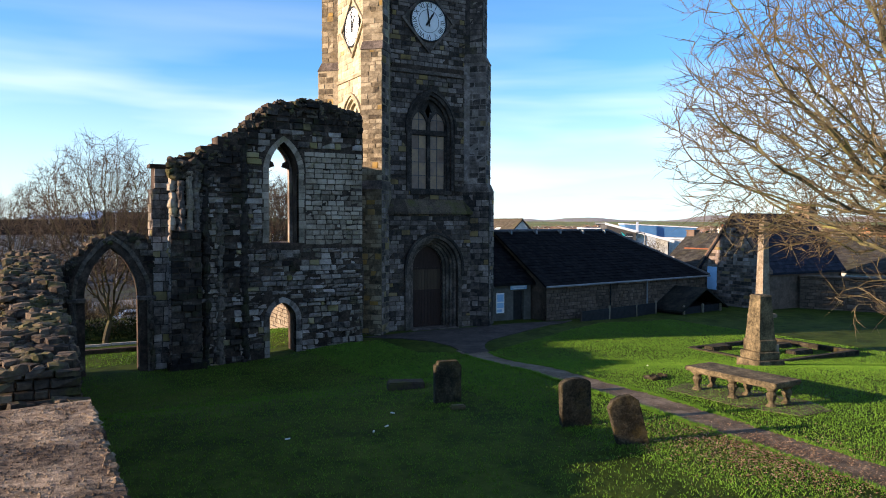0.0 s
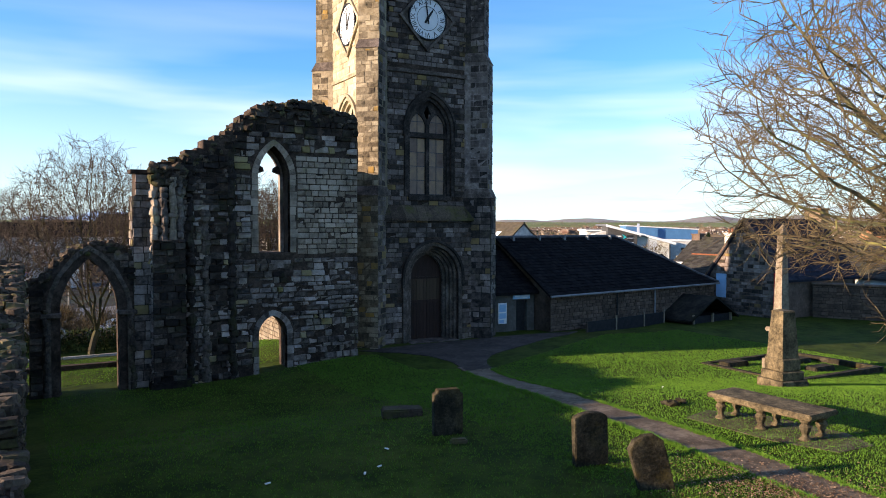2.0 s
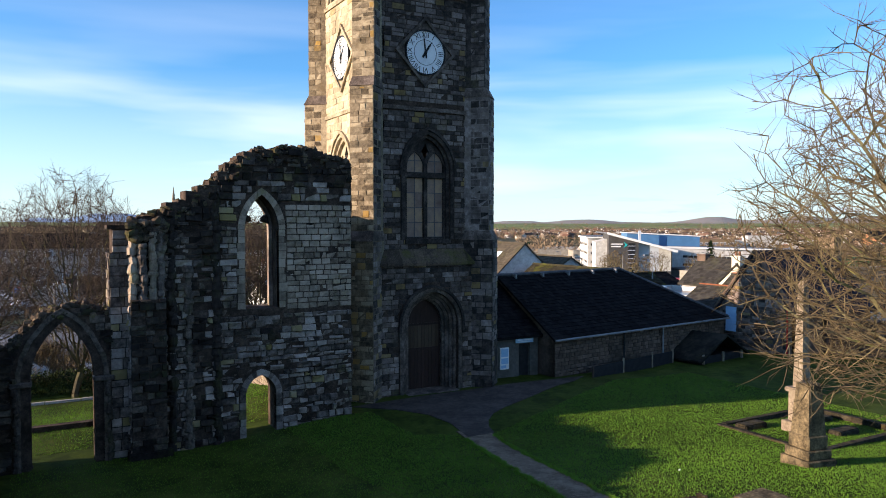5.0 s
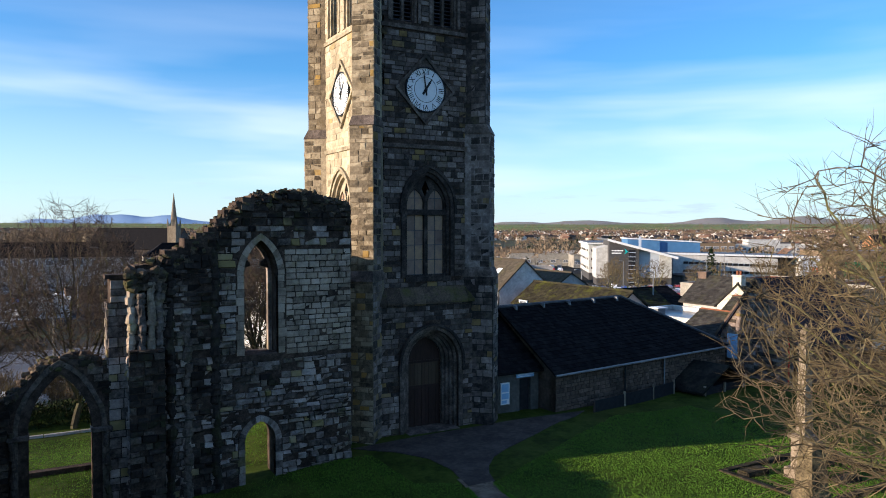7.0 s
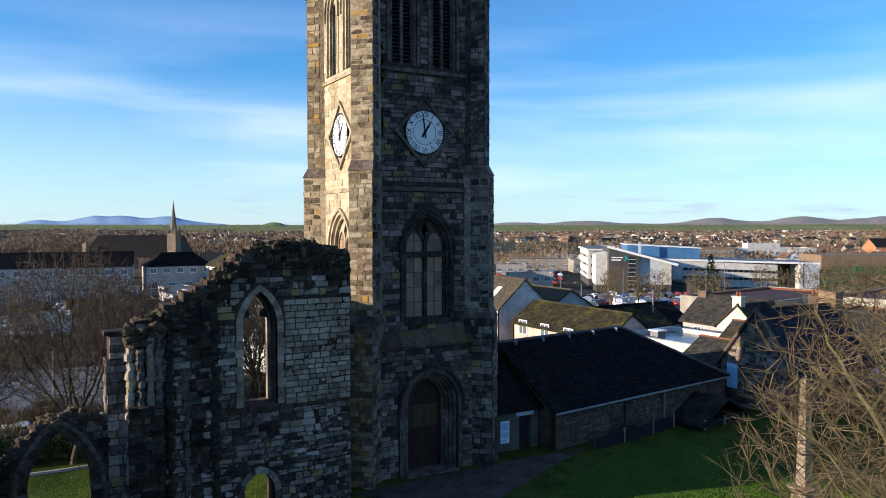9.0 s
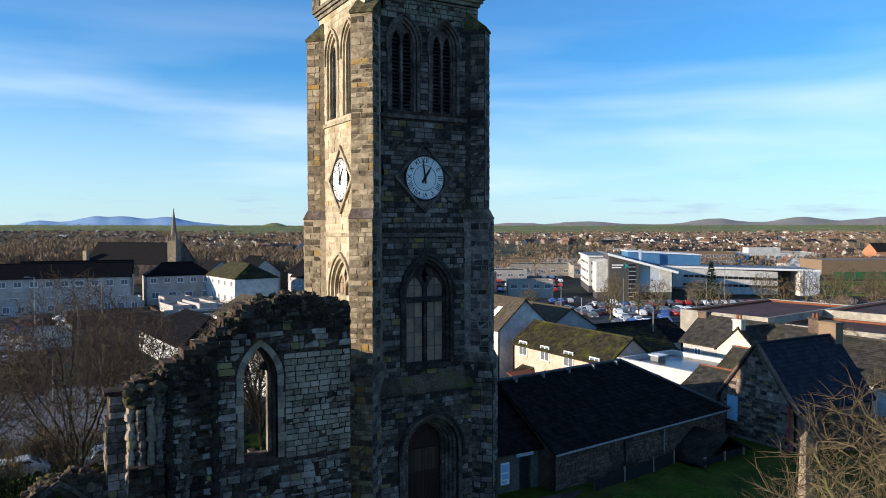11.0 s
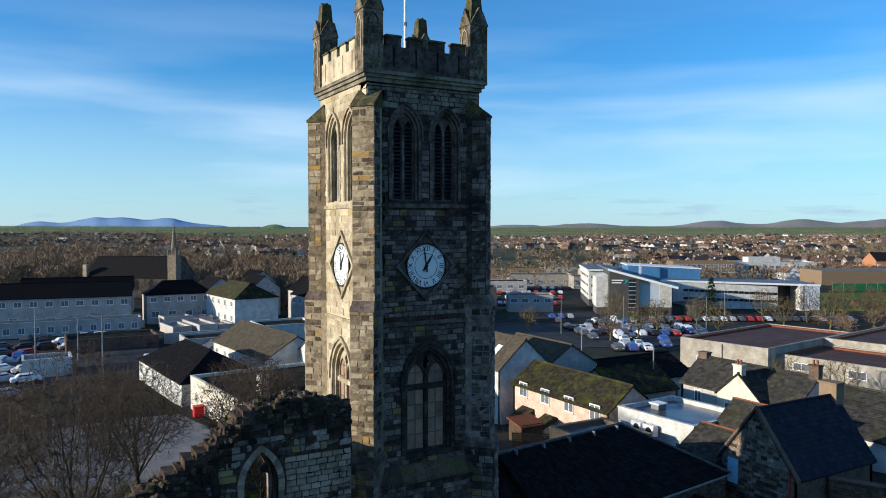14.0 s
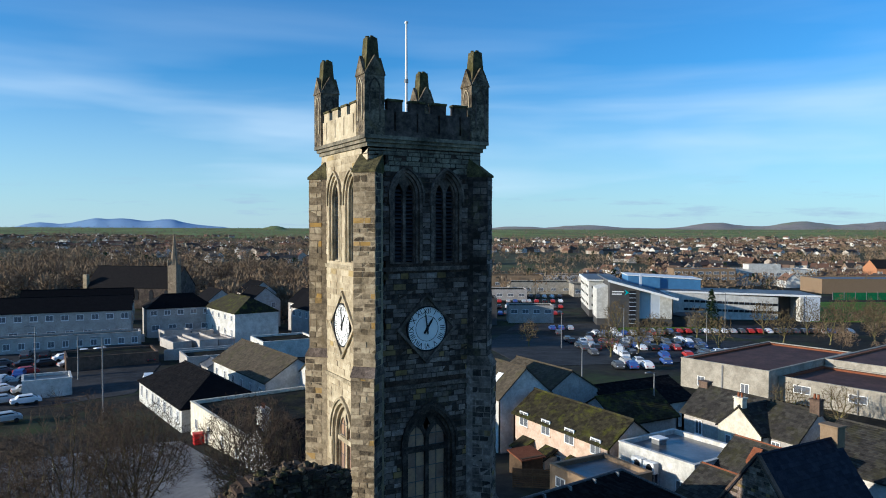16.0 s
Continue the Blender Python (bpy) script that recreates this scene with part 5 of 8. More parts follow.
bm = BM()
ys = [-1.4 - 0.5 * i for i in range(58)]
a = []
for y in ys:
    z = flank_top(y) - 0.1
    a.append([bm.verts.new(p) for p in ((-17.5, y, -1.8), (-16.15, y, -1.8), (-16.2, y, z), (-17.45, y, z))])
for p, q in zip(a, a[1:]):
    for i in range(4):
        bm.faces.new((p[i], p[(i + 1) % 4], q[(i + 1) % 4], q[i]))
bm.faces.new(a[0][::-1])
bm.faces.new(a[-1])
bmesh.ops.recalc_face_normals(bm, faces=bm.faces[:])
fl = part("wall_core", bm, CORE, flank)
# Side stones reuse the dark rubble: the face's shade is put into the colour.
ob = lay_stones(courses(-29.5, -1.5, -1.0, 5.0, 51, h=(0.12, 0.24), w=(0.18, 0.5), inside=lambda u, z: z < flank_top(u) - 0.1), -16.17, RUBBLETOP, fl, 52, along="y", depth=(-0.02, 0.11), rough=0.022)
for v in ob.data.vertices:
    v.co.x = -32.34 - v.co.x
ob.data.flip_normals()
tagged(part("rubble_top", rubble(1500, lambda r: (lambda y: (r.uniform(-17.5, -16.15), y, flank_top(y) + r.uniform(-0.3, 0.02)))(r.uniform(-29.5, -1.5)), 53, (0.16, 0.48), 0.12), RUBBLETOP, fl), kind="stuff")
lay_stones(courses(-17.45, -16.1, 0.6, 3.4, 54, h=(0.12, 0.26), w=(0.18, 0.5)), -22.35, RUBBLETOP, fl, 55, depth=(-0.02, 0.11), rough=0.022)

# broad flat-topped wall at the end of the churchyard
capw = thing("flat_topped_wall", "broad stone wall with flat gritty weathered top", "wall")
bm = BM()
nx, ny = 14, 30
grid = []
for i in range(nx + 1):
    for j in range(ny + 1):
        u, v = -21.0 + 4.55 * i / nx, -40.0 + 10.1 * j / ny
        grid.append(bm.verts.new((u + (0.03 * noise.noise((v, 3, 0)) if i == nx else 0), v, 4.42 + 0.035 * noise.noise((u * 1.3, v * 1.3, 0)))))
for i in range(nx):
    for j in range(ny):
        k = i * (ny + 1) + j
        bm.faces.new((grid[k], grid[k + ny + 1], grid[k + ny + 2], grid[k + 1]))
ret = bmesh.ops.extrude_edge_only(bm, edges=[e for e in bm.edges if e.is_boundary])
for v in [g for g in ret["geom"] if isinstance(g, bmesh.types.BMVert)]:
    v.co.z = -0.5
bmesh.ops.recalc_face_normals(bm, faces=bm.faces[:])
GRITTOP = surface("gritty_weathered_top", [(0.07, 0.045, 0.03), (0.19, 0.13, 0.085), (0.36, 0.26, 0.175)], 2.6, 0.97, 1.0, 70, stain=(0.02, 0.015, 0.012), stain_scale=1.8, stain_amount=0.8)
part("body", bm, GRITTOP, capw)
tagged(part("loose_grit", rubble(8000, lambda r: (lambda u, v: (u, v, 4.425 + 0.035 * noise.noise((u * 1.3, v * 1.3, 0))))(r.uniform(-20.9, -16.5), -30.0 - abs(r.gauss(0, 3.2))), 61, (0.006, 0.02)), GRITTOP, capw), kind="stuff")
tagged(part("edge_stones", rubble(700, lambda r: (-16.47 + r.uniform(-0.03, 0.02), r.uniform(-40, -30), 4.41 + r.uniform(-0.06, 0.015)), 62, (0.03, 0.08)), GRITTOP, capw), kind="stuff")

# ---- churchyard things ----


def gravestone(x, y, yaw, lean, w, h, t, style, label):
    g = thing("gravestone", label, "gravestone", "gravestones on the lawn", Matrix.Translation((x, y, ground_z(x, y) - 0.12)) @ pose(0, 0, 0, 0, lean, yaw))
    h += 0.12
    if style == "round":
        pts = [(-w / 2, 0), (w / 2, 0)] + [(w / 2 * math.cos(a), h - 0.16 + 0.16 * math.sin(a)) for a in [3.1416 * i / 10 for i in range(11)]]
    elif style == "shoulder":
        pts = [(-w / 2, 0), (w / 2, 0), (w / 2, h - 0.12), (w / 2 - 0.08, h - 0.1), (w / 2 - 0.1, h), (-w / 2 + 0.1, h), (-w / 2 + 0.08, h - 0.1), (-w / 2, h - 0.12)]
    else:
        pts = [(-w / 2, 0), (w / 2, 0), (w / 2, h - 0.2), (w * 0.3, h - 0.04), (0, h), (-w * 0.3, h - 0.04), (-w / 2, h - 0.2)]
    bm = slab(pts, [], -t / 2, t / 2)
    bmesh.ops.bevel(bm, geom=[e for e in bm.edges if len(e.link_faces) == 2 and e.calc_face_angle(0) > 0.8], offset=0.018, segments=2, affect="EDGES")
    st = part("stone", bm, GRAVE, g)
    for i in range(6):
        bw = w * (0.25 + 0.12 * ((i * 7) % 4) / 3)
        part("worn_line", boxes((-bw, bw, -t / 2 - 0.004, -t / 2 + 0.002, h * 0.75 - i * 0.085, h * 0.75 - i * 0.085 + 0.028)), GRAVE, st)
    return g


gravestone(-6.2, -18.75, -12, 0, 0.80, 1.22, 0.26, "shoulder", "upright lichened sandstone gravestone with squared shoulders")
gravestone(-4.46, -22.5, -14, -2, 0.84, 1.25, 0.22, "round", "broad dark gravestone with rough rounded top")
gravestone(-4.28, -24.44, -22, -15, 0.76, 1.2, 0.22, "peak", "leaning gravestone with low pointed top")
for x, y, s in ((-6.2, -16.0, 0.6), (-6.35, -19.6, 0.22)):
    b = thing("fallen_slab", "low dark fallen stone lying in the grass", "stone", m=Matrix.Translation((x, y, ground_z(x, y))) @ pose(0, 0, 0, 0, 0, -20))
    part("slab", soft_box(-s, s, -s * 0.5, s * 0.5, -0.05, 0.26 * min(1, s * 2), 0.04, 2), RUBBLETOP, b)
heap = thing("stone_heap", "small heap of loose stones on the lawn", "stones", m=Matrix.Translation((1.75, -19.4, ground_z(1.75, -19.4))))
rnd = random.Random(71)
for i in range(9):
    part("stone", rubble(1, lambda r: (rnd.uniform(-0.4, 0.4), rnd.uniform(-0.2, 0.2), 0.07), 710 + i, (0.15, 0.3)), GRAVE, heap)

# table tomb: a long slab on six baluster legs
tz = ground_z(2.3, -22.2)
tomb = thing("table_tomb", "long stone table tomb on six baluster legs", "table tomb", m=Matrix.Translation((1.9, -22.55, tz)) @ pose(0, 0, 0, 0, 0, -88))
bm = soft_box(-1.6, 1.6, -0.62, 0.62, 0.62, 0.76, 0.03, 2)
top = part("slab_top", bm, TOMBSTONE, tomb, "worn flat slab with moulded edge")
part("edge_moulding", soft_box(-1.48, 1.48, -0.48, 0.48, 0.55, 0.63, 0.02), TOMBSTONE, top)
leg = None
for lx in (-1.3, 0.0, 1.3):
    for ly in (-0.36, 0.36):
        me = leg or finish(lathe([(0.15, -0.1), (0.16, 0.05), (0.09, 0.12), (0.08, 0.18), (0.13, 0.3), (0.15, 0.38), (0.10, 0.46), (0.15, 0.52), (0.16, 0.57)], 10), "leg")
        leg = me
        part("leg", me, TOMBSTONE, tomb, m=Matrix.Translation((lx, ly, 0)))
sheet("bare_patch", [(0.7, -20.7), (1.9, -20.4), (2.9, -21.6), (3.2, -24.0), (2.7, -25.0), (1.4, -24.9), (0.8, -23.4)], EARTH, "bare earth under the table tomb", 0.02, "earth")

# truncated pyramid monument, and a slender obelisk beyond it
mon = thing("pedestal_monument", "tapered sandstone monument with flat broken top on stepped base", "monument", m=Matrix.Translation((8.65, -18.1, ground_z(8.65, -18.1) - 0.2)) @ pose(0, 0, 0, 0, 0, -9))
part("base", soft_box(-0.624, 0.624, -0.624, 0.624, -0.3, 0.5, 0.03), TOMBSTONE, mon)
part("step", soft_box(-0.53, 0.53, -0.53, 0.53, 0.5, 0.82, 0.03), TOMBSTONE, mon)
part("step", soft_box(-0.452, 0.452, -0.452, 0.452, 0.82, 1.3, 0.04), TOMBSTONE, mon)
bm = BM()
taper(bm, -0.39, 0.39, -0.39, 0.39, 1.3, 3.0, 0.11)
taper(bm, -0.304, 0.304, -0.304, 0.304, 3.0, 3.06, 0.05)
part("tapered_die", bm, TOMBSTONE, mon)
part("foot_stone", soft_box(0.663, 1.053, -0.312, 0.078, -0.1, 0.35, 0.05, 2), GRAVE, mon)
ob_ = thing("obelisk", "tall slender sandstone obelisk on a moulded pedestal", "monument", m=Matrix.Translation((13.8, -14.3, ground_z(13.8, -14.3) - 0.05)) @ pose(0, 0, 0, 0, 0, -6))
part("base", soft_box(-0.555, 0.555, -0.555, 0.555, -0.3, 0.5, 0.03), SANDSTONE, ob_)
part("pedestal", soft_box(-0.37, 0.37, -0.37, 0.37, 0.5, 1.75, 0.03), SANDSTONE, ob_)
part("cornice", soft_box(-0.488, 0.488, -0.488, 0.488, 1.75, 1.95, 0.05, 2), SANDSTONE, ob_)
bm = BM()
taper(bm, -0.244, 0.244, -0.244, 0.244, 1.95, 6.3, 0.1)
taper(bm, -0.17, 0.17, -0.17, 0.17, 6.3, 6.65, 0.2)
part("shaft", bm, SANDSTONE, ob_)
plot = thing("grave_kerb", "low stone kerb round a grave plot", "kerb")
for k in ((11.6, 17.6, -12.25, -12.0), (11.0, 17.6, -16.7, -16.45)):
    part("kerb_stone", boxes((k[0], k[1], k[2], k[3], ground_z(14, -14) - 0.2, ground_z(14, -14) + 0.16)), GRAVE, plot)
for k in ((11.3, 11.55, -16.45, -12.0), (17.5, 17.75, -16.7, -12.0)):
    part("kerb_stone", boxes((k[0], k[1], k[2], k[3], ground_z(14, -14) - 0.2, ground_z(14, -14) + 0.15)), GRAVE, plot)
for x, y in ((12.4, -12.9), (15.2, -15.3), (16.3, -13.4)):
    solid("grave_marker", soft_box(x - 0.7, x + 0.7, y - 0.3, y + 0.3, ground_z(x, y) - 0.1, ground_z(x, y) + 0.22, 0.05, 2), GRAVE, "flat stone grave marker inside the kerb", "grave", "markers in the plot")

# ---- hut and barn beside the tower ----


def roof_slates(bm_rows, material, parent):
    me = bpy.data.meshes.new("slating")
    me.from_pydata(bm_rows[0], [], bm_rows[1])
    return tagged(part("slating", me, material, parent), kind="stuff")


def slate_plane(p00, p10, p01, p11, nu, nv, seed, th=0.025):
    """Overlapping slates over the quad (eave left, eave right, ridge left, ridge right)."""
    rnd = random.Random(seed)
    p00, p10, p01, p11 = (Vector(p) for p in (p00, p10, p01, p11))
    n = (p10 - p00).cross(p01 - p00).normalized()
    if n.z < 0:
        n = -n
    verts, faces = [], []
    P = lambda u, v: (p00 * (1 - u) + p10 * u) * (1 - v) + (p01 * (1 - u) + p11 * u) * v
    for j in range(nv):
        v0, v1 = j / nv, min(1.0, (j + 1.25) / nv)
        sh = 0.5 * (j % 2)
        for i in range(-1, nu):
            u0, u1 = max(0.0, (i + sh) / nu), min(1.0, (i + 1 + sh) / nu)
            if u1 - u0 < 0.2 / nu:
                continue
            e = 0.02 / nu
            lift = th * rnd.uniform(0.8, 1.6)
            q = [P(u0 + e, v0), P(u1 - e, v0), P(u1 - e, v1), P(u0 + e, v1)]
            k = len(verts)
            verts += [q[0] + n * lift * 1.3, q[1] + n * lift * 1.3, q[2] + n * 0.008, q[3] + n * 0.008, q[0], q[1]]
            faces += [(k, k + 1, k + 2, k + 3), (k + 4, k + 5, k + 1, k)]
    return verts, faces


def roof_quad(p00, p10, p01, p11, th=0.12):
    bm = BM()
    q = [Vector(p) for p in (p00, p10, p11, p01)]
    hexa(bm, [v - Vector((0, 0, th)) for v in q] + q)
    bmesh.ops.recalc_face_normals(bm, faces=bm.faces[:])
    return bm


hut = thing("entrance_hut", "low stone entrance hut with slate lean-to roof against the tower", "outbuilding")
hz = -0.6
part("wall", slab([(7.0, hz), (11.1, hz), (11.1, 2.3), (7.0, 2.3)], [[(9.75, hz + 0.3), (10.55, hz + 0.3), (10.55, 1.85), (9.75, 1.85)]], 0.7, 1.0), HUTWALL, hut, "grey rendered front wall")
part("side_wall", boxes((10.8, 11.1, 1.0, 5.0, hz, 2.3)), HUTWALL, hut)
part("door", soft_box(9.78, 10.52, 0.88, 0.95, hz + 0.3, 1.82, 0.01), BLACKPAINT, hut, "dark open doorway with black door")
hr = part("roof", roof_quad((6.9, 0.45, 2.3), (11.3, 0.45, 2.3), (6.9, 4.4, 5.1), (11.3, 4.4, 5.1)), SLATE, hut)
roof_slates(slate_plane((6.9, 0.45, 2.3), (11.3, 0.45, 2.3), (6.9, 4.4, 5.1), (11.3, 4.4, 5.1), 15, 17, 81), SLATE, hr)
sg = thing("sign_board", "pale blue sign board over the hut door", "sign", m=Matrix.Translation((10.1, 0.64, 2.05)))
part("board", soft_box(-0.62, 0.62, -0.03, 0.05, -0.14, 0.14, 0.01), BLUESIGN, sg)
part("writing", boxes((-0.5, -0.1, -0.036, -0.028, 0.0, 0.06), (-0.05, 0.5, -0.036, -0.028, 0.0, 0.06), (-0.4, 0.4, -0.036, -0.028, -0.09, -0.05)), WHITEPAINT, sg)
nb = thing("notice_board", "white and blue notice board on the hut wall", "notice board", m=Matrix.Translation((8.72, 0.66, 1.1)))
part("board", soft_box(-0.3, 0.3, -0.03, 0.04, -0.62, 0.62, 0.01), FRAMEWHITE, nb)
part("panel", boxes((-0.24, 0.24, -0.04, -0.028, 0.1, 0.55), (-0.24, 0.24, -0.04, -0.028, -0.3, 0.02), (-0.24, 0.1, -0.04, -0.028, -0.55, -0.38)), BLUESIGN, nb)

barn = thing("stone_barn", "long low rubble stone hall with dark slate roof", "building", m=Matrix.Translation((11.45, -0.45, 0)) @ pose(0, 0, 0, 0, 0, 7.5))
BL, BW_, BE, BR = 17.0, 9.6, 2.15, 5.55
bw = part("wall", slab([(0, -1.6), (BL, -1.6), (BL, BE), (0, BE)], [], 0, 0.5), CORE, barn)
lay_stones(courses(0, BL, -1.3, BE - 0.02, 82, h=(0.16, 0.28), w=(0.25, 0.6)), 0.0, RUBBLEWALL, bw, 83, pieces=(0.4, 1.4))
gable = slab([(0, -1.6), (BW_, -1.6), (BW_, BE), (BW_ / 2, BR - 0.05), (0, BE)], [], 0, 0.4)
part("gable_wall", swap_xy(gable), RUBBLEWALL, barn)
part("gable_wall", swap_xy(slab([(0, -1.6), (BW_, -1.6), (BW_, BE), (0, BE)], [], BL - 0.4, BL)), RUBBLEWALL, barn)
part("back_wall", boxes((0, BL, BW_ - 0.4, BW_, -1.6, BE)), RUBBLEWALL, barn)
e = 0.25
rf = part("roof", roof_quad((-e, -e, BE), (BL + e, -e, BE), (-e, BW_ / 2, BR), (BL - 5.6, BW_ / 2, BR)), SLATE, barn)
roof_slates(slate_plane((-e, -e, BE), (BL + e, -e, BE), (-e, BW_ / 2, BR), (BL - 5.6, BW_ / 2, BR), 54, 20, 84), SLATE, rf)
part("roof", roof_quad((-e, BW_ + e, BE), (BL + e, BW_ + e, BE), (-e, BW_ / 2, BR), (BL - 5.6, BW_ / 2, BR)), SLATE, barn)
part("roof", roof_quad((BL + e, -e, BE), (BL + e, BW_ + e, BE), (BL - 5.6, BW_ / 2, BR), (BL - 5.55, BW_ / 2, BR)), SLATE, barn)
part("ridge", tube(BM(), [(-e, BW_ / 2, BR + 0.02), (BL - 5.6, BW_ / 2, BR + 0.02)], [0.11, 0.11], 6), LEAD, barn, "lead ridge roll")
for i in range(5):
    part("ridge_clip", boxes((1 + 2.4 * i, 1.12 + 2.4 * i, BW_ / 2 - 0.4, BW_ / 2 - 0.05, BR - 0.22, BR + 0.06)), METALGREY, barn)
part("hip_roll", tube(BM(), [(BL - 5.6, BW_ / 2, BR + 0.02), (BL + e, -e, BE + 0.04)], [0.1, 0.1], 6), LEAD, barn)
part("gutter", tube(BM(), [(-e, -e - 0.06, BE - 0.05), (BL + e, -e - 0.06, BE - 0.05)], [0.07, 0.07], 6), METALGREY, barn, "pale metal gutter")
part("downpipe", tube(BM(), [(9.9, -0.12, BE - 0.05), (9.9, -0.12, 0.3), (10.5, -0.2, -0.1)], [0.05, 0.05, 0.05], 6), METALGREY, barn)
part("downpipe", tube(BM(), [(6.0, -0.1, BE - 0.05), (6.0, -0.1, -0.8)], [0.05, 0.05], 6), BLACKPAINT, barn)

fence = thing("mesh_fence", "dark netting fence with timber posts before the barn", "fence", m=Matrix.Translation((13.5, -1.4, -0.75)) @ pose(0, 0, 0, 0, 0, 11))
for i, fx in enumerate((0, 2.9, 5.9, 8.2)):
    part("post", soft_box(fx - 0.05, fx + 0.05, -0.05, 0.05, -0.2, 1.45 if i else 1.3, 0.01), SANDSTONE if i else RUBBLEWALL, fence)
part("netting", boxes((0, 8.2, -0.012, 0.012, 0.05, 1.28)), BLACKPAINT, fence, "dark debris netting")
part("bottom_rail", boxes((0, 8.2, -0.04, 0.04, 0.0, 0.08)), GREYWALL, fence)

shed = thing("garden_shed", "low black pitched-roof shed behind the fence", "shed", m=Matrix.Translation((22.6, -1.6, -0.9)) @ pose(0, 0, 0, 0, 0, 7.5))
part("wall", boxes((0, 4.6, 0.3, 2.6, 0, 1.15)), BLACKPAINT, shed)
part("roof", roof_quad((-0.4, 0.0, 0.95), (2.3, -0.1, 2.45), (-0.4, 2.9, 0.95), (2.3, 2.9, 2.45)), BLACKROOF, shed)
part("roof", roof_quad((5.2, 0.0, 0.95), (2.3, -0.1, 2.45), (5.2, 2.9, 0.95), (2.3, 2.9, 2.45)), BLACKROOF, shed)
for px in (0.1, 2.3, 4.5):
    part("post", boxes((px - 0.06, px + 0.06, 0.15, 0.27, -0.1, 1.3)), SANDSTONE, shed)

# ---- trees ----


def seg(verts, faces, a, b, ra, rb, sides):
    d = b - a
    if d.length < 1e-5:
        return
    d.normalize()
    u = d.orthogonal().normalized()
    w = d.cross(u)
    k = len(verts)
    for p, r in ((a, ra), (b, rb)):
        for i in range(sides):
            t = 6.28319 * i / sides
            verts.append(p + r * (math.cos(t) * u + math.sin(t) * w))
    for i in range(sides):
        j = (i + 1) % sides
        faces.append((k + i, k + j, k + sides + j, k + sides + i))


def spike(verts, faces, a, b, r):
    """A three-sided twig that runs out to a point."""
    d = (b - a).normalized()
    u = d.orthogonal().normalized()
    w = d.cross(u)
    k = len(verts)
    verts += [a + r * u, a + r * (0.87 * w - 0.5 * u), a - r * (0.87 * w + 0.5 * u), b]
    faces.extend(((k, k + 1, k + 3), (k + 1, k + 2, k + 3), (k + 2, k, k + 3)))


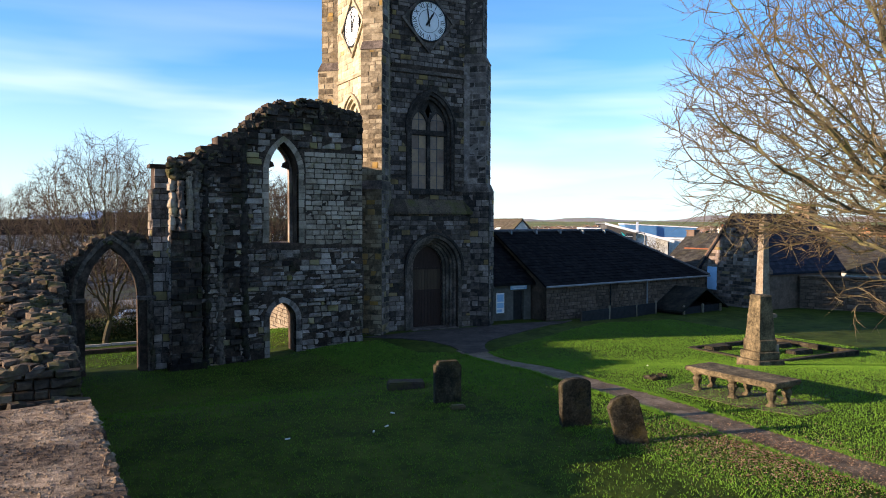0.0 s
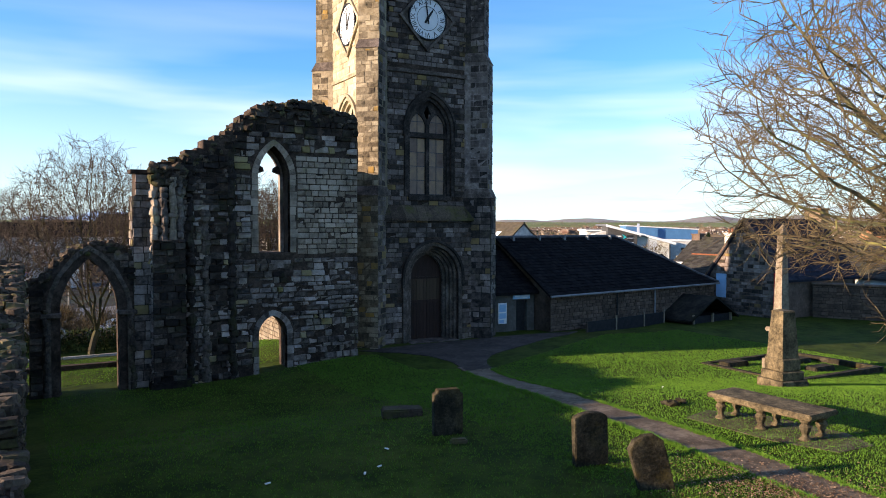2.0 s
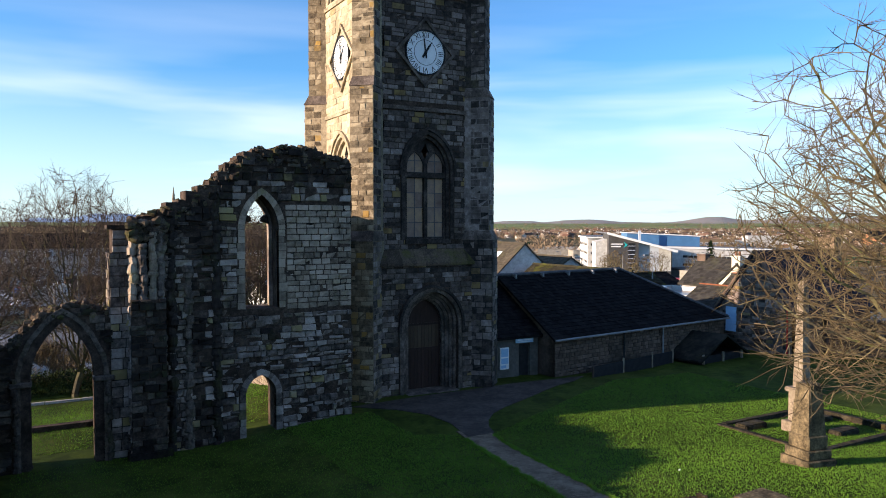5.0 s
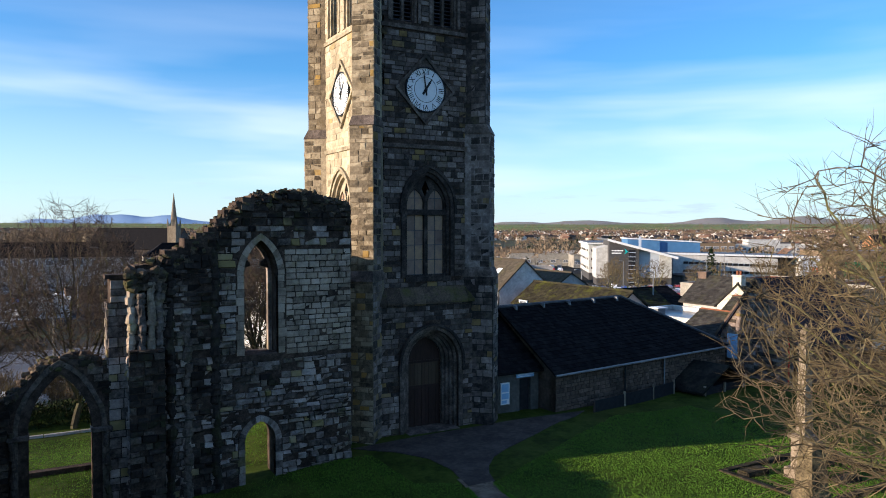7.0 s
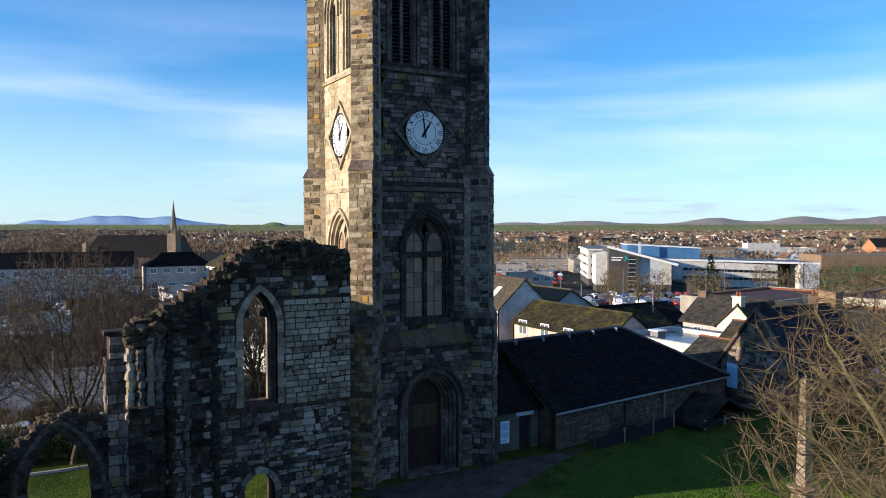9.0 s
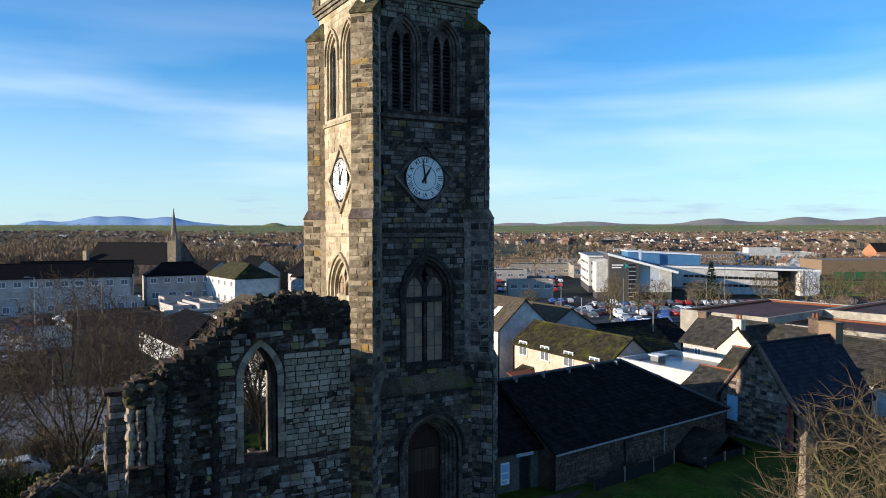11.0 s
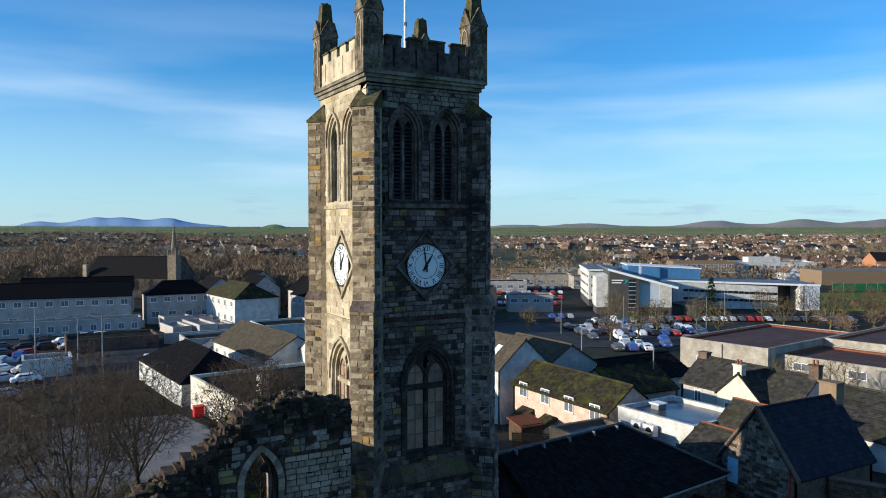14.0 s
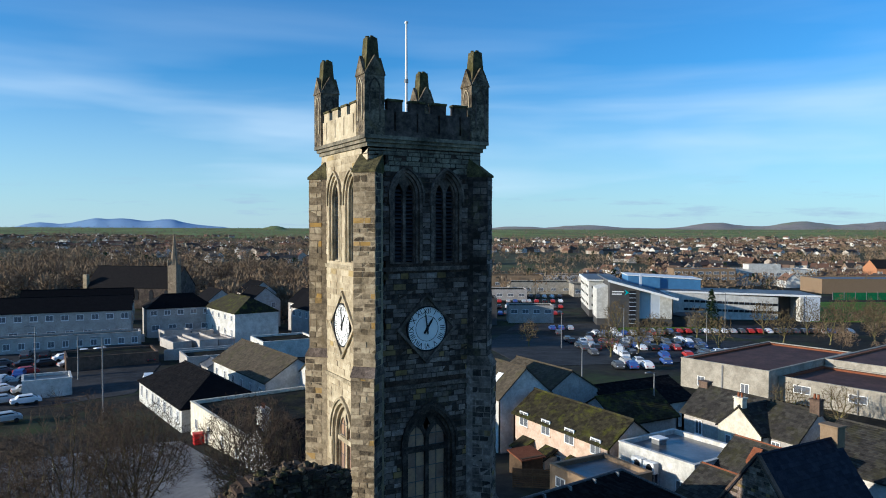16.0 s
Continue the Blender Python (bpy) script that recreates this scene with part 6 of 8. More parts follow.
def crown_tree(x, y, height, crown, seed, label, wood_mat, twig_mat, limbs=6, points=2600, step=0.34, fork_at=0.25, girth=0.3, twig=0.42, rise=0.25, twigs=3, thin=0.008, base=None):
    """A leafless tree whose branches divide towards points scattered through the crown.

    crown: the crown's centre (x, y, z from the foot) and its three half widths."""
    rnd = random.Random(seed)
    (cx, cy, cz), (rx, ry, rz) = crown
    pts = []
    while len(pts) < points:
        p = Vector((rnd.uniform(-1, 1), rnd.uniform(-1, 1), rnd.uniform(-1, 1)))
        if 0.12 < p.length < 1 and p.length + 0.35 * noise.noise(p * 2.3 + Vector((seed, 0, 0))) < 0.93:
            pts.append((cx + p.x * rx, cy + p.y * ry, cz + p.z * rz))
    goal = np.array(pts)
    nodes, parent = [np.array((0.0, 0.0, 0.0))], [-1]

    def extend(k, d, n):
        for _ in range(n):
            d = d + np.array([rnd.gauss(0, 0.10) for _ in range(3)])
            d = d / np.linalg.norm(d)
            nodes.append(nodes[k] + step * d)
            parent.append(k)
            k = len(nodes) - 1
        return k
    top = extend(0, np.array((cx * 0.25 / height, cy * 0.25 / height, 1.0)), int(height * fork_at / step))
    for i in range(limbs):
        a = 6.2832 * i / limbs + rnd.uniform(-0.4, 0.4)
        up = rnd.uniform(0.25, 1.3)
        aim = np.array((cx + 0.6 * rx * math.cos(a), cy + 0.6 * ry * math.sin(a), cz + rz * (up - 0.9))) - nodes[top]
        aim = aim / np.linalg.norm(aim) + np.array((0, 0, rise))
        extend(max(1, top - rnd.randrange(0, max(1, top // 3))), aim, int(0.35 * (rx + rz) / step / 1.4))
    near = np.full(len(goal), 1e9)
    who = np.zeros(len(goal), int)
    fresh, forks = 0, {}
    for _ in range(140):
        for k in range(fresh, len(nodes)):
            d = ((goal - nodes[k]) ** 2).sum(1)
            m = d < near
            near[m], who[m] = d[m], k
        fresh = len(nodes)
        live = near < 9e8
        if not live.any() or fresh > 26000:
            break
        v = goal[live] - np.array(nodes)[who[live]]
        way = np.zeros((fresh, 3))
        np.add.at(way, who[live], v / (np.linalg.norm(v, axis=1, keepdims=True) + 1e-9))
        for k in np.nonzero(np.abs(way).sum(1) > 1e-6)[0]:
            forks[k] = forks.get(k, 0) + 1
            if forks[k] > 3:
                continue
            d = way[k] / np.linalg.norm(way[k]) + np.array([rnd.gauss(0, 0.13) for _ in range(3)]) + np.array((0, 0, 0.08))
            nodes.append(nodes[k] + step * d / np.linalg.norm(d))
            parent.append(int(k))
        done = near < (1.25 * step) ** 2
        near[done], goal[done] = 1e9, 1e6
    n = len(nodes)
    load = np.zeros(n)
    kids = [0] * n
    for k in range(n - 1, 0, -1):
        load[k] += 0 if load[k] else 1.0
        load[parent[k]] += load[k]
        kids[parent[k]] += 1
    rad = [max(thin, float(r)) for r in girth * (np.maximum(load, 1.0) / load[0]) ** 0.47]
    wood, fine = ([], []), ([], [])
    P3 = [Vector(q) for q in nodes]
    for k in range(1, n):
        a, b = P3[parent[k]], P3[k]
        r1 = rad[k]
        r0 = rad[parent[k]] if kids[parent[k]] == 1 else min(rad[parent[k]], r1 * 1.25)
        big = r1 > max(0.016, 1.3 * thin)
        seg(*(wood if big else fine), a, b, r0, r1, 7 if r1 > 0.1 else 4 if r1 > 0.035 else 3)
        if r1 < max(0.03, 1.6 * thin):
            d = (b - a).normalized()
            for _ in range(twigs if kids[k] == 0 else rnd.choice((1, 2, twigs - 1))):
                e = (d + Vector((rnd.gauss(0, 0.5), rnd.gauss(0, 0.5), rnd.gauss(0.15, 0.45)))).normalized()
                q = a.lerp(b, rnd.random())
                q2 = q + e * twig * rnd.uniform(0.5, 1.0)
                seg(fine[0], fine[1], q, q2, thin, thin * 0.7, 3)
                for _ in range(rnd.choice((1, 2, 2))):
                    e2 = (e + Vector((rnd.gauss(0, 0.4), rnd.gauss(0, 0.4), rnd.gauss(0.12, 0.35)))).normalized()
                    spike(fine[0], fine[1], q2, q2 + e2 * twig * rnd.uniform(0.4, 0.9), thin * 0.7)
    tr = thing("tree", label, "tree", "bare trees", Matrix.Translation((x, y, ground_z(x, y) - 0.15 if base is None else base)))
    for nm, st, mt in (("trunk", wood, wood_mat), ("crown", fine, twig_mat)):
        me = bpy.data.meshes.new(nm)
        me.from_pydata(st[0], [], st[1])
        part(nm, me, mt, tr)
    return tr


crown_tree(2.8, -30.2, 14.0, ((-0.4, 0.3, 8.1), (8.9, 7.6, 5.3)), 101, "great leafless churchyard tree with lichened sunlit branches", BARK, TWIG, limbs=12, points=15000, step=0.29, fork_at=0.16, girth=0.40, twig=0.46, twigs=3, thin=0.0068)
for tx, ty, th, tw, sd in ((-12.3, 18.3, 14.3, 5.0, 102), (-7.0, 31.0, 11.0, 4.6, 107), (-17.5, 26.0, 11.0, 4.8, 104), (-0.5, 16.8, 10.6, 3.8, 103), (0.8, 25.0, 10.0, 4.2, 105)):
    crown_tree(tx, ty, th, ((0, 0, th * 0.62), (tw, tw, th * 0.40)), sd, "slender leafless tree with a rounded crown of fine dark twigs", DARKBARK, DARKTWIG, limbs=8, points=3600, step=0.34, fork_at=0.13, girth=0.22, twig=0.6, rise=1.0, twigs=4, thin=0.010)

# ---- houses ----


def house(name, label, x0, x1, y0, y1, base, eave, ridge, axis, wall_mat, roof_mat, windows=(), yaw=0.0, hip=0.0, over=0.25, gable_mat=None, category="house", group=""):
    """Walls, a gabled, hipped or flat roof and windows. windows: (side, how many, centre height, width, height), sides s, n, w, e."""
    cx, cy = (x0 + x1) / 2, (y0 + y1) / 2
    hx, hy = (x1 - x0) / 2, (y1 - y0) / 2
    h = thing(name, label, category, group, Matrix.Translation((cx, cy, 0)) @ pose(0, 0, 0, 0, 0, yaw))
    b = base - 1.0
    t = 0.3
    flat = ridge <= eave or ridge == 0
    if axis == "x":
        hl, hw = hx, hy
        T = lambda u, v, z: (u, v, z)
    else:
        hl, hw = hy, hx
        T = lambda u, v, z: (v, u, z)

    def loc(rows):
        bm = BM()
        for r in rows:
            hexa(bm, [T(*p) for p in r])
        bmesh.ops.recalc_face_normals(bm, faces=bm.faces[:])
        return bm
    wall_z = eave + (0.35 if flat else 0)
    bx = lambda u0, u1, v0, v1, z0, z1: [(u0, v0, z0), (u1, v0, z0), (u1, v1, z0), (u0, v1, z0), (u0, v0, z1), (u1, v0, z1), (u1, v1, z1), (u0, v1, z1)]
    part("wall", loc([bx(-hl, hl, -hw, -hw + t, b, wall_z)]), wall_mat, h)
    part("wall", loc([bx(-hl, hl, hw - t, hw, b, wall_z)]), wall_mat, h)
    for s in (-1, 1):
        u0, u1 = sorted((s * hl, s * (hl - t)))
        if flat or hip:
            bm = loc([bx(u0, u1, -hw + t, hw - t, b, wall_z)])
        else:
            pts = [(-hw, b), (hw, b), (hw, eave), (0, ridge - 0.05), (-hw, eave)]
            bm = slab(pts, [], u0 - s * 0.002, u1)
            for v in bm.verts:
                a, c = v.co.y, v.co.x
                v.co = T(a, c, v.co.z)
            bmesh.ops.recalc_face_normals(bm, faces=bm.faces[:])
        part("end_wall", bm, gable_mat or wall_mat, h)
    if flat:
        part("roof", loc([bx(-hl + t, hl - t, -hw + t, hw - t, eave - 0.2, eave)]), roof_mat, h)
        part("coping", loc([bx(-hl - 0.06, hl + 0.06, -hw - 0.06, -hw + t + 0.05, wall_z, wall_z + 0.08), bx(-hl - 0.06, hl + 0.06, hw - t - 0.05, hw + 0.06, wall_z, wall_z + 0.08), bx(-hl - 0.06, -hl + t, -hw + t + 0.05, hw - t - 0.05, wall_z, wall_z + 0.08), bx(hl - t, hl + 0.06, -hw + t + 0.05, hw - t - 0.05, wall_z, wall_z + 0.08)]), wall_mat, h)
    else:
        sl = (ridge - eave) / hw
        ez = eave - over * sl
        rl = hl + (over * 0.6 if not hip else -hip)
        el = hl + over * (0.6 if not hip else 1)
        for s in (-1, 1):
            rp = part("roof", roof_quad(T(-el, s * (hw + over), ez), T(el, s * (hw + over), ez), T(-rl, 0, ridge), T(rl, 0, ridge), 0.14), roof_mat, h)
            n1, n2 = int(2 * el / 0.42), int(math.hypot(hw, ridge - eave) / 0.3)
            big = math.hypot(cx, cy) > 110
            if not big:
                roof_slates(slate_plane(T(-el, s * (hw + over), ez), T(el, s * (hw + over), ez), T(-rl, 0, ridge), T(rl, 0, ridge), min(60, n1), min(24, n2), int(cx * 3 + cy) + s, 0.03), roof_mat, rp)
        if hip:
            for s in (-1, 1):
                bm = BM()
                a = [bm.verts.new(T(s * el, -hw - over, ez)), bm.verts.new(T(s * el, hw + over, ez)), bm.verts.new(T(s * rl, 0, ridge))]
                c = [bm.verts.new(v.co - Vector((0, 0, 0.14))) for v in a]
                bm.faces.new(a)
                bm.faces.new(c[::-1])
                for i in range(3):
                    bm.faces.new((a[i], a[(i + 1) % 3], c[(i + 1) % 3], c[i]))
                bmesh.ops.recalc_face_normals(bm, faces=bm.faces[:])
                part("roof_hip", bm, roof_mat, h)
        part("ridge", tube(BM(), [T(-rl, 0, ridge + 0.03), T(rl, 0, ridge + 0.03)], [0.12, 0.12], 6), roof_mat, h)
    for side, n, zc, w, wh in windows:
        span, out = (2 * hx, hy) if side in "sn" else (2 * hy, hx)
        ang = {"s": 0, "e": 90, "n": 180, "w": -90}[side]
        fr = finish(slab([(-w / 2, -wh / 2), (w / 2, -wh / 2), (w / 2, wh / 2), (-w / 2, wh / 2)], [[(-w / 2 + 0.09, -wh / 2 + 0.09), (w / 2 - 0.09, -wh / 2 + 0.09), (w / 2 - 0.09, wh / 2 - 0.09), (-w / 2 + 0.09, wh / 2 - 0.09)]], -0.06, 0.06), "window_frame")
        pn = finish(boxes((-w / 2 + 0.08, w / 2 - 0.08, -0.02, 0.02, -wh / 2 + 0.08, wh / 2 - 0.08)), "pane")
        si = finish(boxes((-w / 2 - 0.08, w / 2 + 0.08, -0.12, 0.04, -wh / 2 - 0.1, -wh / 2)), "sill")
        mu = finish(boxes((-0.03, 0.03, -0.05, 0.03, -wh / 2 + 0.09, wh / 2 - 0.09)), "mullion")
        for i in range(n):
            u = span * ((i + 0.5) / n - 0.5)
            m = pose(0, 0, 0, 0, 0, ang) @ Matrix.Translation((u, -out - 0.01, zc))
            wn = part("window", fr, FRAMEWHITE, h, m=m)
            part("pane", pn, GLASS, wn)
            part("sill", si, wall_mat if wall_mat is not GREYWALL else FRAMEWHITE, wn)
            if w > 0.8:
                part("mullion", mu, FRAMEWHITE, wn)
    return h


def chimney(h, x, y, z0, z1, material, w=0.7, pots=2):
    ch = part("chimney", soft_box(x - w / 2, x + w / 2, y - w * 0.75, y + w * 0.75, z0, z1, 0.02), material, h)
    part("chimney_cap", soft_box(x - w / 2 - 0.08, x + w / 2 + 0.08, y - w * 0.75 - 0.08, y + w * 0.75 + 0.08, z1, z1 + 0.15, 0.02), material, ch)
    for i in range(pots):
        part("chimney_pot", lathe([(0.13, z1 + 0.15), (0.11, z1 + 0.55), (0.14, z1 + 0.6)], 8, at=(x, y + (i - (pots - 1) / 2) * 0.4)), REDTILE, ch)
    return ch


# behind the barn, on the right
hall = house("church_hall", "tall gabled stone hall with steep blue slate roof", 30.2, 39.2, -2.3, 3.7, -1.5, 2.8, 6.75, "x", RUBBLEWALL, BLUESLATE, [], category="hall")
part("skew", roof_quad((-4.7, -3.35, 2.65), (-4.35, -3.35, 2.65), (-4.7, 0, 6.95), (-4.35, 0, 6.95), 0.25), RUBBLEWALL, hall)
part("skew", roof_quad((-4.7, 3.35, 2.65), (-4.35, 3.35, 2.65), (-4.7, 0, 6.95), (-4.35, 0, 6.95), 0.25), RUBBLEWALL, hall)
part("window", boxes((-4.56, -4.48, 1.5, 2.4, 0.9, 2.7)), BLUESIGN, hall, "pale blue boarded window")
# Gable faced in the darker stone to put the tower's shadow into its colour.
lay_stones(courses(-3.0, 3.0, -2.2, 7.0, 191, h=(0.2, 0.32), w=(0.3, 0.7), inside=lambda u, z: z < 2.8 + 3.95 * (1 - abs(u) / 3.0) - 0.2 and not (1.4 < u < 2.5 and 0.8 < z < 2.8)), -4.5, DARKSTONE, hall, 192, along="y")
part("downpipe", tube(BM(), [(-4.6, -2.7, 3.0), (-4.6, -2.7, -2)], [0.06, 0.06], 6), REDPAINT, hall, "dark red downpipe")
chimney(hall, 4.4, 0.2, 6.0, 7.6, TANBRICK, 0.95, 0)
annex = house("slate_annex", "low grey slate outbuilding with red clay ridge", 28.6, 36.5, 3.85, 7.6, -2, 1.4, 3.85, "y", RUBBLEWALL, GREYSLATE, category="outbuilding")
part("ridge_tiles", tube(BM(), [(0, -1.9, 3.93), (0, 1.9, 3.93)], [0.11, 0.11], 6), REDTILE, annex, "red clay ridge tiles")
annex2 = house("slate_annex", "grey slate roof with red ridge and a small red dormer", 37.0, 43.3, 5.4, 10.6, -2.5, 1.9, 4.3, "y", GREYWALL, GREYSLATE, category="outbuilding")
part("ridge_tiles", tube(BM(), [(0, -2.6, 4.38), (0, 2.6, 4.38)], [0.11, 0.11], 6), REDTILE, annex2, "red clay ridge tiles")
part("dormer", roof_quad((-1.9, -0.9, 3.15), (-1.9, 0.0, 3.15), (-0.9, -0.9, 4.15), (-0.9, 0.0, 4.15), 0.3), REDTILE, annex2, "bright red tiled dormer")
house("flat_roofed_shop", "white walled flat-roofed shop with wet grey roof", 34.4, 42.2, 10.6, 19.2, -3, 2.2, 0, "y", WHITEWALL, FLATROOF, [("w", 3, 0.3, 1.0, 1.1)], yaw=4, category="building")
for i, y in enumerate((14.6, 16.1)):
    ac = thing("air_conditioner", "white air conditioning unit on the shop wall", "air conditioner", "air conditioners", Matrix.Translation((33.85, y, 1.35)) @ pose(0, 0, 0, 0, 0, -90))
    part("casing", soft_box(-0.65, 0.65, -0.25, 0.4, -0.5, 0.5, 0.04, 2), FRAMEWHITE, ac)
    part("fan_grille", lathe([(0.36, 0), (0.36, 0.03), (0.3, 0.04)], 16), BLACKPAINT, ac, m=pose(0.12, -0.25, 0, 90, 0, 0))
vent = thing("roof_vent", "small white roof vent on the shop", "vent", m=Matrix.Translation((37.8, 17.4, 2.2)))
part("box", soft_box(-0.5, 0.5, -0.5, 0.5, 0, 0.5, 0.03), METALGREY, vent)
part("cap", soft_box(-0.65, 0.65, -0.65, 0.65, 0.5, 0.62, 0.03), FRAMEWHITE, vent)
house("flat_brick_block", "low brown brick block with wet flat roof", 26.0, 32.3, 12.8, 19.0, -3, 1.3, 0, "x", TANBRICK, FLATROOF, [("w", 2, 0.4, 1.3, 0.9)], category="building")
pink = house("pink_terrace", "pink rendered terrace with mossy tiled roof", 33.4, 39.4, 19.4, 35.2, -3.5, 2.0, 4.2, "y", PINKWALL, MOSSTILE, [("w", 4, 1.5, 1.5, 1.6), ("w", 3, -1.6, 1.4, 1.3)], category="terrace")
for y in (-3.2, 0.9, 5.0):
    part("porch", boxes((-4.6, -3.0, y - 0.9, y + 0.9, -4.5, -1.1)), CREAMWALL, pink)
    part("porch_roof", roof_quad((-4.9, y - 1.1, -1.2), (-4.9, y + 1.1, -1.2), (-3.0, y - 1.1, -0.3), (-3.0, y + 1.1, -0.3), 0.12), MOSSTILE, pink)
gableh = house("gabled_house", "white gabled house with brown tiled roof and skylights", 32.2, 39.4, 36.2, 50.0, -3.8, 3.4, 6.55, "y", WHITEWALL, BROWNTILE, [("w", 3, 1.4, 1.0, 1.2)], category="house")
part("skylight", roof_quad((-2.6, -4.2, 4.42), (-2.6, -3.2, 4.42), (-1.3, -4.2, 5.55), (-1.3, -3.2, 5.55), 0.02), FRAMEWHITE, gableh)
house("grey_shed_house", "dark roofed house behind the gabled house", 41.5, 50, 40, 52, -4, 2.0, 4.6, "y", GREYWALL, BROWNTILE, category="house")
house("dark_roofed_house", "low house with mossy dark roof", 44.5, 54, 30, 38, -4, 0.2, 2.6, "x", GREYWALL, MOSSTILE, category="house")
house("long_dark_roof", "long low building under a dark roof", 50, 64, 36.5, 46, -4.3, -0.2, 2.0, "x", GREYWALL, SLATE, category="building")
cott = house("cottage", "white stone cottage with grey slate roof and cross gable", 49.6, 56.0, 11.0, 25.4, -3.5, 2.3, 4.85, "y", GREYWALL, GREYSLATE, [("w", 3, 0.9, 1.0, 1.6)], category="cottage")
cg = house("cottage_wing", "cream gabled cottage wing with small windows", 48.4, 53.0, 14.2, 19.4, -3.5, 2.4, 4.7, "x", CREAMWALL, GREYSLATE, [("w", 2, 0.9, 0.75, 1.1)], category="cottage")
chimney(cg, -1.9, 0.2, 4.1, 5.4, CREAMWALL, 0.7)
chimney(cott, 0, 6.7, 4.4, 5.2, RUBBLEWALL, 0.8, 0)
chimney(cott, 0, -6.9, 4.4, 5.9, RUBBLEWALL, 0.7)
house("slate_house", "grey slate roofed house with skylights beside the hall", 46.4, 58.4, -6.5, 8.6, -3, 2.0, 4.7, "y", WHITEWALL, GREYSLATE, category="house")
def flat_block(name, label, x, y, length, depth, base, top, material, roof_mat, windows=()):
    """A flat-roofed store turned with its street, its west corner at x, y, with rust-red edging round the roof."""
    c, q = math.cos(radians(8.5)), math.sin(radians(8.5))
    cx, cy = x + c * length / 2 + q * depth / 2, y + q * length / 2 - c * depth / 2
    h = house(name, label, cx - length / 2, cx + length / 2, cy - depth / 2, cy + depth / 2, base, top - 0.35, 0, "x", material, roof_mat, windows, yaw=8.5, category="building")
    l2, d2 = length / 2, depth / 2
    part("roof_edging", boxes((-l2 + 0.35, l2 - 0.35, d2 - 1.1, d2 - 0.4, top - 0.36, top - 0.05), (l2 - 1.1, l2 - 0.4, -d2 + 0.4, d2 - 1.15, top - 0.36, top - 0.05)), REDTILE, h, "rust-red edging of the flat roof")
    part("downpipe", boxes((-l2 - 0.16, -l2 - 0.06, -0.1, 0.1, base - 0.8, top - 0.2)), METALGREY, h)
    return h


flat_block("supermarket", "large low cream store with rust-brown flat roof", 81.5, 54.9, 28.5, 15.4, -5, 0.95, BEIGEWALL, RUSTROOF, [("w", 2, -2.4, 1.4, 1.6)])
flat_block("supermarket_wing", "lower cream wing with dark rust-brown flat roof", 86.6, 40.4, 14.6, 24.0, -5, -0.1, BEIGEWALL, RUSTROOF, [("w", 3, -1.6, 2.6, 1.2)])
flat_block("supermarket_annex", "tall cream store annex with rust-brown flat roof", 101.6, 42.2, 32.0, 24.0, -5, 0.95, BEIGEWALL, RUSTROOF)

# on the left, below the ruin
house("grey_terrace", "long grey roughcast terrace in shade with dark roof", -30, 7.6, 156, 165, -4, 3.6, 6.6, "x", GREYWALL, SLATE, [("s", 12, 2.1, 1.6, 1.3), ("s", 10, -1.6, 1.8, 1.4)], yaw=-8, category="terrace")
house("grey_terrace", "grey roughcast terrace block with hipped dark roof", 10.5, 26, 156, 164, -4, 3.3, 6.2, "x", GREYWALL, SLATE, [("s", 5, 2.0, 1.5, 1.2), ("s", 4, -1.6, 1.8, 1.4)], hip=4, category="terrace")
house("white_terrace", "white rendered terrace with mossy hipped roofs", 25.4, 36, 137, 158, -4, 3.2, 6.3, "y", WHITEWALL, MOSSTILE, [("w", 5, 1.8, 1.2, 1.3), ("w", 5, -1.6, 1.2, 1.5)], yaw=7, hip=4, category="terrace")
house("white_hall", "white walled hall with dark slate hipped roof", 1.2, 12, 65, 87, -3.8, -0.3, 2.7, "y", WHITEWALL, SLATE, [("w", 7, -1.7, 1.0, 1.6)], yaw=6, hip=5, category="hall")
house("flat_cream_building", "cream walled building with black felt flat roof", 4.2, 20, 45, 64, -3.6, 0.4, 0, "y", CREAMWALL, BLACKROOF, [("w", 4, -1.6, 0.9, 1.3)], yaw=6, category="building")
house("brown_roofed_house", "white house with long brown tiled roof", 14.0, 24, 72, 95, -3.8, 0.4, 3.4, "y", WHITEWALL, BROWNTILE, [("w", 6, -1.4, 1.0, 1.5)], yaw=6, category="house")
house("brown_roofed_house", "white house with brown tiled gable roof", 20.5, 31, 60, 73, -3.8, 1.0, 4.4, "x", WHITEWALL, BROWNTILE, [("s", 4, -1.2, 1.2, 1.3)], category="house")
house("flat_garage", "low flat-roofed white garage block", 28, 40, 118, 128, -4, -1.4, 0, "x", WHITEWALL, BLACKROOF, category="garage")
house("yard_wall_block", "low concrete outbuildings with flat dark roofs", 11, 22, 108, 116, -4, -1.6, 0, "x", GREYWALL, BLACKROOF, category="outbuilding")
house("kiosk", "small white walled substation", -15.5, -8.5, 98, 104, -4, -1.6, 0, "x", WHITEWALL, FLATROOF, category="kiosk")
house("dormer_villa", "stone villa with dark roof and white dormers", 46, 56, 128, 142, -4, 2.6, 6.0, "y", GREYWALL, SLATE, [("w", 3, 1.4, 1.6, 1.6), ("s", 2, 1.4, 1.6, 1.6)], category="house")
house("roadside_house", "stone house with slate roof along the road", 58, 68, 170, 184, -5, 1.5, 5.0, "y", GREYWALL, SLATE, [("w", 3, 0.4, 1.2, 1.5)], category="house")
house("old_manse", "old grey house with cream gables and slate roof", -16, 12, 190, 199, -3, 2.2, 5.6, "x", GREYWALL, SLATE, yaw=-8, gable_mat=CREAMWALL, category="house")

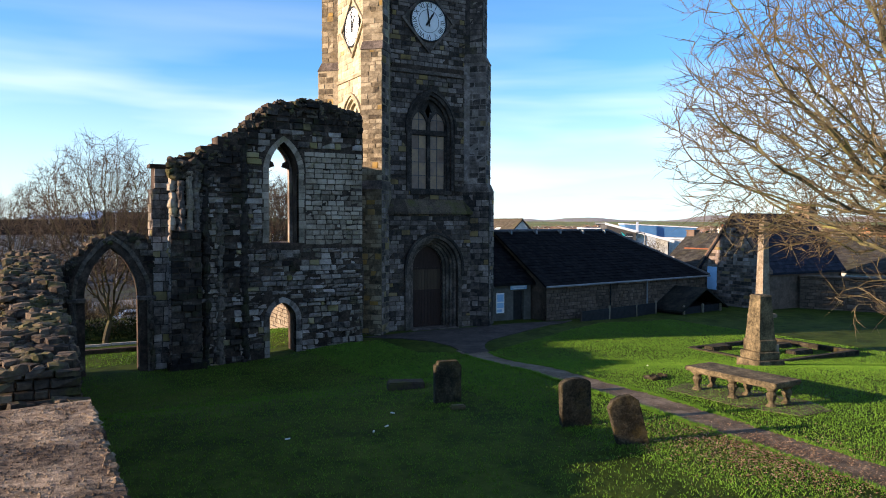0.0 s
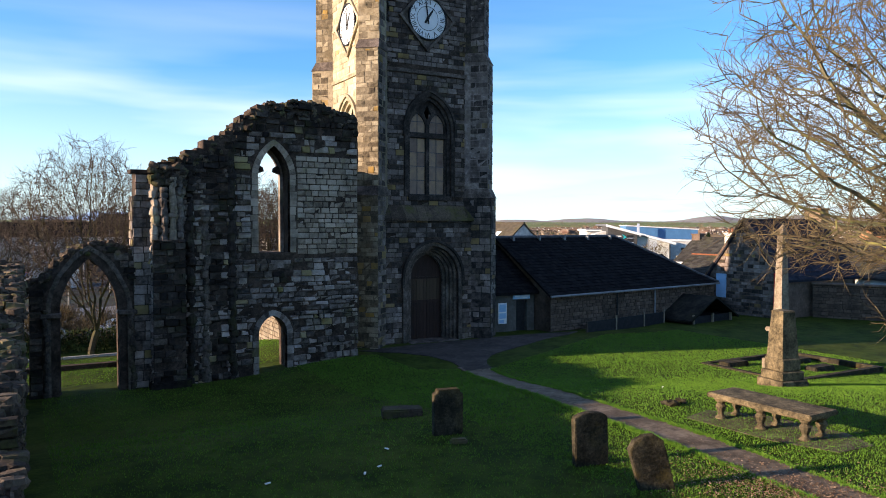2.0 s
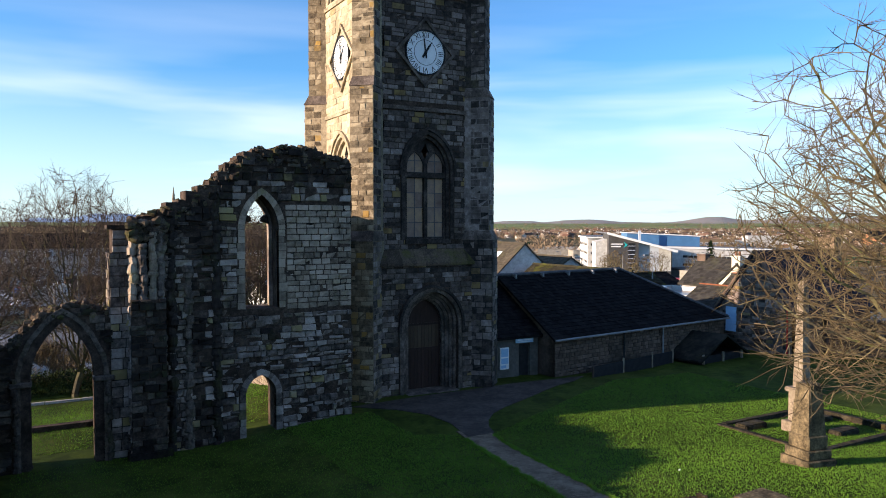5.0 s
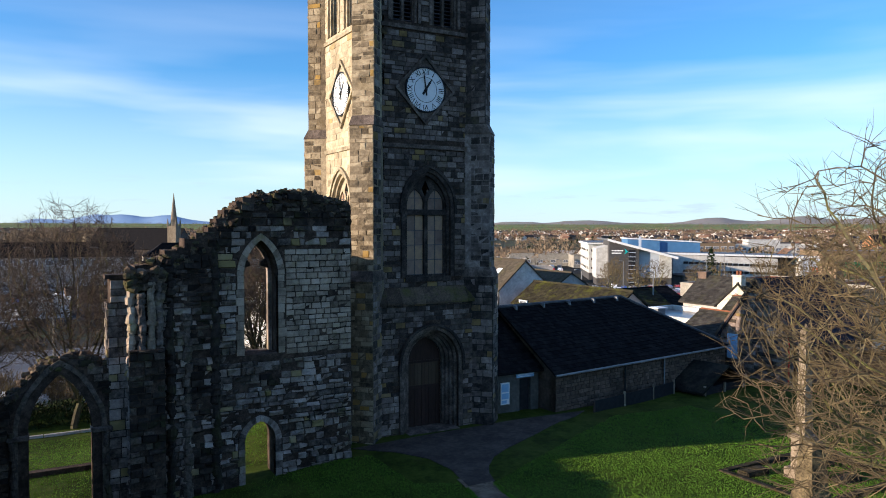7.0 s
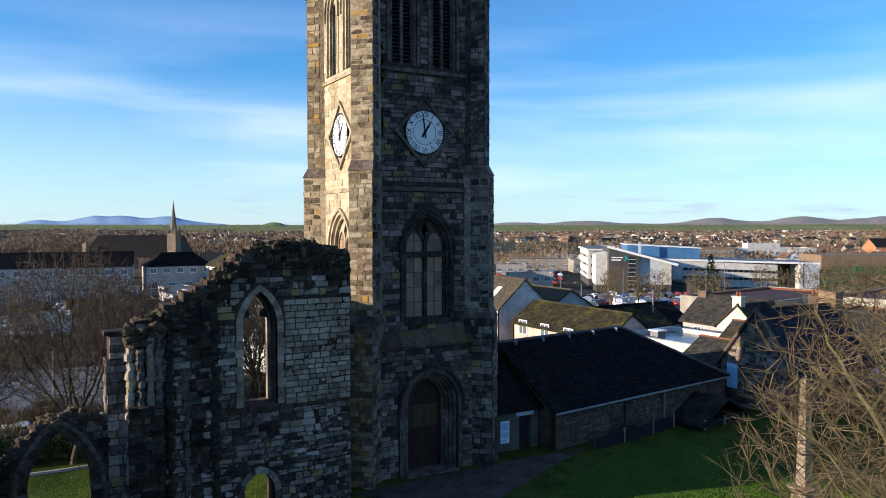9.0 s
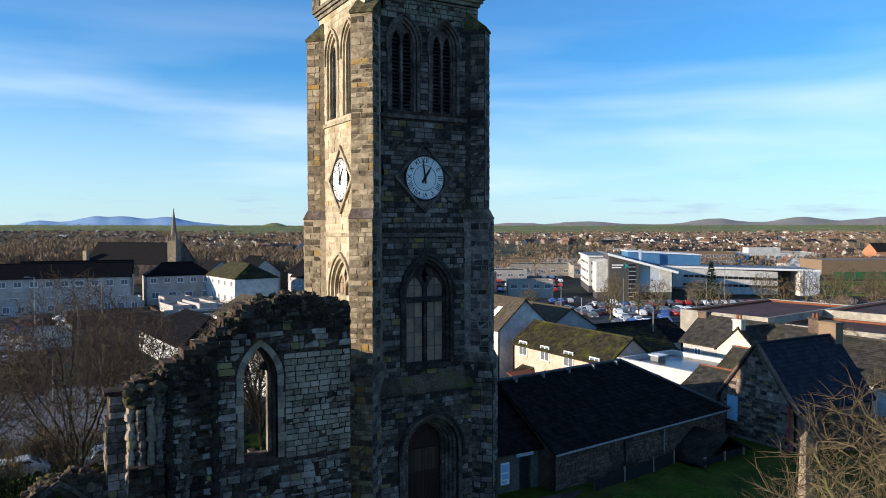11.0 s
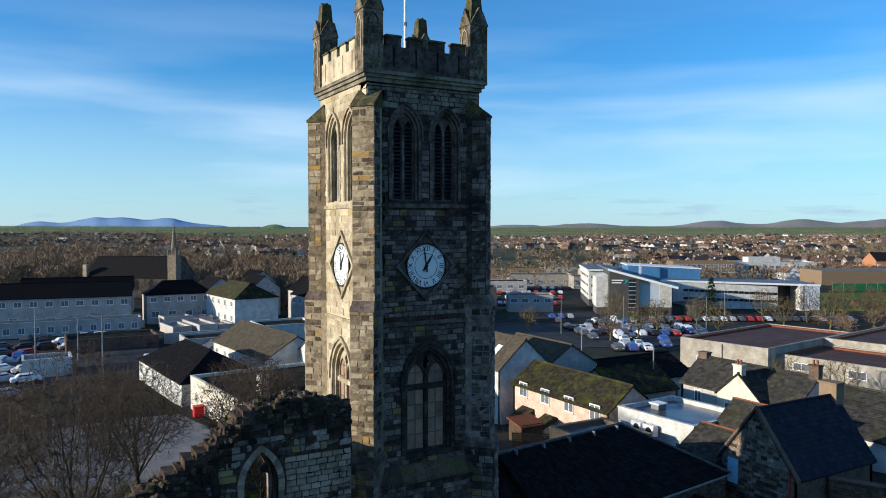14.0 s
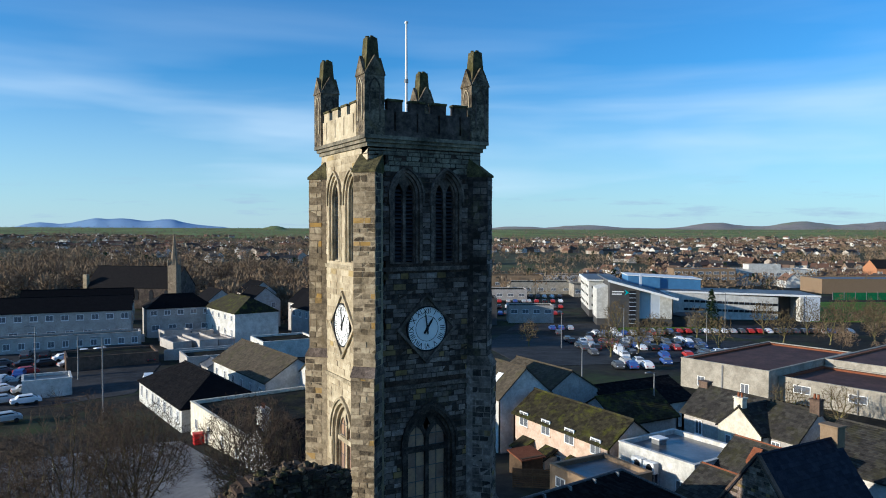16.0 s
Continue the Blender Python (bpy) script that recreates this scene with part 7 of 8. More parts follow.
# parish church with a spire
pc = house("parish_church", "large dark stone church with steep slate roof and slender spire", 3.2, 35.2, 228, 242, -3, 3.0, 9.6, "x", DARKSTONE, SLATE, [], yaw=-40, category="church")
for i in range(6):
    part("lancet", slab(arch(-13.5 + 5.4 * i, 0.7, -1.2, 1.2, 2.4, 5), [], -7.1, -6.9), DARKGLASS, pc)
st = part("steeple", boxes((15.0, 18.0, -8.5, -5.5, -4, 10.5)), SANDSTONE, pc)
bm = lathe([(1.45, 10.5), (1.15, 11.4), (0.05, 21.2)], 8, at=(16.5, -7.0))
part("spire", bm, SANDSTONE, st)
for sx, sy in ((15.1, -8.4), (17.9, -8.4), (15.1, -5.6), (17.9, -5.6)):
    part("corner_pinnacle", lathe([(0.35, 10.4), (0.3, 11.6), (0.02, 13.0)], 6, at=(sx, sy)), SANDSTONE, st)
part("gable_buttress", boxes((-16.6, -15.2, -7.5, -6.0, -4, 7.0)), OCHRESTONE, pc)

# college building
col = thing("college_building", "modern white, grey and blue college building with long wing", "building", m=Matrix.Translation((103.7, 175.5, -9.5)) @ pose(0, 0, 0, 0, 0, -35))


def block(name, u0, u1, v0, v1, z0, z1, material, label="", parent=None, z1b=None, z0b=None):
    """A block of the college; z1b and z0b: its top and underside at the right end."""
    zb, za = z1 if z1b is None else z1b, z0 if z0b is None else z0b
    return part(name, hexa(BM(), [(u0, v0, z0), (u1, v0, za), (u1, v1, za), (u0, v1, z0), (u0, v0, z1), (u1, v0, zb), (u1, v1, zb), (u0, v1, z1)]), material, parent or col, label)


block("white_wing", 49.5, 60, 28, 60, 3.2, 13.4, WHITEWALL)
block("wing_foot", 49.6, 60, 28.1, 60, 0, 3.2, CLADGREY)
block("white_wing_roof", 48.8, 61, 27.2, 61, 13.4, 13.95, FRAMEWHITE)
block("wing_roof_deck", 49.2, 60.6, 27.6, 60.6, 13.95, 14.1, GREYSHEET)
block("stair_slot", 54.4, 55.9, 27.8, 28.3, 0, 13.3, DARKGLASS)
block("grey_tower", 53.2, 62.6, 0, 16, -1, 15.4, CLADGREY, "dark grey block tower", z1b=12.7)
block("white_return", 49.6, 53.2, 4, 16, 3, 12.6, WHITEWALL, z1b=13.6)
block("return_foot", 49.7, 53.2, 4.1, 16, -1, 3, CLADGREY)
block("glazed_slot", 59.4, 61.4, -0.1, 0.2, 0, 12.4, DARKGLASS)
for i in range(9):
    block("glazing_bar", 59.3, 61.5, -0.16, 0.0, 0.6 + 1.35 * i, 0.75 + 1.35 * i, CLADPALE)
block("blue_panel", 62.6, 69.2, 1.5, 20, 3.4, 12.6, CLADPALE, z1b=10.8)
block("panel_base", 62.6, 73.0, 1.6, 20, 0, 3.4, CLADGREY)
block("white_panel", 69.2, 73.0, 1.4, 20, 3.4, 10.8, WHITEWALL, z1b=9.8)
block("tilted_roof", 52.6, 74.2, -0.9, 30, 15.4, 15.9, GREYSHEET, "tilted grey sheet roof", z1b=10.2, z0b=9.7)
block("roof_fascia", 52.6, 74.2, -1.25, -0.9, 15.2, 15.95, FRAMEWHITE, "white roof edge", z1b=10.25, z0b=9.5)
block("side_fascia", 74.2, 74.5, -1.25, 30, 9.5, 10.25, FRAMEWHITE)
block("glazed_return", 73.0, 73.3, 2.5, 19, 3.4, 9.0, DARKGLASS)
block("roof_lantern", 63.6, 89.0, 31, 46, 9, 15.3, CLADBLUE, "blue metal clad roof box", z1b=14.0)
block("lantern_edge", 63.2, 89.4, 30.6, 46.4, 15.3, 15.6, FRAMEWHITE, z1b=14.3, z0b=14.0)
block("flue", 67.0, 67.8, 27, 27.8, 9, 16.2, CLADPALE)
block("long_wing", 73.2, 112.6, 22, 40, 1.0, 10.3, WHITEWALL, "long white rendered wing", z1b=8.7)
block("long_roof", 73.2, 126.5, 21.9, 42, 10.35, 10.8, GREYSHEET, z1b=9.5, z0b=9.0)
block("roof_edge", 73.2, 126.5, 21.75, 21.9, 10.2, 10.85, FRAMEWHITE, z1b=9.55, z0b=8.9)
block("wing_base", 73.2, 112.6, 22.3, 40, 0, 1.0, CLADGREY)
block("recess_wall", 112.6, 119.5, 30, 41, 0, 8.8, CLADGREY)
block("end_frame", 119.5, 120.6, 21, 41, 0, 9.1, WHITEWALL)
block("end_block", 120.6, 126.0, 21.2, 42, 0, 9.0, CLADPALE, z1b=8.8)
# Dark block added to paint the shade at this end of the wing.
block("shaded_link", 73.4, 77.0, 19.5, 22, 0, 9.2, DARKGLASS)
part("pavilion", lathe([(6.0, 0), (6.0, 3.6), (6.6, 3.7), (6.6, 4.1)], 20, at=(81, 9)), CLADGREY, col, "low round entrance pavilion")
block("pavilion_link", 71, 80, 5, 14, 0, 3.5, CLADGREY)
for i in range(3):
    block("foot_window", 64.0 + 2.9 * i, 65.6 + 2.9 * i, 1.45, 1.65, 1.2, 2.5, DARKGLASS)
wnm = finish(boxes((-0.78, 0.78, -0.12, 0.05, -0.4, 0.4)), "pane")
for z, dz in ((7.3, 0.037), (4.5, 0.03)):
    for i in range(17):
        part("window", wnm, DARKGLASS, col, m=Matrix.Translation((82.0 + i * 1.85, 21.92, z - dz * 1.85 * i)))
for z in (4.9, 8.1, 11.2):
    for u in (51.0, 52.9, 57.4, 59.0):
        part("window", wnm, DARKGLASS, col, m=Matrix.Translation((u, 27.9, z)) @ Matrix.Diagonal((0.75, 1, 1.1, 1)))
    for v in (32, 37, 42, 47, 52, 57):
        part("window", wnm, DARKGLASS, col, m=Matrix.Translation((49.45, v, z)) @ pose(0, 0, 0, 0, 0, -90))
part("sign_panel", boxes((54.0, 57.6, -0.12, 0.02, 11.9, 12.25), (54.0, 57.0, -0.12, 0.02, 11.1, 11.45)), FRAMEWHITE, col, "white sign strokes")
part("sign_arrow", slab([(57.9, 10.9), (59.2, 11.8), (57.9, 12.8), (58.4, 11.8)], [], -0.12, 0.02), TEAL, col, "teal arrow shape")
house("school_block", "low white school block with grey roof behind the college", 322, 376, 233, 251, -10, -0.4, 0, "x", WHITEWALL, GREYSHEET, [("s", 14, -2.6, 2.8, 1.5), ("s", 14, -5.6, 2.8, 1.5)], yaw=-29.5, category="building")
house("roof_plant_room", "white plant room above the school block", 340, 358, 238, 246, -3, 2.2, 0, "x", WHITEWALL, GREYSHEET, yaw=-29.5, category="building")
house("brick_sports_hall", "brown brick sports hall with flat roof", 325, 372, 175, 197, -10, -2.2, 0, "x", TANBRICK, GREYSHEET, yaw=-29.5, category="building")
house("brick_school", "brick and white school wing", 294, 328, 246, 258, -10, 0.4, 0, "x", TANBRICK, FLATROOF, [("s", 8, -1.6, 3.0, 1.5), ("s", 8, -4.6, 3.0, 1.5)], yaw=-29.5, category="building")
house("red_brick_school", "old red brick building with slate roof beyond the field", 405, 435, 200, 214, -8, 0.5, 5.0, "x", BRICKRED, SLATE, [("s", 6, -2.5, 1.6, 2.0)], yaw=-29.5, category="building")
net = thing("sports_fence", "tall green netting fence of the sports field", "fence", m=Matrix.Translation((297, 166, -9.4)) @ pose(0, 0, 0, 0, 0, -29.5))
for i in range(12):
    part("post", boxes((i * 5 - 0.1, i * 5 + 0.1, -0.1, 0.1, -1, 4.2)), METALGREY, net)
part("netting", boxes((0, 55, -0.03, 0.03, 0, 3.8)), GREENNET, net)
house("low_grey_shop", "low grey flat-roofed shop beside the far car park", 126, 141, 165, 173, -8, -3.4, 0, "x", GREYWALL, BLACKROOF, [("s", 4, -5.0, 2.2, 1.4)], yaw=-29.5, category="building")
house("dark_blue_store", "dark blue flat-roofed store with pale sign", 112, 122, 168, 180, -8, -0.5, 0, "x", CLADGREY, BLACKROOF, [("s", 1, -2.0, 4.0, 1.2)], yaw=-29.5, category="building")
for i, (d, s, w) in enumerate(((330, 0.075, 24), (360, 0.13, 30), (395, 0.09, 34), (430, 0.17, 40), (345, 0.2, 18))):
    hx0, hy0 = -15.0 + d * (0.492 + 0.870 * s), -34.0 + d * (0.870 - 0.492 * s)
    house("trade_unit", "low flat-roofed trade unit among the car parks", hx0 - w / 2, hx0 + w / 2, hy0 - 7, hy0 + 7, -9, -4.5 + (i % 3), 0, "x", (GREYWALL, BEIGEWALL, TANBRICK)[i % 3], BLACKROOF, [("s", 5, -6.5, 2.4, 1.4)], yaw=-29.5, category="building", group="trade units")
# houses and yards below the ruin
sl = house("slate_cottage", "dark slate roofed cottage with white gable and skylights", 5.0, 21, 34.5, 44.2, -3.6, -0.2, 3.2, "x", WHITEWALL, SLATE, [("s", 3, -2.0, 1.0, 1.2)], yaw=6, category="cottage")
for u in (-1.5, 2.2):
    part("skylight", roof_quad((u, -3.6, 0.82), (u + 0.8, -3.6, 0.82), (u, -2.2, 1.78), (u + 0.8, -2.2, 1.78), 0.02), GLASS, sl)
chimney(sl, -7.4, 0.0, 2.6, 4.8, WHITEWALL, 0.9)
house("garage_row", "row of low grey outbuildings before the terrace", -31, 8, 146.5, 151.5, -4, -1.2, 0, "x", GREYWALL, BLACKROOF, [("s", 14, -2.6, 1.3, 1.4)], yaw=-3, category="outbuilding")
house("dark_store", "black-roofed low store beside the car park", -8.5, 7.5, 118, 127, -4, -1.7, 0, "x", RUBBLEWALL, BLACKROOF, category="outbuilding")
for x, y, w, d, z in ((12, 133, 4, 10, -2.4), (17, 131, 4, 12, -2.0), (22, 134, 3.5, 9, -2.6), (12.5, 146, 6, 5, -1.6), (19, 147, 5, 4, -2.2)):
    house("yard_outhouse", "low pale outhouse in the yards behind the terraces", x, x + w, y, y + d, -4.5, z, 0, "y", GREYWALL, FLATROOF, yaw=7, category="outbuilding", group="outhouses")
for x, y in ((13.5, 103.5), (18.3, 104.5)):
    house("lean_to", "low lean-to with pale sheet roof", x, x + 3.6, y, y + 6.5, -4.3, -2.4, -1.5, "y", GREYWALL, GREYSHEET, yaw=6, category="outbuilding", group="lean-tos")
for x, y, z in ((47, 146, 6.0), (50, 158, 6.2), (70, 196, 5.5), (74, 212, 5.5), (40, 176, 6.0), (28, 178, 5.8), (46, 200, 6)):
    house("stone_villa", "dark stone villa with slate roof among bare trees", x, x + 9, y, y + 11, -5, z - 4.0, z - 0.5, "y", GREYWALL, SLATE, [("w", 3, z - 5.6, 1.2, 1.6), ("s", 2, z - 5.6, 1.2, 1.6)], yaw=7, category="house", group="villas")
gf = thing("garden_fence", "dark slatted timber garden fence behind the terrace", "fence", m=Matrix.Translation((24.5, 22.6, ground_z(26, 22)))@ pose(0, 0, 0, 0, 0, -38))
for i in range(5):
    part("post", boxes((i * 1.8 - 0.05, i * 1.8 + 0.05, -0.05, 0.05, -0.3, 1.9)), TIMBER, gf)
for i in range(10):
    part("slat", boxes((0, 7.2, -0.03, -0.01, 0.1 + 0.18 * i, 0.24 + 0.18 * i)), TIMBER, gf)
gs_ = thing("garden_shed", "small timber shed with red felt roof", "shed", m=Matrix.Translation((29.2, 27.0, ground_z(29, 27))))
part("wall", boxes((-1.3, 1.3, -1.1, 1.1, -0.2, 1.9)), TIMBER, gs_)
part("roof", roof_quad((-1.5, -1.3, 1.8), (1.5, -1.3, 1.8), (-1.5, 1.3, 2.3), (1.5, 1.3, 2.3)), REDTILE, gs_)

# ---- boundary wall, hedge, roads ----
bwall = thing("boundary_wall", "tall dark rubble boundary wall behind the graves", "wall", m=Matrix.Translation((33.6, -2.6, -0.9)) @ pose(0, 0, 0, 0, 0, -62))
part("wall_core", boxes((0, 34, 0, 0.5, -0.8, 3.0)), CORE, bwall)
ob = lay_stones(courses(0, 34, -0.4, 2.95, 121, h=(0.2, 0.32), w=(0.3, 0.7)), 0.0, RUBBLEWALL, bwall, 122)
part("coping", soft_box(-0.1, 34.1, -0.12, 0.62, 2.98, 3.14, 0.04), RUBBLEWALL, bwall)


def tufts(n, place, seed, h=(0.05, 0.12), w=0.012, spread=0.08):
    """Small upright blades, two to a tuft, in one mesh."""
    rnd = random.Random(seed)
    verts, faces = [], []
    for _ in range(n):
        x, y, z = place(rnd)
        for _ in range(2):
            a, hh = rnd.uniform(0, 6.28), rnd.uniform(*h)
            dx, dy = math.cos(a) * w, math.sin(a) * w
            lx, ly = rnd.gauss(0, spread), rnd.gauss(0, spread)
            k = len(verts)
            verts += [(x - dx, y - dy, z - 0.01), (x + dx, y + dy, z - 0.01), (x + lx, y + ly, z + hh)]
            faces.append((k, k + 1, k + 2))
    me = bpy.data.meshes.new("tufts")
    me.from_pydata(verts, [], faces)
    return me


def path_x(y):
    """The middle of the footpath at y."""
    for (x0, y0), (x1, y1) in zip(PATHLINE, PATHLINE[1:]):
        if y1 <= y <= y0:
            return x0 + (x1 - x0) * (y - y0) / (y1 - y0)
    return -99.0


def on_lawn(r):
    while True:
        x, y = (r.uniform(-5, 20), r.uniform(-29, -2.5)) if r.random() < 0.6 else (r.uniform(-15.5, 20), r.uniform(-34, -2.5))
        if abs(x - path_x(y)) > 0.72 and not (x > -1 and y > -8.5 + 0.5 * abs(x - 2)) :
            return (x, y, ground_z(x, y))


solid("grass", tufts(26000, lambda r: (lambda x, y: (x, y, ground_z(x, y)))(r.uniform(-17, -1), r.uniform(-0.5, 16)), 133, (0.03, 0.08), 0.012, 0.03), BLADES, "sunlit grass behind the ruin", "grass", kind="stuff")
solid("grass", tufts(250000, on_lawn, 131, (0.025, 0.065), 0.009, 0.025), BLADES, "short uneven winter lawn grass", "grass", kind="stuff")


def on_verge(r):
    while True:
        k = r.randrange(len(PATHLINE) - 1)
        (x0, y0), (x1, y1) = PATHLINE[k], PATHLINE[k + 1]
        f, s = r.random(), r.choice((-1, 1))
        x, y = x0 + (x1 - x0) * f, y0 + (y1 - y0) * f
        e = 0.67 + 0.12 * noise.noise((y * 1.7, s * 5, 0)) + r.gauss(0, 0.05)
        if y < -8.6:
            return (x + s * e, y, ground_z(x + s * e, y) + 0.015)


solid("verge_grass", tufts(14000, on_verge, 134, (0.04, 0.10), 0.012, 0.05), BLADES, "longer ragged grass along the path edges", "grass", kind="stuff")


def leaf_mesh(n, place, seed):
    rnd = random.Random(seed)
    verts, faces = [], []
    for _ in range(n):
        c = Vector(place(rnd))
        s = rnd.uniform(0.016, 0.036)
        rot = Euler((rnd.uniform(-0.5, 0.5), rnd.uniform(-0.5, 0.5), rnd.uniform(0, 6.28))).to_matrix()
        k = len(verts)
        for q in ((-1, 0, 0), (0, -0.55, 0.15), (1, 0, 0), (0, 0.55, 0.15)):
            verts.append(rot @ (Vector(q) * s) + c)
        faces.append((k, k + 1, k + 2, k + 3))
    me = bpy.data.meshes.new("leaves")
    me.from_pydata(verts, [], faces)
    return me


solid("fallen_leaves", leaf_mesh(6500, lambda r: (lambda x, y: (x, y, ground_z(x, y) + r.uniform(0.03, 0.07)))(r.gauss(-2.3, 1.0), r.gauss(-26.6, 1.4)), 132), LEAF, "brown fallen leaves scattered on the grass", "leaves", kind="stuff")
for x, y, a in ((-11.5, -20.2, 0.2), (-9.4, -20.6, 1.1), (-8.9, -20.3, 0.4), (-8.2, -19.2, 2.0), (3.8, -16.8, 0.5)):
    lt = solid("litter", soft_box(-0.07, 0.07, -0.025, 0.025, 0.0, 0.03, 0.01), FRAMEWHITE, "small white scrap of litter on the grass", "litter", "litter", m=Matrix.Translation((x, y, ground_z(x, y) + 0.02)) @ pose(0, 0, 0, 0, 0, a * 57))


def hedge(name, x0, y0, x1, y1, w, h, seed, label):
    rnd = random.Random(seed)
    verts, faces = [], []
    L = math.hypot(x1 - x0, y1 - y0)
    dx, dy = (x1 - x0) / L, (y1 - y0) / L
    for _ in range(int(L * 260)):
        u, v, z = rnd.uniform(0, L), rnd.uniform(-w / 2, w / 2), rnd.uniform(0, h) * rnd.uniform(0.92, 1.08)
        x, y = x0 + dx * u - dy * v, y0 + dy * u + dx * v
        c = Vector((x, y, ground_z(x, y) + z))
        rot = Euler((rnd.uniform(0, 6), rnd.uniform(0, 6), rnd.uniform(0, 6))).to_matrix()
        k = len(verts)
        s = rnd.uniform(0.06, 0.13)
        for q in ((-1, 0, 0), (0, -0.6, 0.1), (1, 0, 0), (0, 0.6, 0.1)):
            verts.append(rot @ (Vector(q) * s) + c)
        faces.append((k, k + 1, k + 2, k + 3))
    me = bpy.data.meshes.new("leaves")
    me.from_pydata(verts, [], faces)
    hd = thing(name, label, "hedge")
    tagged(part("foliage", me, HEDGE, hd), kind="stuff")
    return hd


hedge("hedge", -30, 21.5, -1, 18.5, 1.3, 1.5, 141, "clipped dark evergreen hedge beside the street")
kb = thing("pale_kerb", "low pale stone kerb before the hedge", "kerb")
for i in range(11):
    x = -24 + i * 2.0
    part("kerb_stone", boxes((x, x + 1.96, 16.9, 17.1, ground_z(x + 1, 17) - 0.2, ground_z(x + 1, 17) + 0.16)), GREYWALL, kb)
lw = thing("garden_wall_stub", "sunlit sandstone wall behind the small doorway", "wall")
lwc = part("wall_core", boxes((-2.9, -2.5, 4.5, 12.0, -2.8, 1.3)), CORE, lw)
lay_stones(courses(4.5, 12.0, -2.6, 1.3, 181, h=(0.18, 0.3), w=(0.25, 0.6)), -2.9, SANDSTONE, lwc, 182, along="y")
sw = thing("low_garden_wall", "low dark stone wall crossing the lawn behind the ruin", "wall")
part("wall_core", boxes((-20, -4, 3.4, 3.8, -1.8, -0.35)), CORE, sw)
PITCH = surface("sports_turf", [(0.05, 0.10, 0.012), (0.07, 0.135, 0.018), (0.09, 0.16, 0.025)], 0.1, 0.95, 0.2, 4)
ROADGREY = surface("street_asphalt_grey", [(0.10, 0.10, 0.108), (0.13, 0.13, 0.138), (0.165, 0.165, 0.17)], 0.2, 0.85, 0.15, 10, stain=(0.10, 0.10, 0.105), stain_scale=0.15, stain_amount=0.5)
sheet("street", [(-60, 30), (-30, 27), (-3, 27.5), (3.5, 34), (3.2, 43), (1.5, 60), (-8, 63), (-30, 60), (-60, 58)], ROADGREY, "broad grey asphalt street in shade", 0.05, "road", 3.0)
sheet("car_park", [(-40, 92), (0, 92), (8, 118), (8, 147), (-40, 150)], ASPHALT, "dark asphalt car park before the terraces", 0.06, "road", 5.0)
sheet("car_park", [(70, 84), (110, 72), (150, 96), (196, 118), (180, 140), (125, 165), (88, 128)], ASPHALT, "wide asphalt car park beside the college", 0.06, "road", 6.0)
sheet("road", [(40, 128), (47, 126), (66, 190), (110, 330), (102, 332), (58, 192)], ASPHALT, "narrow road leading away between houses", 0.08, "road", 5.0)
sheet("college_verge", [(134, 137), (166, 121), (178, 128), (150, 142)], PITCH, "mown grass verge before the college", 0.12, "grass", 5.0)
sheet("sports_field", [(216, 122), (264, 94), (345, 124), (278, 164)], PITCH, "bright green sports field", 0.25, "field", 8.0)

# ---- cars ----


def car(name, paint, label, van=False):
    c = thing(name, label, "car", "parked cars")
    prof = [(-2.1, 0.35), (-2.12, 0.75), (-1.95, 0.92), (-1.45, 0.98), (-1.0, 1.42), (0.85, 1.46), (1.55, 1.02), (2.0, 0.88), (2.1, 0.7), (2.08, 0.35)]
    if van:
        prof = [(-2.2, 0.4), (-2.2, 1.9), (-2.1, 2.0), (0.7, 2.0), (1.4, 1.25), (2.1, 1.05), (2.2, 0.8), (2.2, 0.4)]
    bm = slab(prof, [], -0.86, 0.86)
    for v in bm.verts:
        if v.co.z > 1.1:
            v.co.y *= 0.82
    bmesh.ops.bevel(bm, geom=[e for e in bm.edges if len(e.link_faces) == 2 and e.calc_face_angle(0) > 0.9], offset=0.06, segments=1, affect="EDGES")
    body = part("body", bm, paint, c)
    glass = slab([(-1.3, 1.02), (1.38, 1.04), (0.82, 1.38), (-0.98, 1.35)] if not van else [(0.2, 1.25), (1.3, 1.25), (0.75, 1.85), (0.2, 1.85)], [], -0.80, 0.80)
    part("side_window", glass, BLACKPAINT, body)
    part("windscreen", hexa(BM(), [(1.52, -0.7, 1.06), (1.52, 0.7, 1.06), (0.92, 0.62, 1.44), (0.92, -0.62, 1.44), (1.56, -0.7, 1.08), (1.56, 0.7, 1.08), (0.96, 0.62, 1.46), (0.96, -0.62, 1.46)]), GLASS, body)
    wheel = None
    for x in (-1.3, 1.3):
        for y in (-0.78, 0.78):
            if wheel is None:
                wheel = finish(lathe([(0.2, -0.1), (0.31, -0.09), (0.31, 0.09), (0.2, 0.1)], 12), "wheel")
            part("wheel", wheel, BLACKPAINT, c, m=Matrix.Translation((x, y, 0.31)) @ pose(0, 0, 0, 90, 0, 0))
    for y in (-0.6, 0.6):
        part("headlight", boxes((2.02, 2.11, y - 0.16, y + 0.16, 0.66, 0.8)), FRAMEWHITE, c)
        part("tail_light", boxes((-2.14, -2.08, y - 0.14, y + 0.14, 0.66, 0.85)), REDPAINT, c)
    return c


def paint(name, c):
    return surface(name, [c, tuple(v * 1.12 for v in c)], 0.5, 0.3, 0.0, 5, spec=0.6)


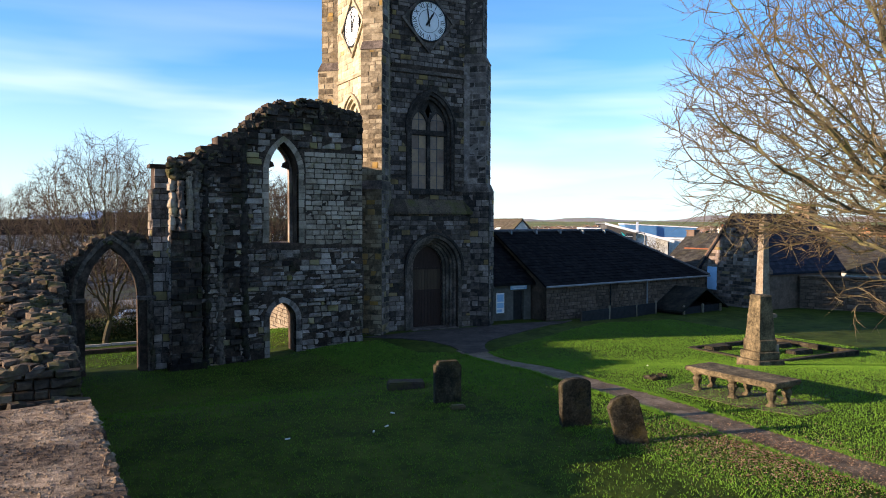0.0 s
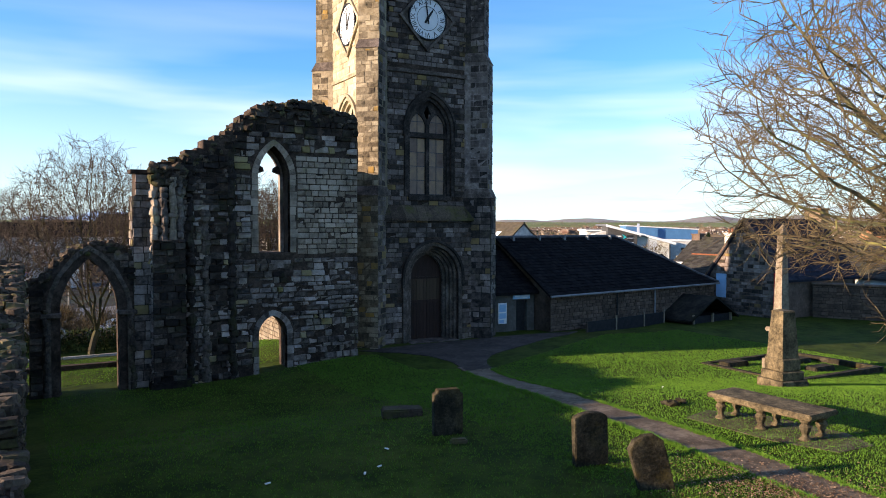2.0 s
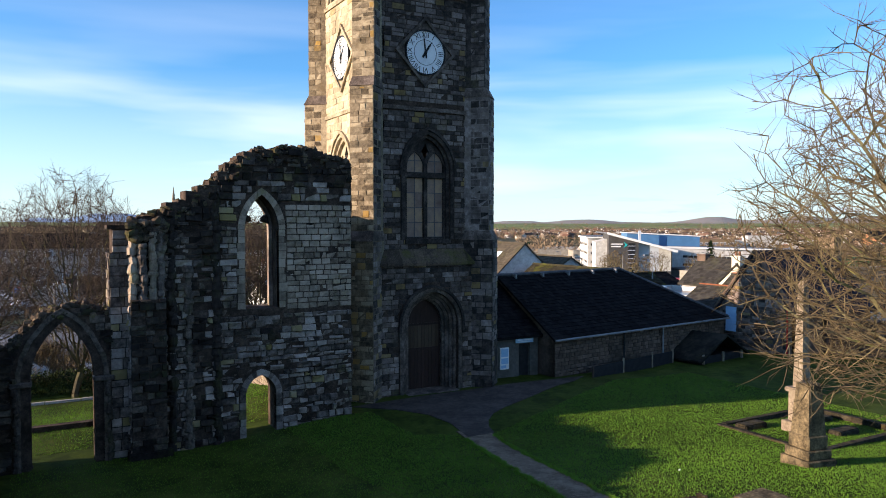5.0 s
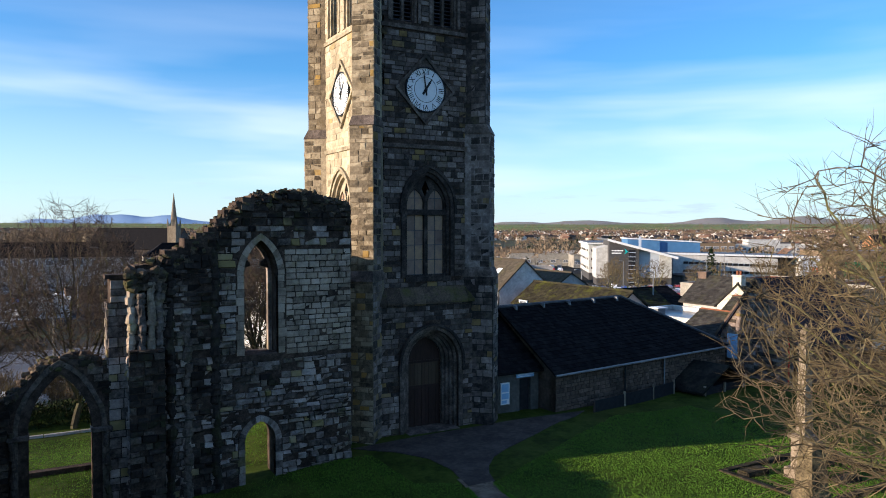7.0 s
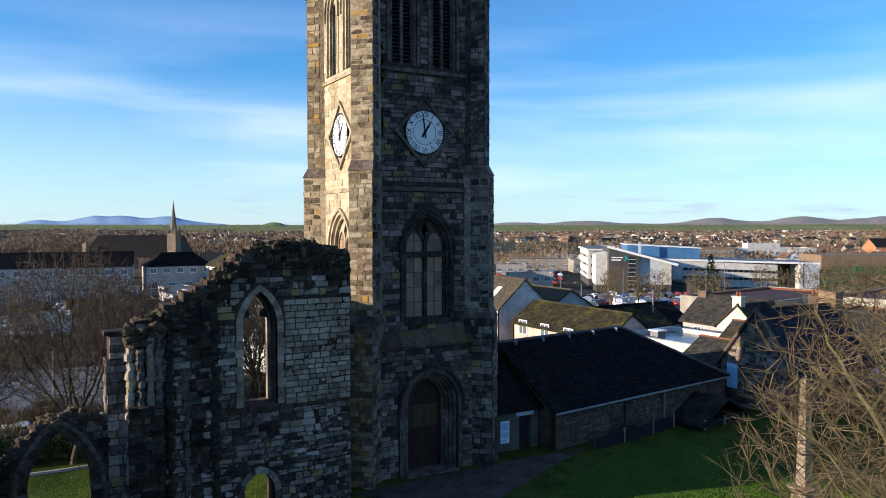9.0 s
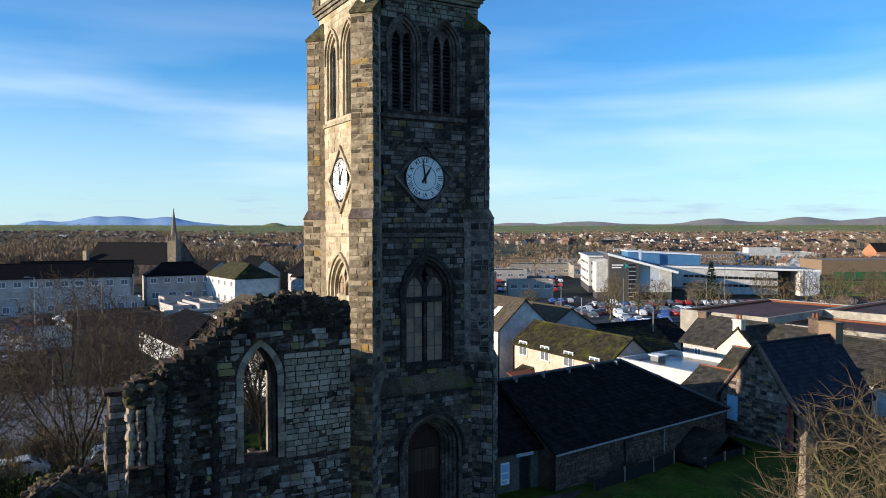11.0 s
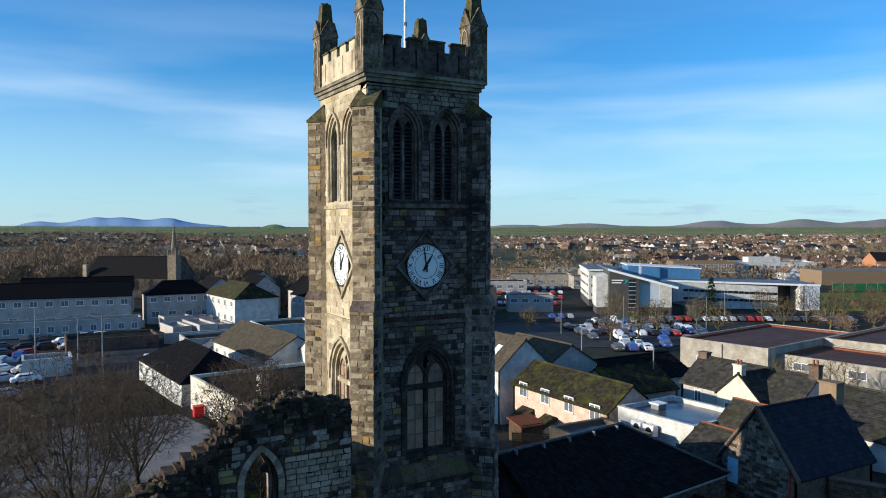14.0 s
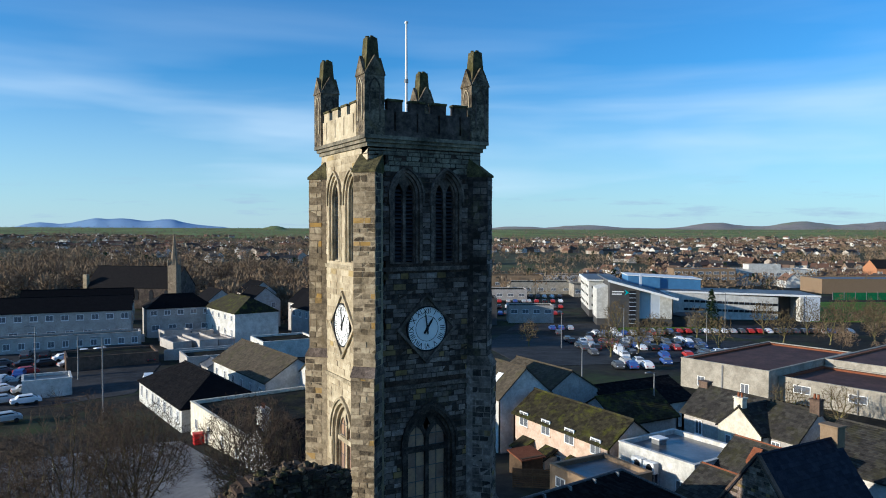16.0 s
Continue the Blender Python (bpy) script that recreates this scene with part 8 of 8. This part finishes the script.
PAINTS = [("white", (0.72, 0.73, 0.74)), ("silver", (0.38, 0.39, 0.40)), ("black", (0.02, 0.02, 0.022)), ("dark grey", (0.08, 0.085, 0.09)), ("red", (0.38, 0.03, 0.025)), ("blue", (0.04, 0.09, 0.28))]
fleet = [car("parked_car", paint(n.replace(" ", "_") + "_car_paint", c), n + " hatchback parked on the asphalt") for n, c in PAINTS]
fleet.append(car("parked_van", fleet[0].children[0].data.materials[0], "white panel van parked on the asphalt", True))
rnd = random.Random(77)
spots = []
for x, y, a in ((-16.7, 107.6, 80), (-13.4, 103.0, 80), (-17.5, 84, 10), (-7.6, 125, 15), (-4.4, 131, 15), (-8.3, 133, 15), (-11.8, 128, 15), (-16, 118, 80), (-19, 112, 80), (-1.5, 134, 15), (4, 126, 15), (6, 120, 95), (-22.5, 100, 80), (-14.5, 24.4, 5), (-9.5, 24.6, 5), (-19.5, 24.2, 5), (-20.5, 33.0, 5), (3.2, 100.0, 80)):
    spots.append((x, y, a, rnd.choice((0, 0, 0, 1, 2, 3, 4, 5))))
for row in range(-2, 9):
    for k in range(13):
        if rnd.random() < 0.72 and (row >= 0 or k < 9):
            u, v = -24 + k * 2.75 + rnd.uniform(-0.2, 0.2), row * 8.6 + (0 if row % 2 else 2.4)
            x, y = 112.8 + 0.87 * u + 0.492 * v, 74.3 - 0.492 * u + 0.87 * v
            if 0.87 * (x - 101) - 0.492 * (y - 171.2) > 40 and 0.492 * (x - 101) + 0.87 * (y - 171.2) > -12:
                continue
            spots.append((x, y, -29.5 + 90 + rnd.uniform(-3, 3) + 180 * rnd.randint(0, 1), rnd.choice((0, 0, 1, 1, 2, 2, 2, 3, 3, 3, 4, 5, 5, 6))))
for k in range(24):
    u = 60 + k * 2.7
    spots.append((101 + 0.87 * u - 0.492 * 14, 171.2 - 0.492 * u - 0.87 * 14, 60 + rnd.uniform(-4, 4), rnd.choice((0, 1, 1, 2, 3, 3, 4, 5))))
for k in range(10):
    if k not in (2, 7):
        x, y = -15.0 + 152 * (0.492 + 0.870 * (-0.565 + 0.026 * k)), -34.0 + 152 * (0.870 - 0.492 * (-0.565 + 0.026 * k))
        spots.append((x, y, 75 + rnd.uniform(-5, 5), rnd.choice((0, 0, 1, 2, 3))))
for k in range(10):
    d, s = 112 + 7.5 * (k // 2), -0.60 + 0.035 * (k % 2)
    spots.append((-15.0 + d * (0.492 + 0.870 * s), -34.0 + d * (0.870 - 0.492 * s), 10 + rnd.uniform(-5, 5), rnd.choice((0, 0, 1, 2, 3, 4))))
for k in range(64):
    d, s = 268 + 22 * (k // 11), 0.055 + 0.0105 * (k % 11) + rnd.uniform(-0.002, 0.002)
    spots.append((-15.0 + d * (0.492 + 0.870 * s), -34.0 + d * (0.870 - 0.492 * s), 60 + rnd.uniform(-4, 4), rnd.choice((0, 1, 1, 2, 3, 3, 4, 5))))
spots[13] = (-15.6, 24.2, 5, 0)
used = set()
for x, y, a, k in spots:
    m = Matrix.Translation((x, y, ground_z(x, y) + 0.07)) @ pose(0, 0, 0, 0, 0, a)
    if k not in used:
        used.add(k)
        fleet[k].matrix_basis = m
    else:
        copy_thing(fleet[k], m)


# ---- lamp posts ----


def lamp(x, y, h, label="tall grey street lamp post"):
    lp = thing("street_lamp", label, "street lamp", "street lamps", Matrix.Translation((x, y, ground_z(x, y))))
    part("post", tube(BM(), [(0, 0, -0.3), (0, 0, h * 0.5), (0, 0, h)], [0.12, 0.10, 0.07], 8), METALGREY, lp)
    part("arm", tube(BM(), [(0, 0, h - 0.1), (-0.9, 0, h + 0.1)], [0.05, 0.04], 6), METALGREY, lp)
    part("lantern", soft_box(-1.5, -0.7, -0.15, 0.15, h + 0.02, h + 0.18, 0.04), METALGREY, lp)
    return lp


for x, y, h in ((-13.6, 100.5, 11.2), (-5.6, 78.7, 11.4), (-7.0, 110, 8.0), (-13.0, 30.0, 7.5), (170, 119, 12.0), (128, 118, 9.0), (140, 100, 9), (185, 62, 12), (100, 110, 9), (66, 62, 7), (53.0, 33.0, 8.5)):
    lamp(x, y, h)
bin_ = thing("red_bin", "red wheeled bin beside the cream building", "bin", m=Matrix.Translation((3.0, 57.0, ground_z(3.0, 57.0))))
part("body", soft_box(-0.6, 0.6, -0.5, 0.5, 0.1, 1.3, 0.05), REDPAINT, bin_)
part("lid", soft_box(-0.65, 0.65, -0.55, 0.55, 1.3, 1.42, 0.04), REDPAINT, bin_)
yard = thing("yard_wall", "long grey concrete yard wall before the terraces", "wall")
part("wall_core", boxes((-30, 9, 149, 149.4, -5, -2.0)), GREYWALL, yard)
part("wall_core", boxes((9, 29, 121, 121.4, -5, -1.6)), GREYWALL, yard)
for i, (x, y, h) in enumerate(((96, 88, 7), (118, 96, 8), (128, 86, 7.5), (138, 132, 9), (150, 112, 8), (185, 102, 10), (193, 96, 11), (201, 92, 10), (176, 110, 9), (96, 118, 6), (168, 84, 9), (181, 80, 10), (190, 74, 9), (204, 82, 11), (214, 88, 10), (160, 92, 8), (172, 66, 8), (108, 92, 7))):
    crown_tree(x, y, h * 1.15, ((0, 0, h * 0.7), (h * 0.42, h * 0.42, h * 0.45)), 200 + i, "leafless winter tree with a rounded crown among the town houses", BARK, TWIG, limbs=6, points=420, step=0.6, fork_at=0.2, girth=0.2, twig=0.9, rise=0.5, twigs=3, thin=0.03)
for i, (x, y, h) in enumerate(((75, 30, 6), (80, 26, 6), (90, 21, 7))):
    crown_tree(x, y, h, ((0, 0, h * 0.6), (h * 0.45, h * 0.45, h * 0.42)), 230 + i, "small leafless tree on the rough grass", BARK, TWIG, limbs=6, points=420, step=0.45, fork_at=0.15, girth=0.14, twig=0.6, rise=0.5, twigs=3, thin=0.018)


def conifer(x, y, h, seed):
    rnd = random.Random(seed)
    t = thing("conifer", "dark evergreen conifer among the town buildings", "tree", "evergreens", Matrix.Translation((x, y, ground_z(x, y))))
    part("trunk", tube(BM(), [(0, 0, -0.2), (0, 0, h * 0.9)], [h * 0.025, 0.03], 6), BARK, t)
    verts, faces = [], []
    for _ in range(700):
        z = h * (0.12 + 0.86 * rnd.random() ** 1.3)
        r = (1 - z / h) * h * 0.28 * rnd.uniform(0.4, 1.1)
        a = rnd.uniform(0, 6.28)
        c = Vector((r * math.cos(a), r * math.sin(a), z - r * 0.3))
        k = len(verts)
        o = Vector((math.cos(a), math.sin(a), -0.35)) * h * 0.07
        w = Vector((-math.sin(a), math.cos(a), 0.1)) * h * 0.028
        verts += [c - w, c + w, c + o]
        faces.append((k, k + 1, k + 2))
    me = bpy.data.meshes.new("foliage")
    me.from_pydata(verts, [], faces)
    part("foliage", me, EVERGREEN, t)


conifer(171.5, 125.5, 13, 301)
conifer(-30, 118, 8, 302)

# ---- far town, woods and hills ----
# Ground spot of the camera; the far scenery is set out around it.
CAM_SPOT = (-15.0, -34.0)


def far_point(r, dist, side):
    """A place that many metres out to the west of the camera's spot, side = tangent of the angle from its view line."""
    return (CAM_SPOT[0] + dist * (0.492 + 0.870 * side), CAM_SPOT[1] + dist * (0.870 - 0.492 * side))


def far_housing():
    rnd = random.Random(401)
    walls, roofs = ([], []), ([], [])
    n = 0
    while n < 1250:
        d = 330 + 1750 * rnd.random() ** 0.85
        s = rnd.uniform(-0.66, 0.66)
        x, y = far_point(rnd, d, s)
        dens = noise.noise((x * 0.004, y * 0.004, 9.0))
        if dens < (-0.1 if s > 0 else 0.05) or (0.05 < s < 0.7 and d < 400) or (s < 0 and d < 420):
            continue
        n += 1
        a = round(noise.noise((x * 0.003, y * 0.003, 2.0)) * 4) * 0.5 + rnd.choice((0, 1.57)) + rnd.gauss(0, 0.06)
        L, W, H, R = rnd.uniform(4.5, 8), rnd.uniform(3.6, 4.4), rnd.uniform(3.4, 5.4), rnd.uniform(2.2, 3.2)
        z = ground_z(x, y) - 0.3
        c, q = math.cos(a), math.sin(a)
        T = lambda u, v, w: (x + c * u - q * v, y + q * u + c * v, z + w)
        k = len(walls[0])
        walls[0].extend(T(*p) for p in ((-L, -W, 0), (L, -W, 0), (L, W, 0), (-L, W, 0), (-L, -W, H), (L, -W, H), (L, W, H), (-L, W, H), (-L, 0, H + R), (L, 0, H + R)))
        walls[1].extend(tuple(k + i for i in f) for f in ((0, 1, 5, 4), (2, 3, 7, 6), (1, 2, 6, 9, 5), (3, 0, 4, 8, 7)))
        k = len(roofs[0])
        e = 0.35
        roofs[0].extend(T(*p) for p in ((-L - e, -W - e, H - 0.2), (L + e, -W - e, H - 0.2), (L + e, 0, H + R + 0.1), (-L - e, 0, H + R + 0.1), (L + e, W + e, H - 0.2), (-L - e, W + e, H - 0.2)))
        roofs[1].extend(tuple(k + i for i in f) for f in ((0, 1, 2, 3), (3, 2, 4, 5)))
        cx = L * rnd.uniform(-0.8, 0.8)
        k = len(walls[0])
        walls[0].extend(T(*p) for p in ((cx - 0.5, -0.5, H + R - 0.6), (cx + 0.5, -0.5, H + R - 0.6), (cx + 0.5, 0.5, H + R - 0.6), (cx - 0.5, 0.5, H + R - 0.6), (cx - 0.5, -0.5, H + R + 1.2), (cx + 0.5, -0.5, H + R + 1.2), (cx + 0.5, 0.5, H + R + 1.2), (cx - 0.5, 0.5, H + R + 1.2)))
        walls[1].extend(tuple(k + i for i in f) for f in ((4, 5, 6, 7), (0, 1, 5, 4), (1, 2, 6, 5), (2, 3, 7, 6), (3, 0, 4, 7)))
    t = thing("far_housing", "distant estate of small pitched-roof houses", "houses", kind="stuff")
    for nm, st, mt in (("wall", walls, FARWALL), ("roof", roofs, FARROOF)):
        me = bpy.data.meshes.new(nm)
        me.from_pydata(st[0], [], st[1])
        tagged(part(nm, me, mt, t), kind="stuff")


FARWALL = surface("far_house_walls", [(0.13, 0.085, 0.06), (0.23, 0.165, 0.12), (0.38, 0.34, 0.29), (0.62, 0.60, 0.56)], 0.01, 0.9, 0.0, 0.2, 0.9)
FARROOF = surface("far_house_roofs", [(0.045, 0.04, 0.038), (0.085, 0.06, 0.045), (0.15, 0.075, 0.05), (0.19, 0.12, 0.085)], 0.01, 0.85, 0.0, 0.2, 0.9)
far_housing()


def far_trees(name, n, seed, place, h, material, label, blades=26, wide=0.48, thin=0.05, long=0.13):
    """Distant trees: each a short stem under a loose crown of small upswept slivers."""
    rnd = random.Random(seed)
    verts, faces = [], []
    for _ in range(n):
        x, y = place(rnd)
        hh = rnd.uniform(*h)
        z = ground_z(x, y) - 0.3
        squash = rnd.uniform(0.75, 1.25)
        for _ in range(blades):
            a, e, q = rnd.uniform(0, 6.28), rnd.uniform(-0.9, 1.57), rnd.random() ** 0.4
            r = hh * wide * q * squash
            c = (x + r * math.cos(a) * math.cos(e), y + r * math.sin(a) * math.cos(e), z + hh * 0.56 + hh * 0.42 * q * math.sin(e))
            d = Vector((math.cos(a) * math.cos(e) + rnd.gauss(0, 0.5), math.sin(a) * math.cos(e) + rnd.gauss(0, 0.5), 0.5 + math.sin(e) + rnd.gauss(0, 0.4))).normalized() * hh * long
            w = Vector((rnd.gauss(0, 1), rnd.gauss(0, 1), rnd.gauss(0, 0.6))).normalized() * hh * thin
            k = len(verts)
            verts += [(c[0] - w.x, c[1] - w.y, c[2] - w.z), (c[0] + w.x, c[1] + w.y, c[2] + w.z), (c[0] + d.x, c[1] + d.y, c[2] + d.z)]
            faces.append((k, k + 1, k + 2))
        k = len(verts)
        tw = hh * 0.02
        verts += [(x - tw, y, z), (x + tw, y, z), (x + tw * 0.6, y, z + hh * 0.5), (x - tw * 0.6, y, z + hh * 0.5)]
        faces.append((k, k + 1, k + 2, k + 3))
    me = bpy.data.meshes.new(name)
    me.from_pydata(verts, [], faces)
    t = solid(name, me, material, label, "trees", kind="stuff")
    return t


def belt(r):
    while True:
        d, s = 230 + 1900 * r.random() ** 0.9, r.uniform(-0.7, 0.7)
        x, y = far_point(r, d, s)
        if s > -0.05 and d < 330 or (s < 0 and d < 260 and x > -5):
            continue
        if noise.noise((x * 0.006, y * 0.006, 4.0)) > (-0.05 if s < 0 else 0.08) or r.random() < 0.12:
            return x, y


far_trees("far_woods", 7600, 501, belt, (5, 9.5), WOODS, "brown leafless woods and garden trees across the town", 42, 0.5, 0.055, 0.16)


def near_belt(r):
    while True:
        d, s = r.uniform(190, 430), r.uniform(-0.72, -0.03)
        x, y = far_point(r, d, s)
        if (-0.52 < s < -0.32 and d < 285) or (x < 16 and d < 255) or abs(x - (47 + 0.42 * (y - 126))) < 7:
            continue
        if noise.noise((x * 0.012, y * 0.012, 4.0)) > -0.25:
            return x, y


far_trees("near_woods", 620, 505, near_belt, (7, 12), WOODS, "bare brown trees behind the terraces and church", 300, 0.46, 0.02, 0.13)
far_trees("field_edge_trees", 60, 506, lambda r: far_point(r, r.uniform(175, 260), r.uniform(0.5, 0.72)), (2.5, 5), WOODS, "bare brown trees and scrub round the sports field", 320, 0.5, 0.016, 0.13)
far_trees("far_evergreens", 420, 502, belt, (4, 9), EVERGREEN, "scattered dark evergreen trees", 70, 0.34, 0.06, 0.14)


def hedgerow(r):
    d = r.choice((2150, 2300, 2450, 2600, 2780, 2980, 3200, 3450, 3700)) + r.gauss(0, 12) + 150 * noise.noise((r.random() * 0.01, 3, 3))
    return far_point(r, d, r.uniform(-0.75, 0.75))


far_trees("field_hedgerows", 2800, 503, hedgerow, (5, 10), WOODS, "dark hedgerows between distant fields", 12, 0.9, 0.12, 0.2)
far_trees("shrub_thicket", 260, 504, lambda r: (r.uniform(-26, 2), r.uniform(21.5, 30)), (1.2, 2.6), TWIG, "brown leafless shrubs beside the street", 160, 0.55, 0.008, 0.3)


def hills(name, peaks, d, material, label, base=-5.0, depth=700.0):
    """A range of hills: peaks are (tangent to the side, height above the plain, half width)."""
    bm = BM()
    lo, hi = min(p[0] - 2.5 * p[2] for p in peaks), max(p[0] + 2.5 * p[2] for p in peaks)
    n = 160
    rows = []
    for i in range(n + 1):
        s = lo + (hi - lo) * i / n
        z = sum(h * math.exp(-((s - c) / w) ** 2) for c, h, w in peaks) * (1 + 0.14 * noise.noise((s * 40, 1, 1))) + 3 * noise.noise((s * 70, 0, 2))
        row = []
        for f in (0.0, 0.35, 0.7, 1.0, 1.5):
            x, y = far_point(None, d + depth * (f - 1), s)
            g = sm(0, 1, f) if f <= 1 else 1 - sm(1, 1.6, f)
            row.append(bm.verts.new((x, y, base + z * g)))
        rows.append(row)
    for a, b in zip(rows, rows[1:]):
        for k in range(4):
            f = bm.faces.new((a[k], b[k], b[k + 1], a[k + 1]))
            f.smooth = True
    return solid(name, bm, material, label, "hills", kind="structure")


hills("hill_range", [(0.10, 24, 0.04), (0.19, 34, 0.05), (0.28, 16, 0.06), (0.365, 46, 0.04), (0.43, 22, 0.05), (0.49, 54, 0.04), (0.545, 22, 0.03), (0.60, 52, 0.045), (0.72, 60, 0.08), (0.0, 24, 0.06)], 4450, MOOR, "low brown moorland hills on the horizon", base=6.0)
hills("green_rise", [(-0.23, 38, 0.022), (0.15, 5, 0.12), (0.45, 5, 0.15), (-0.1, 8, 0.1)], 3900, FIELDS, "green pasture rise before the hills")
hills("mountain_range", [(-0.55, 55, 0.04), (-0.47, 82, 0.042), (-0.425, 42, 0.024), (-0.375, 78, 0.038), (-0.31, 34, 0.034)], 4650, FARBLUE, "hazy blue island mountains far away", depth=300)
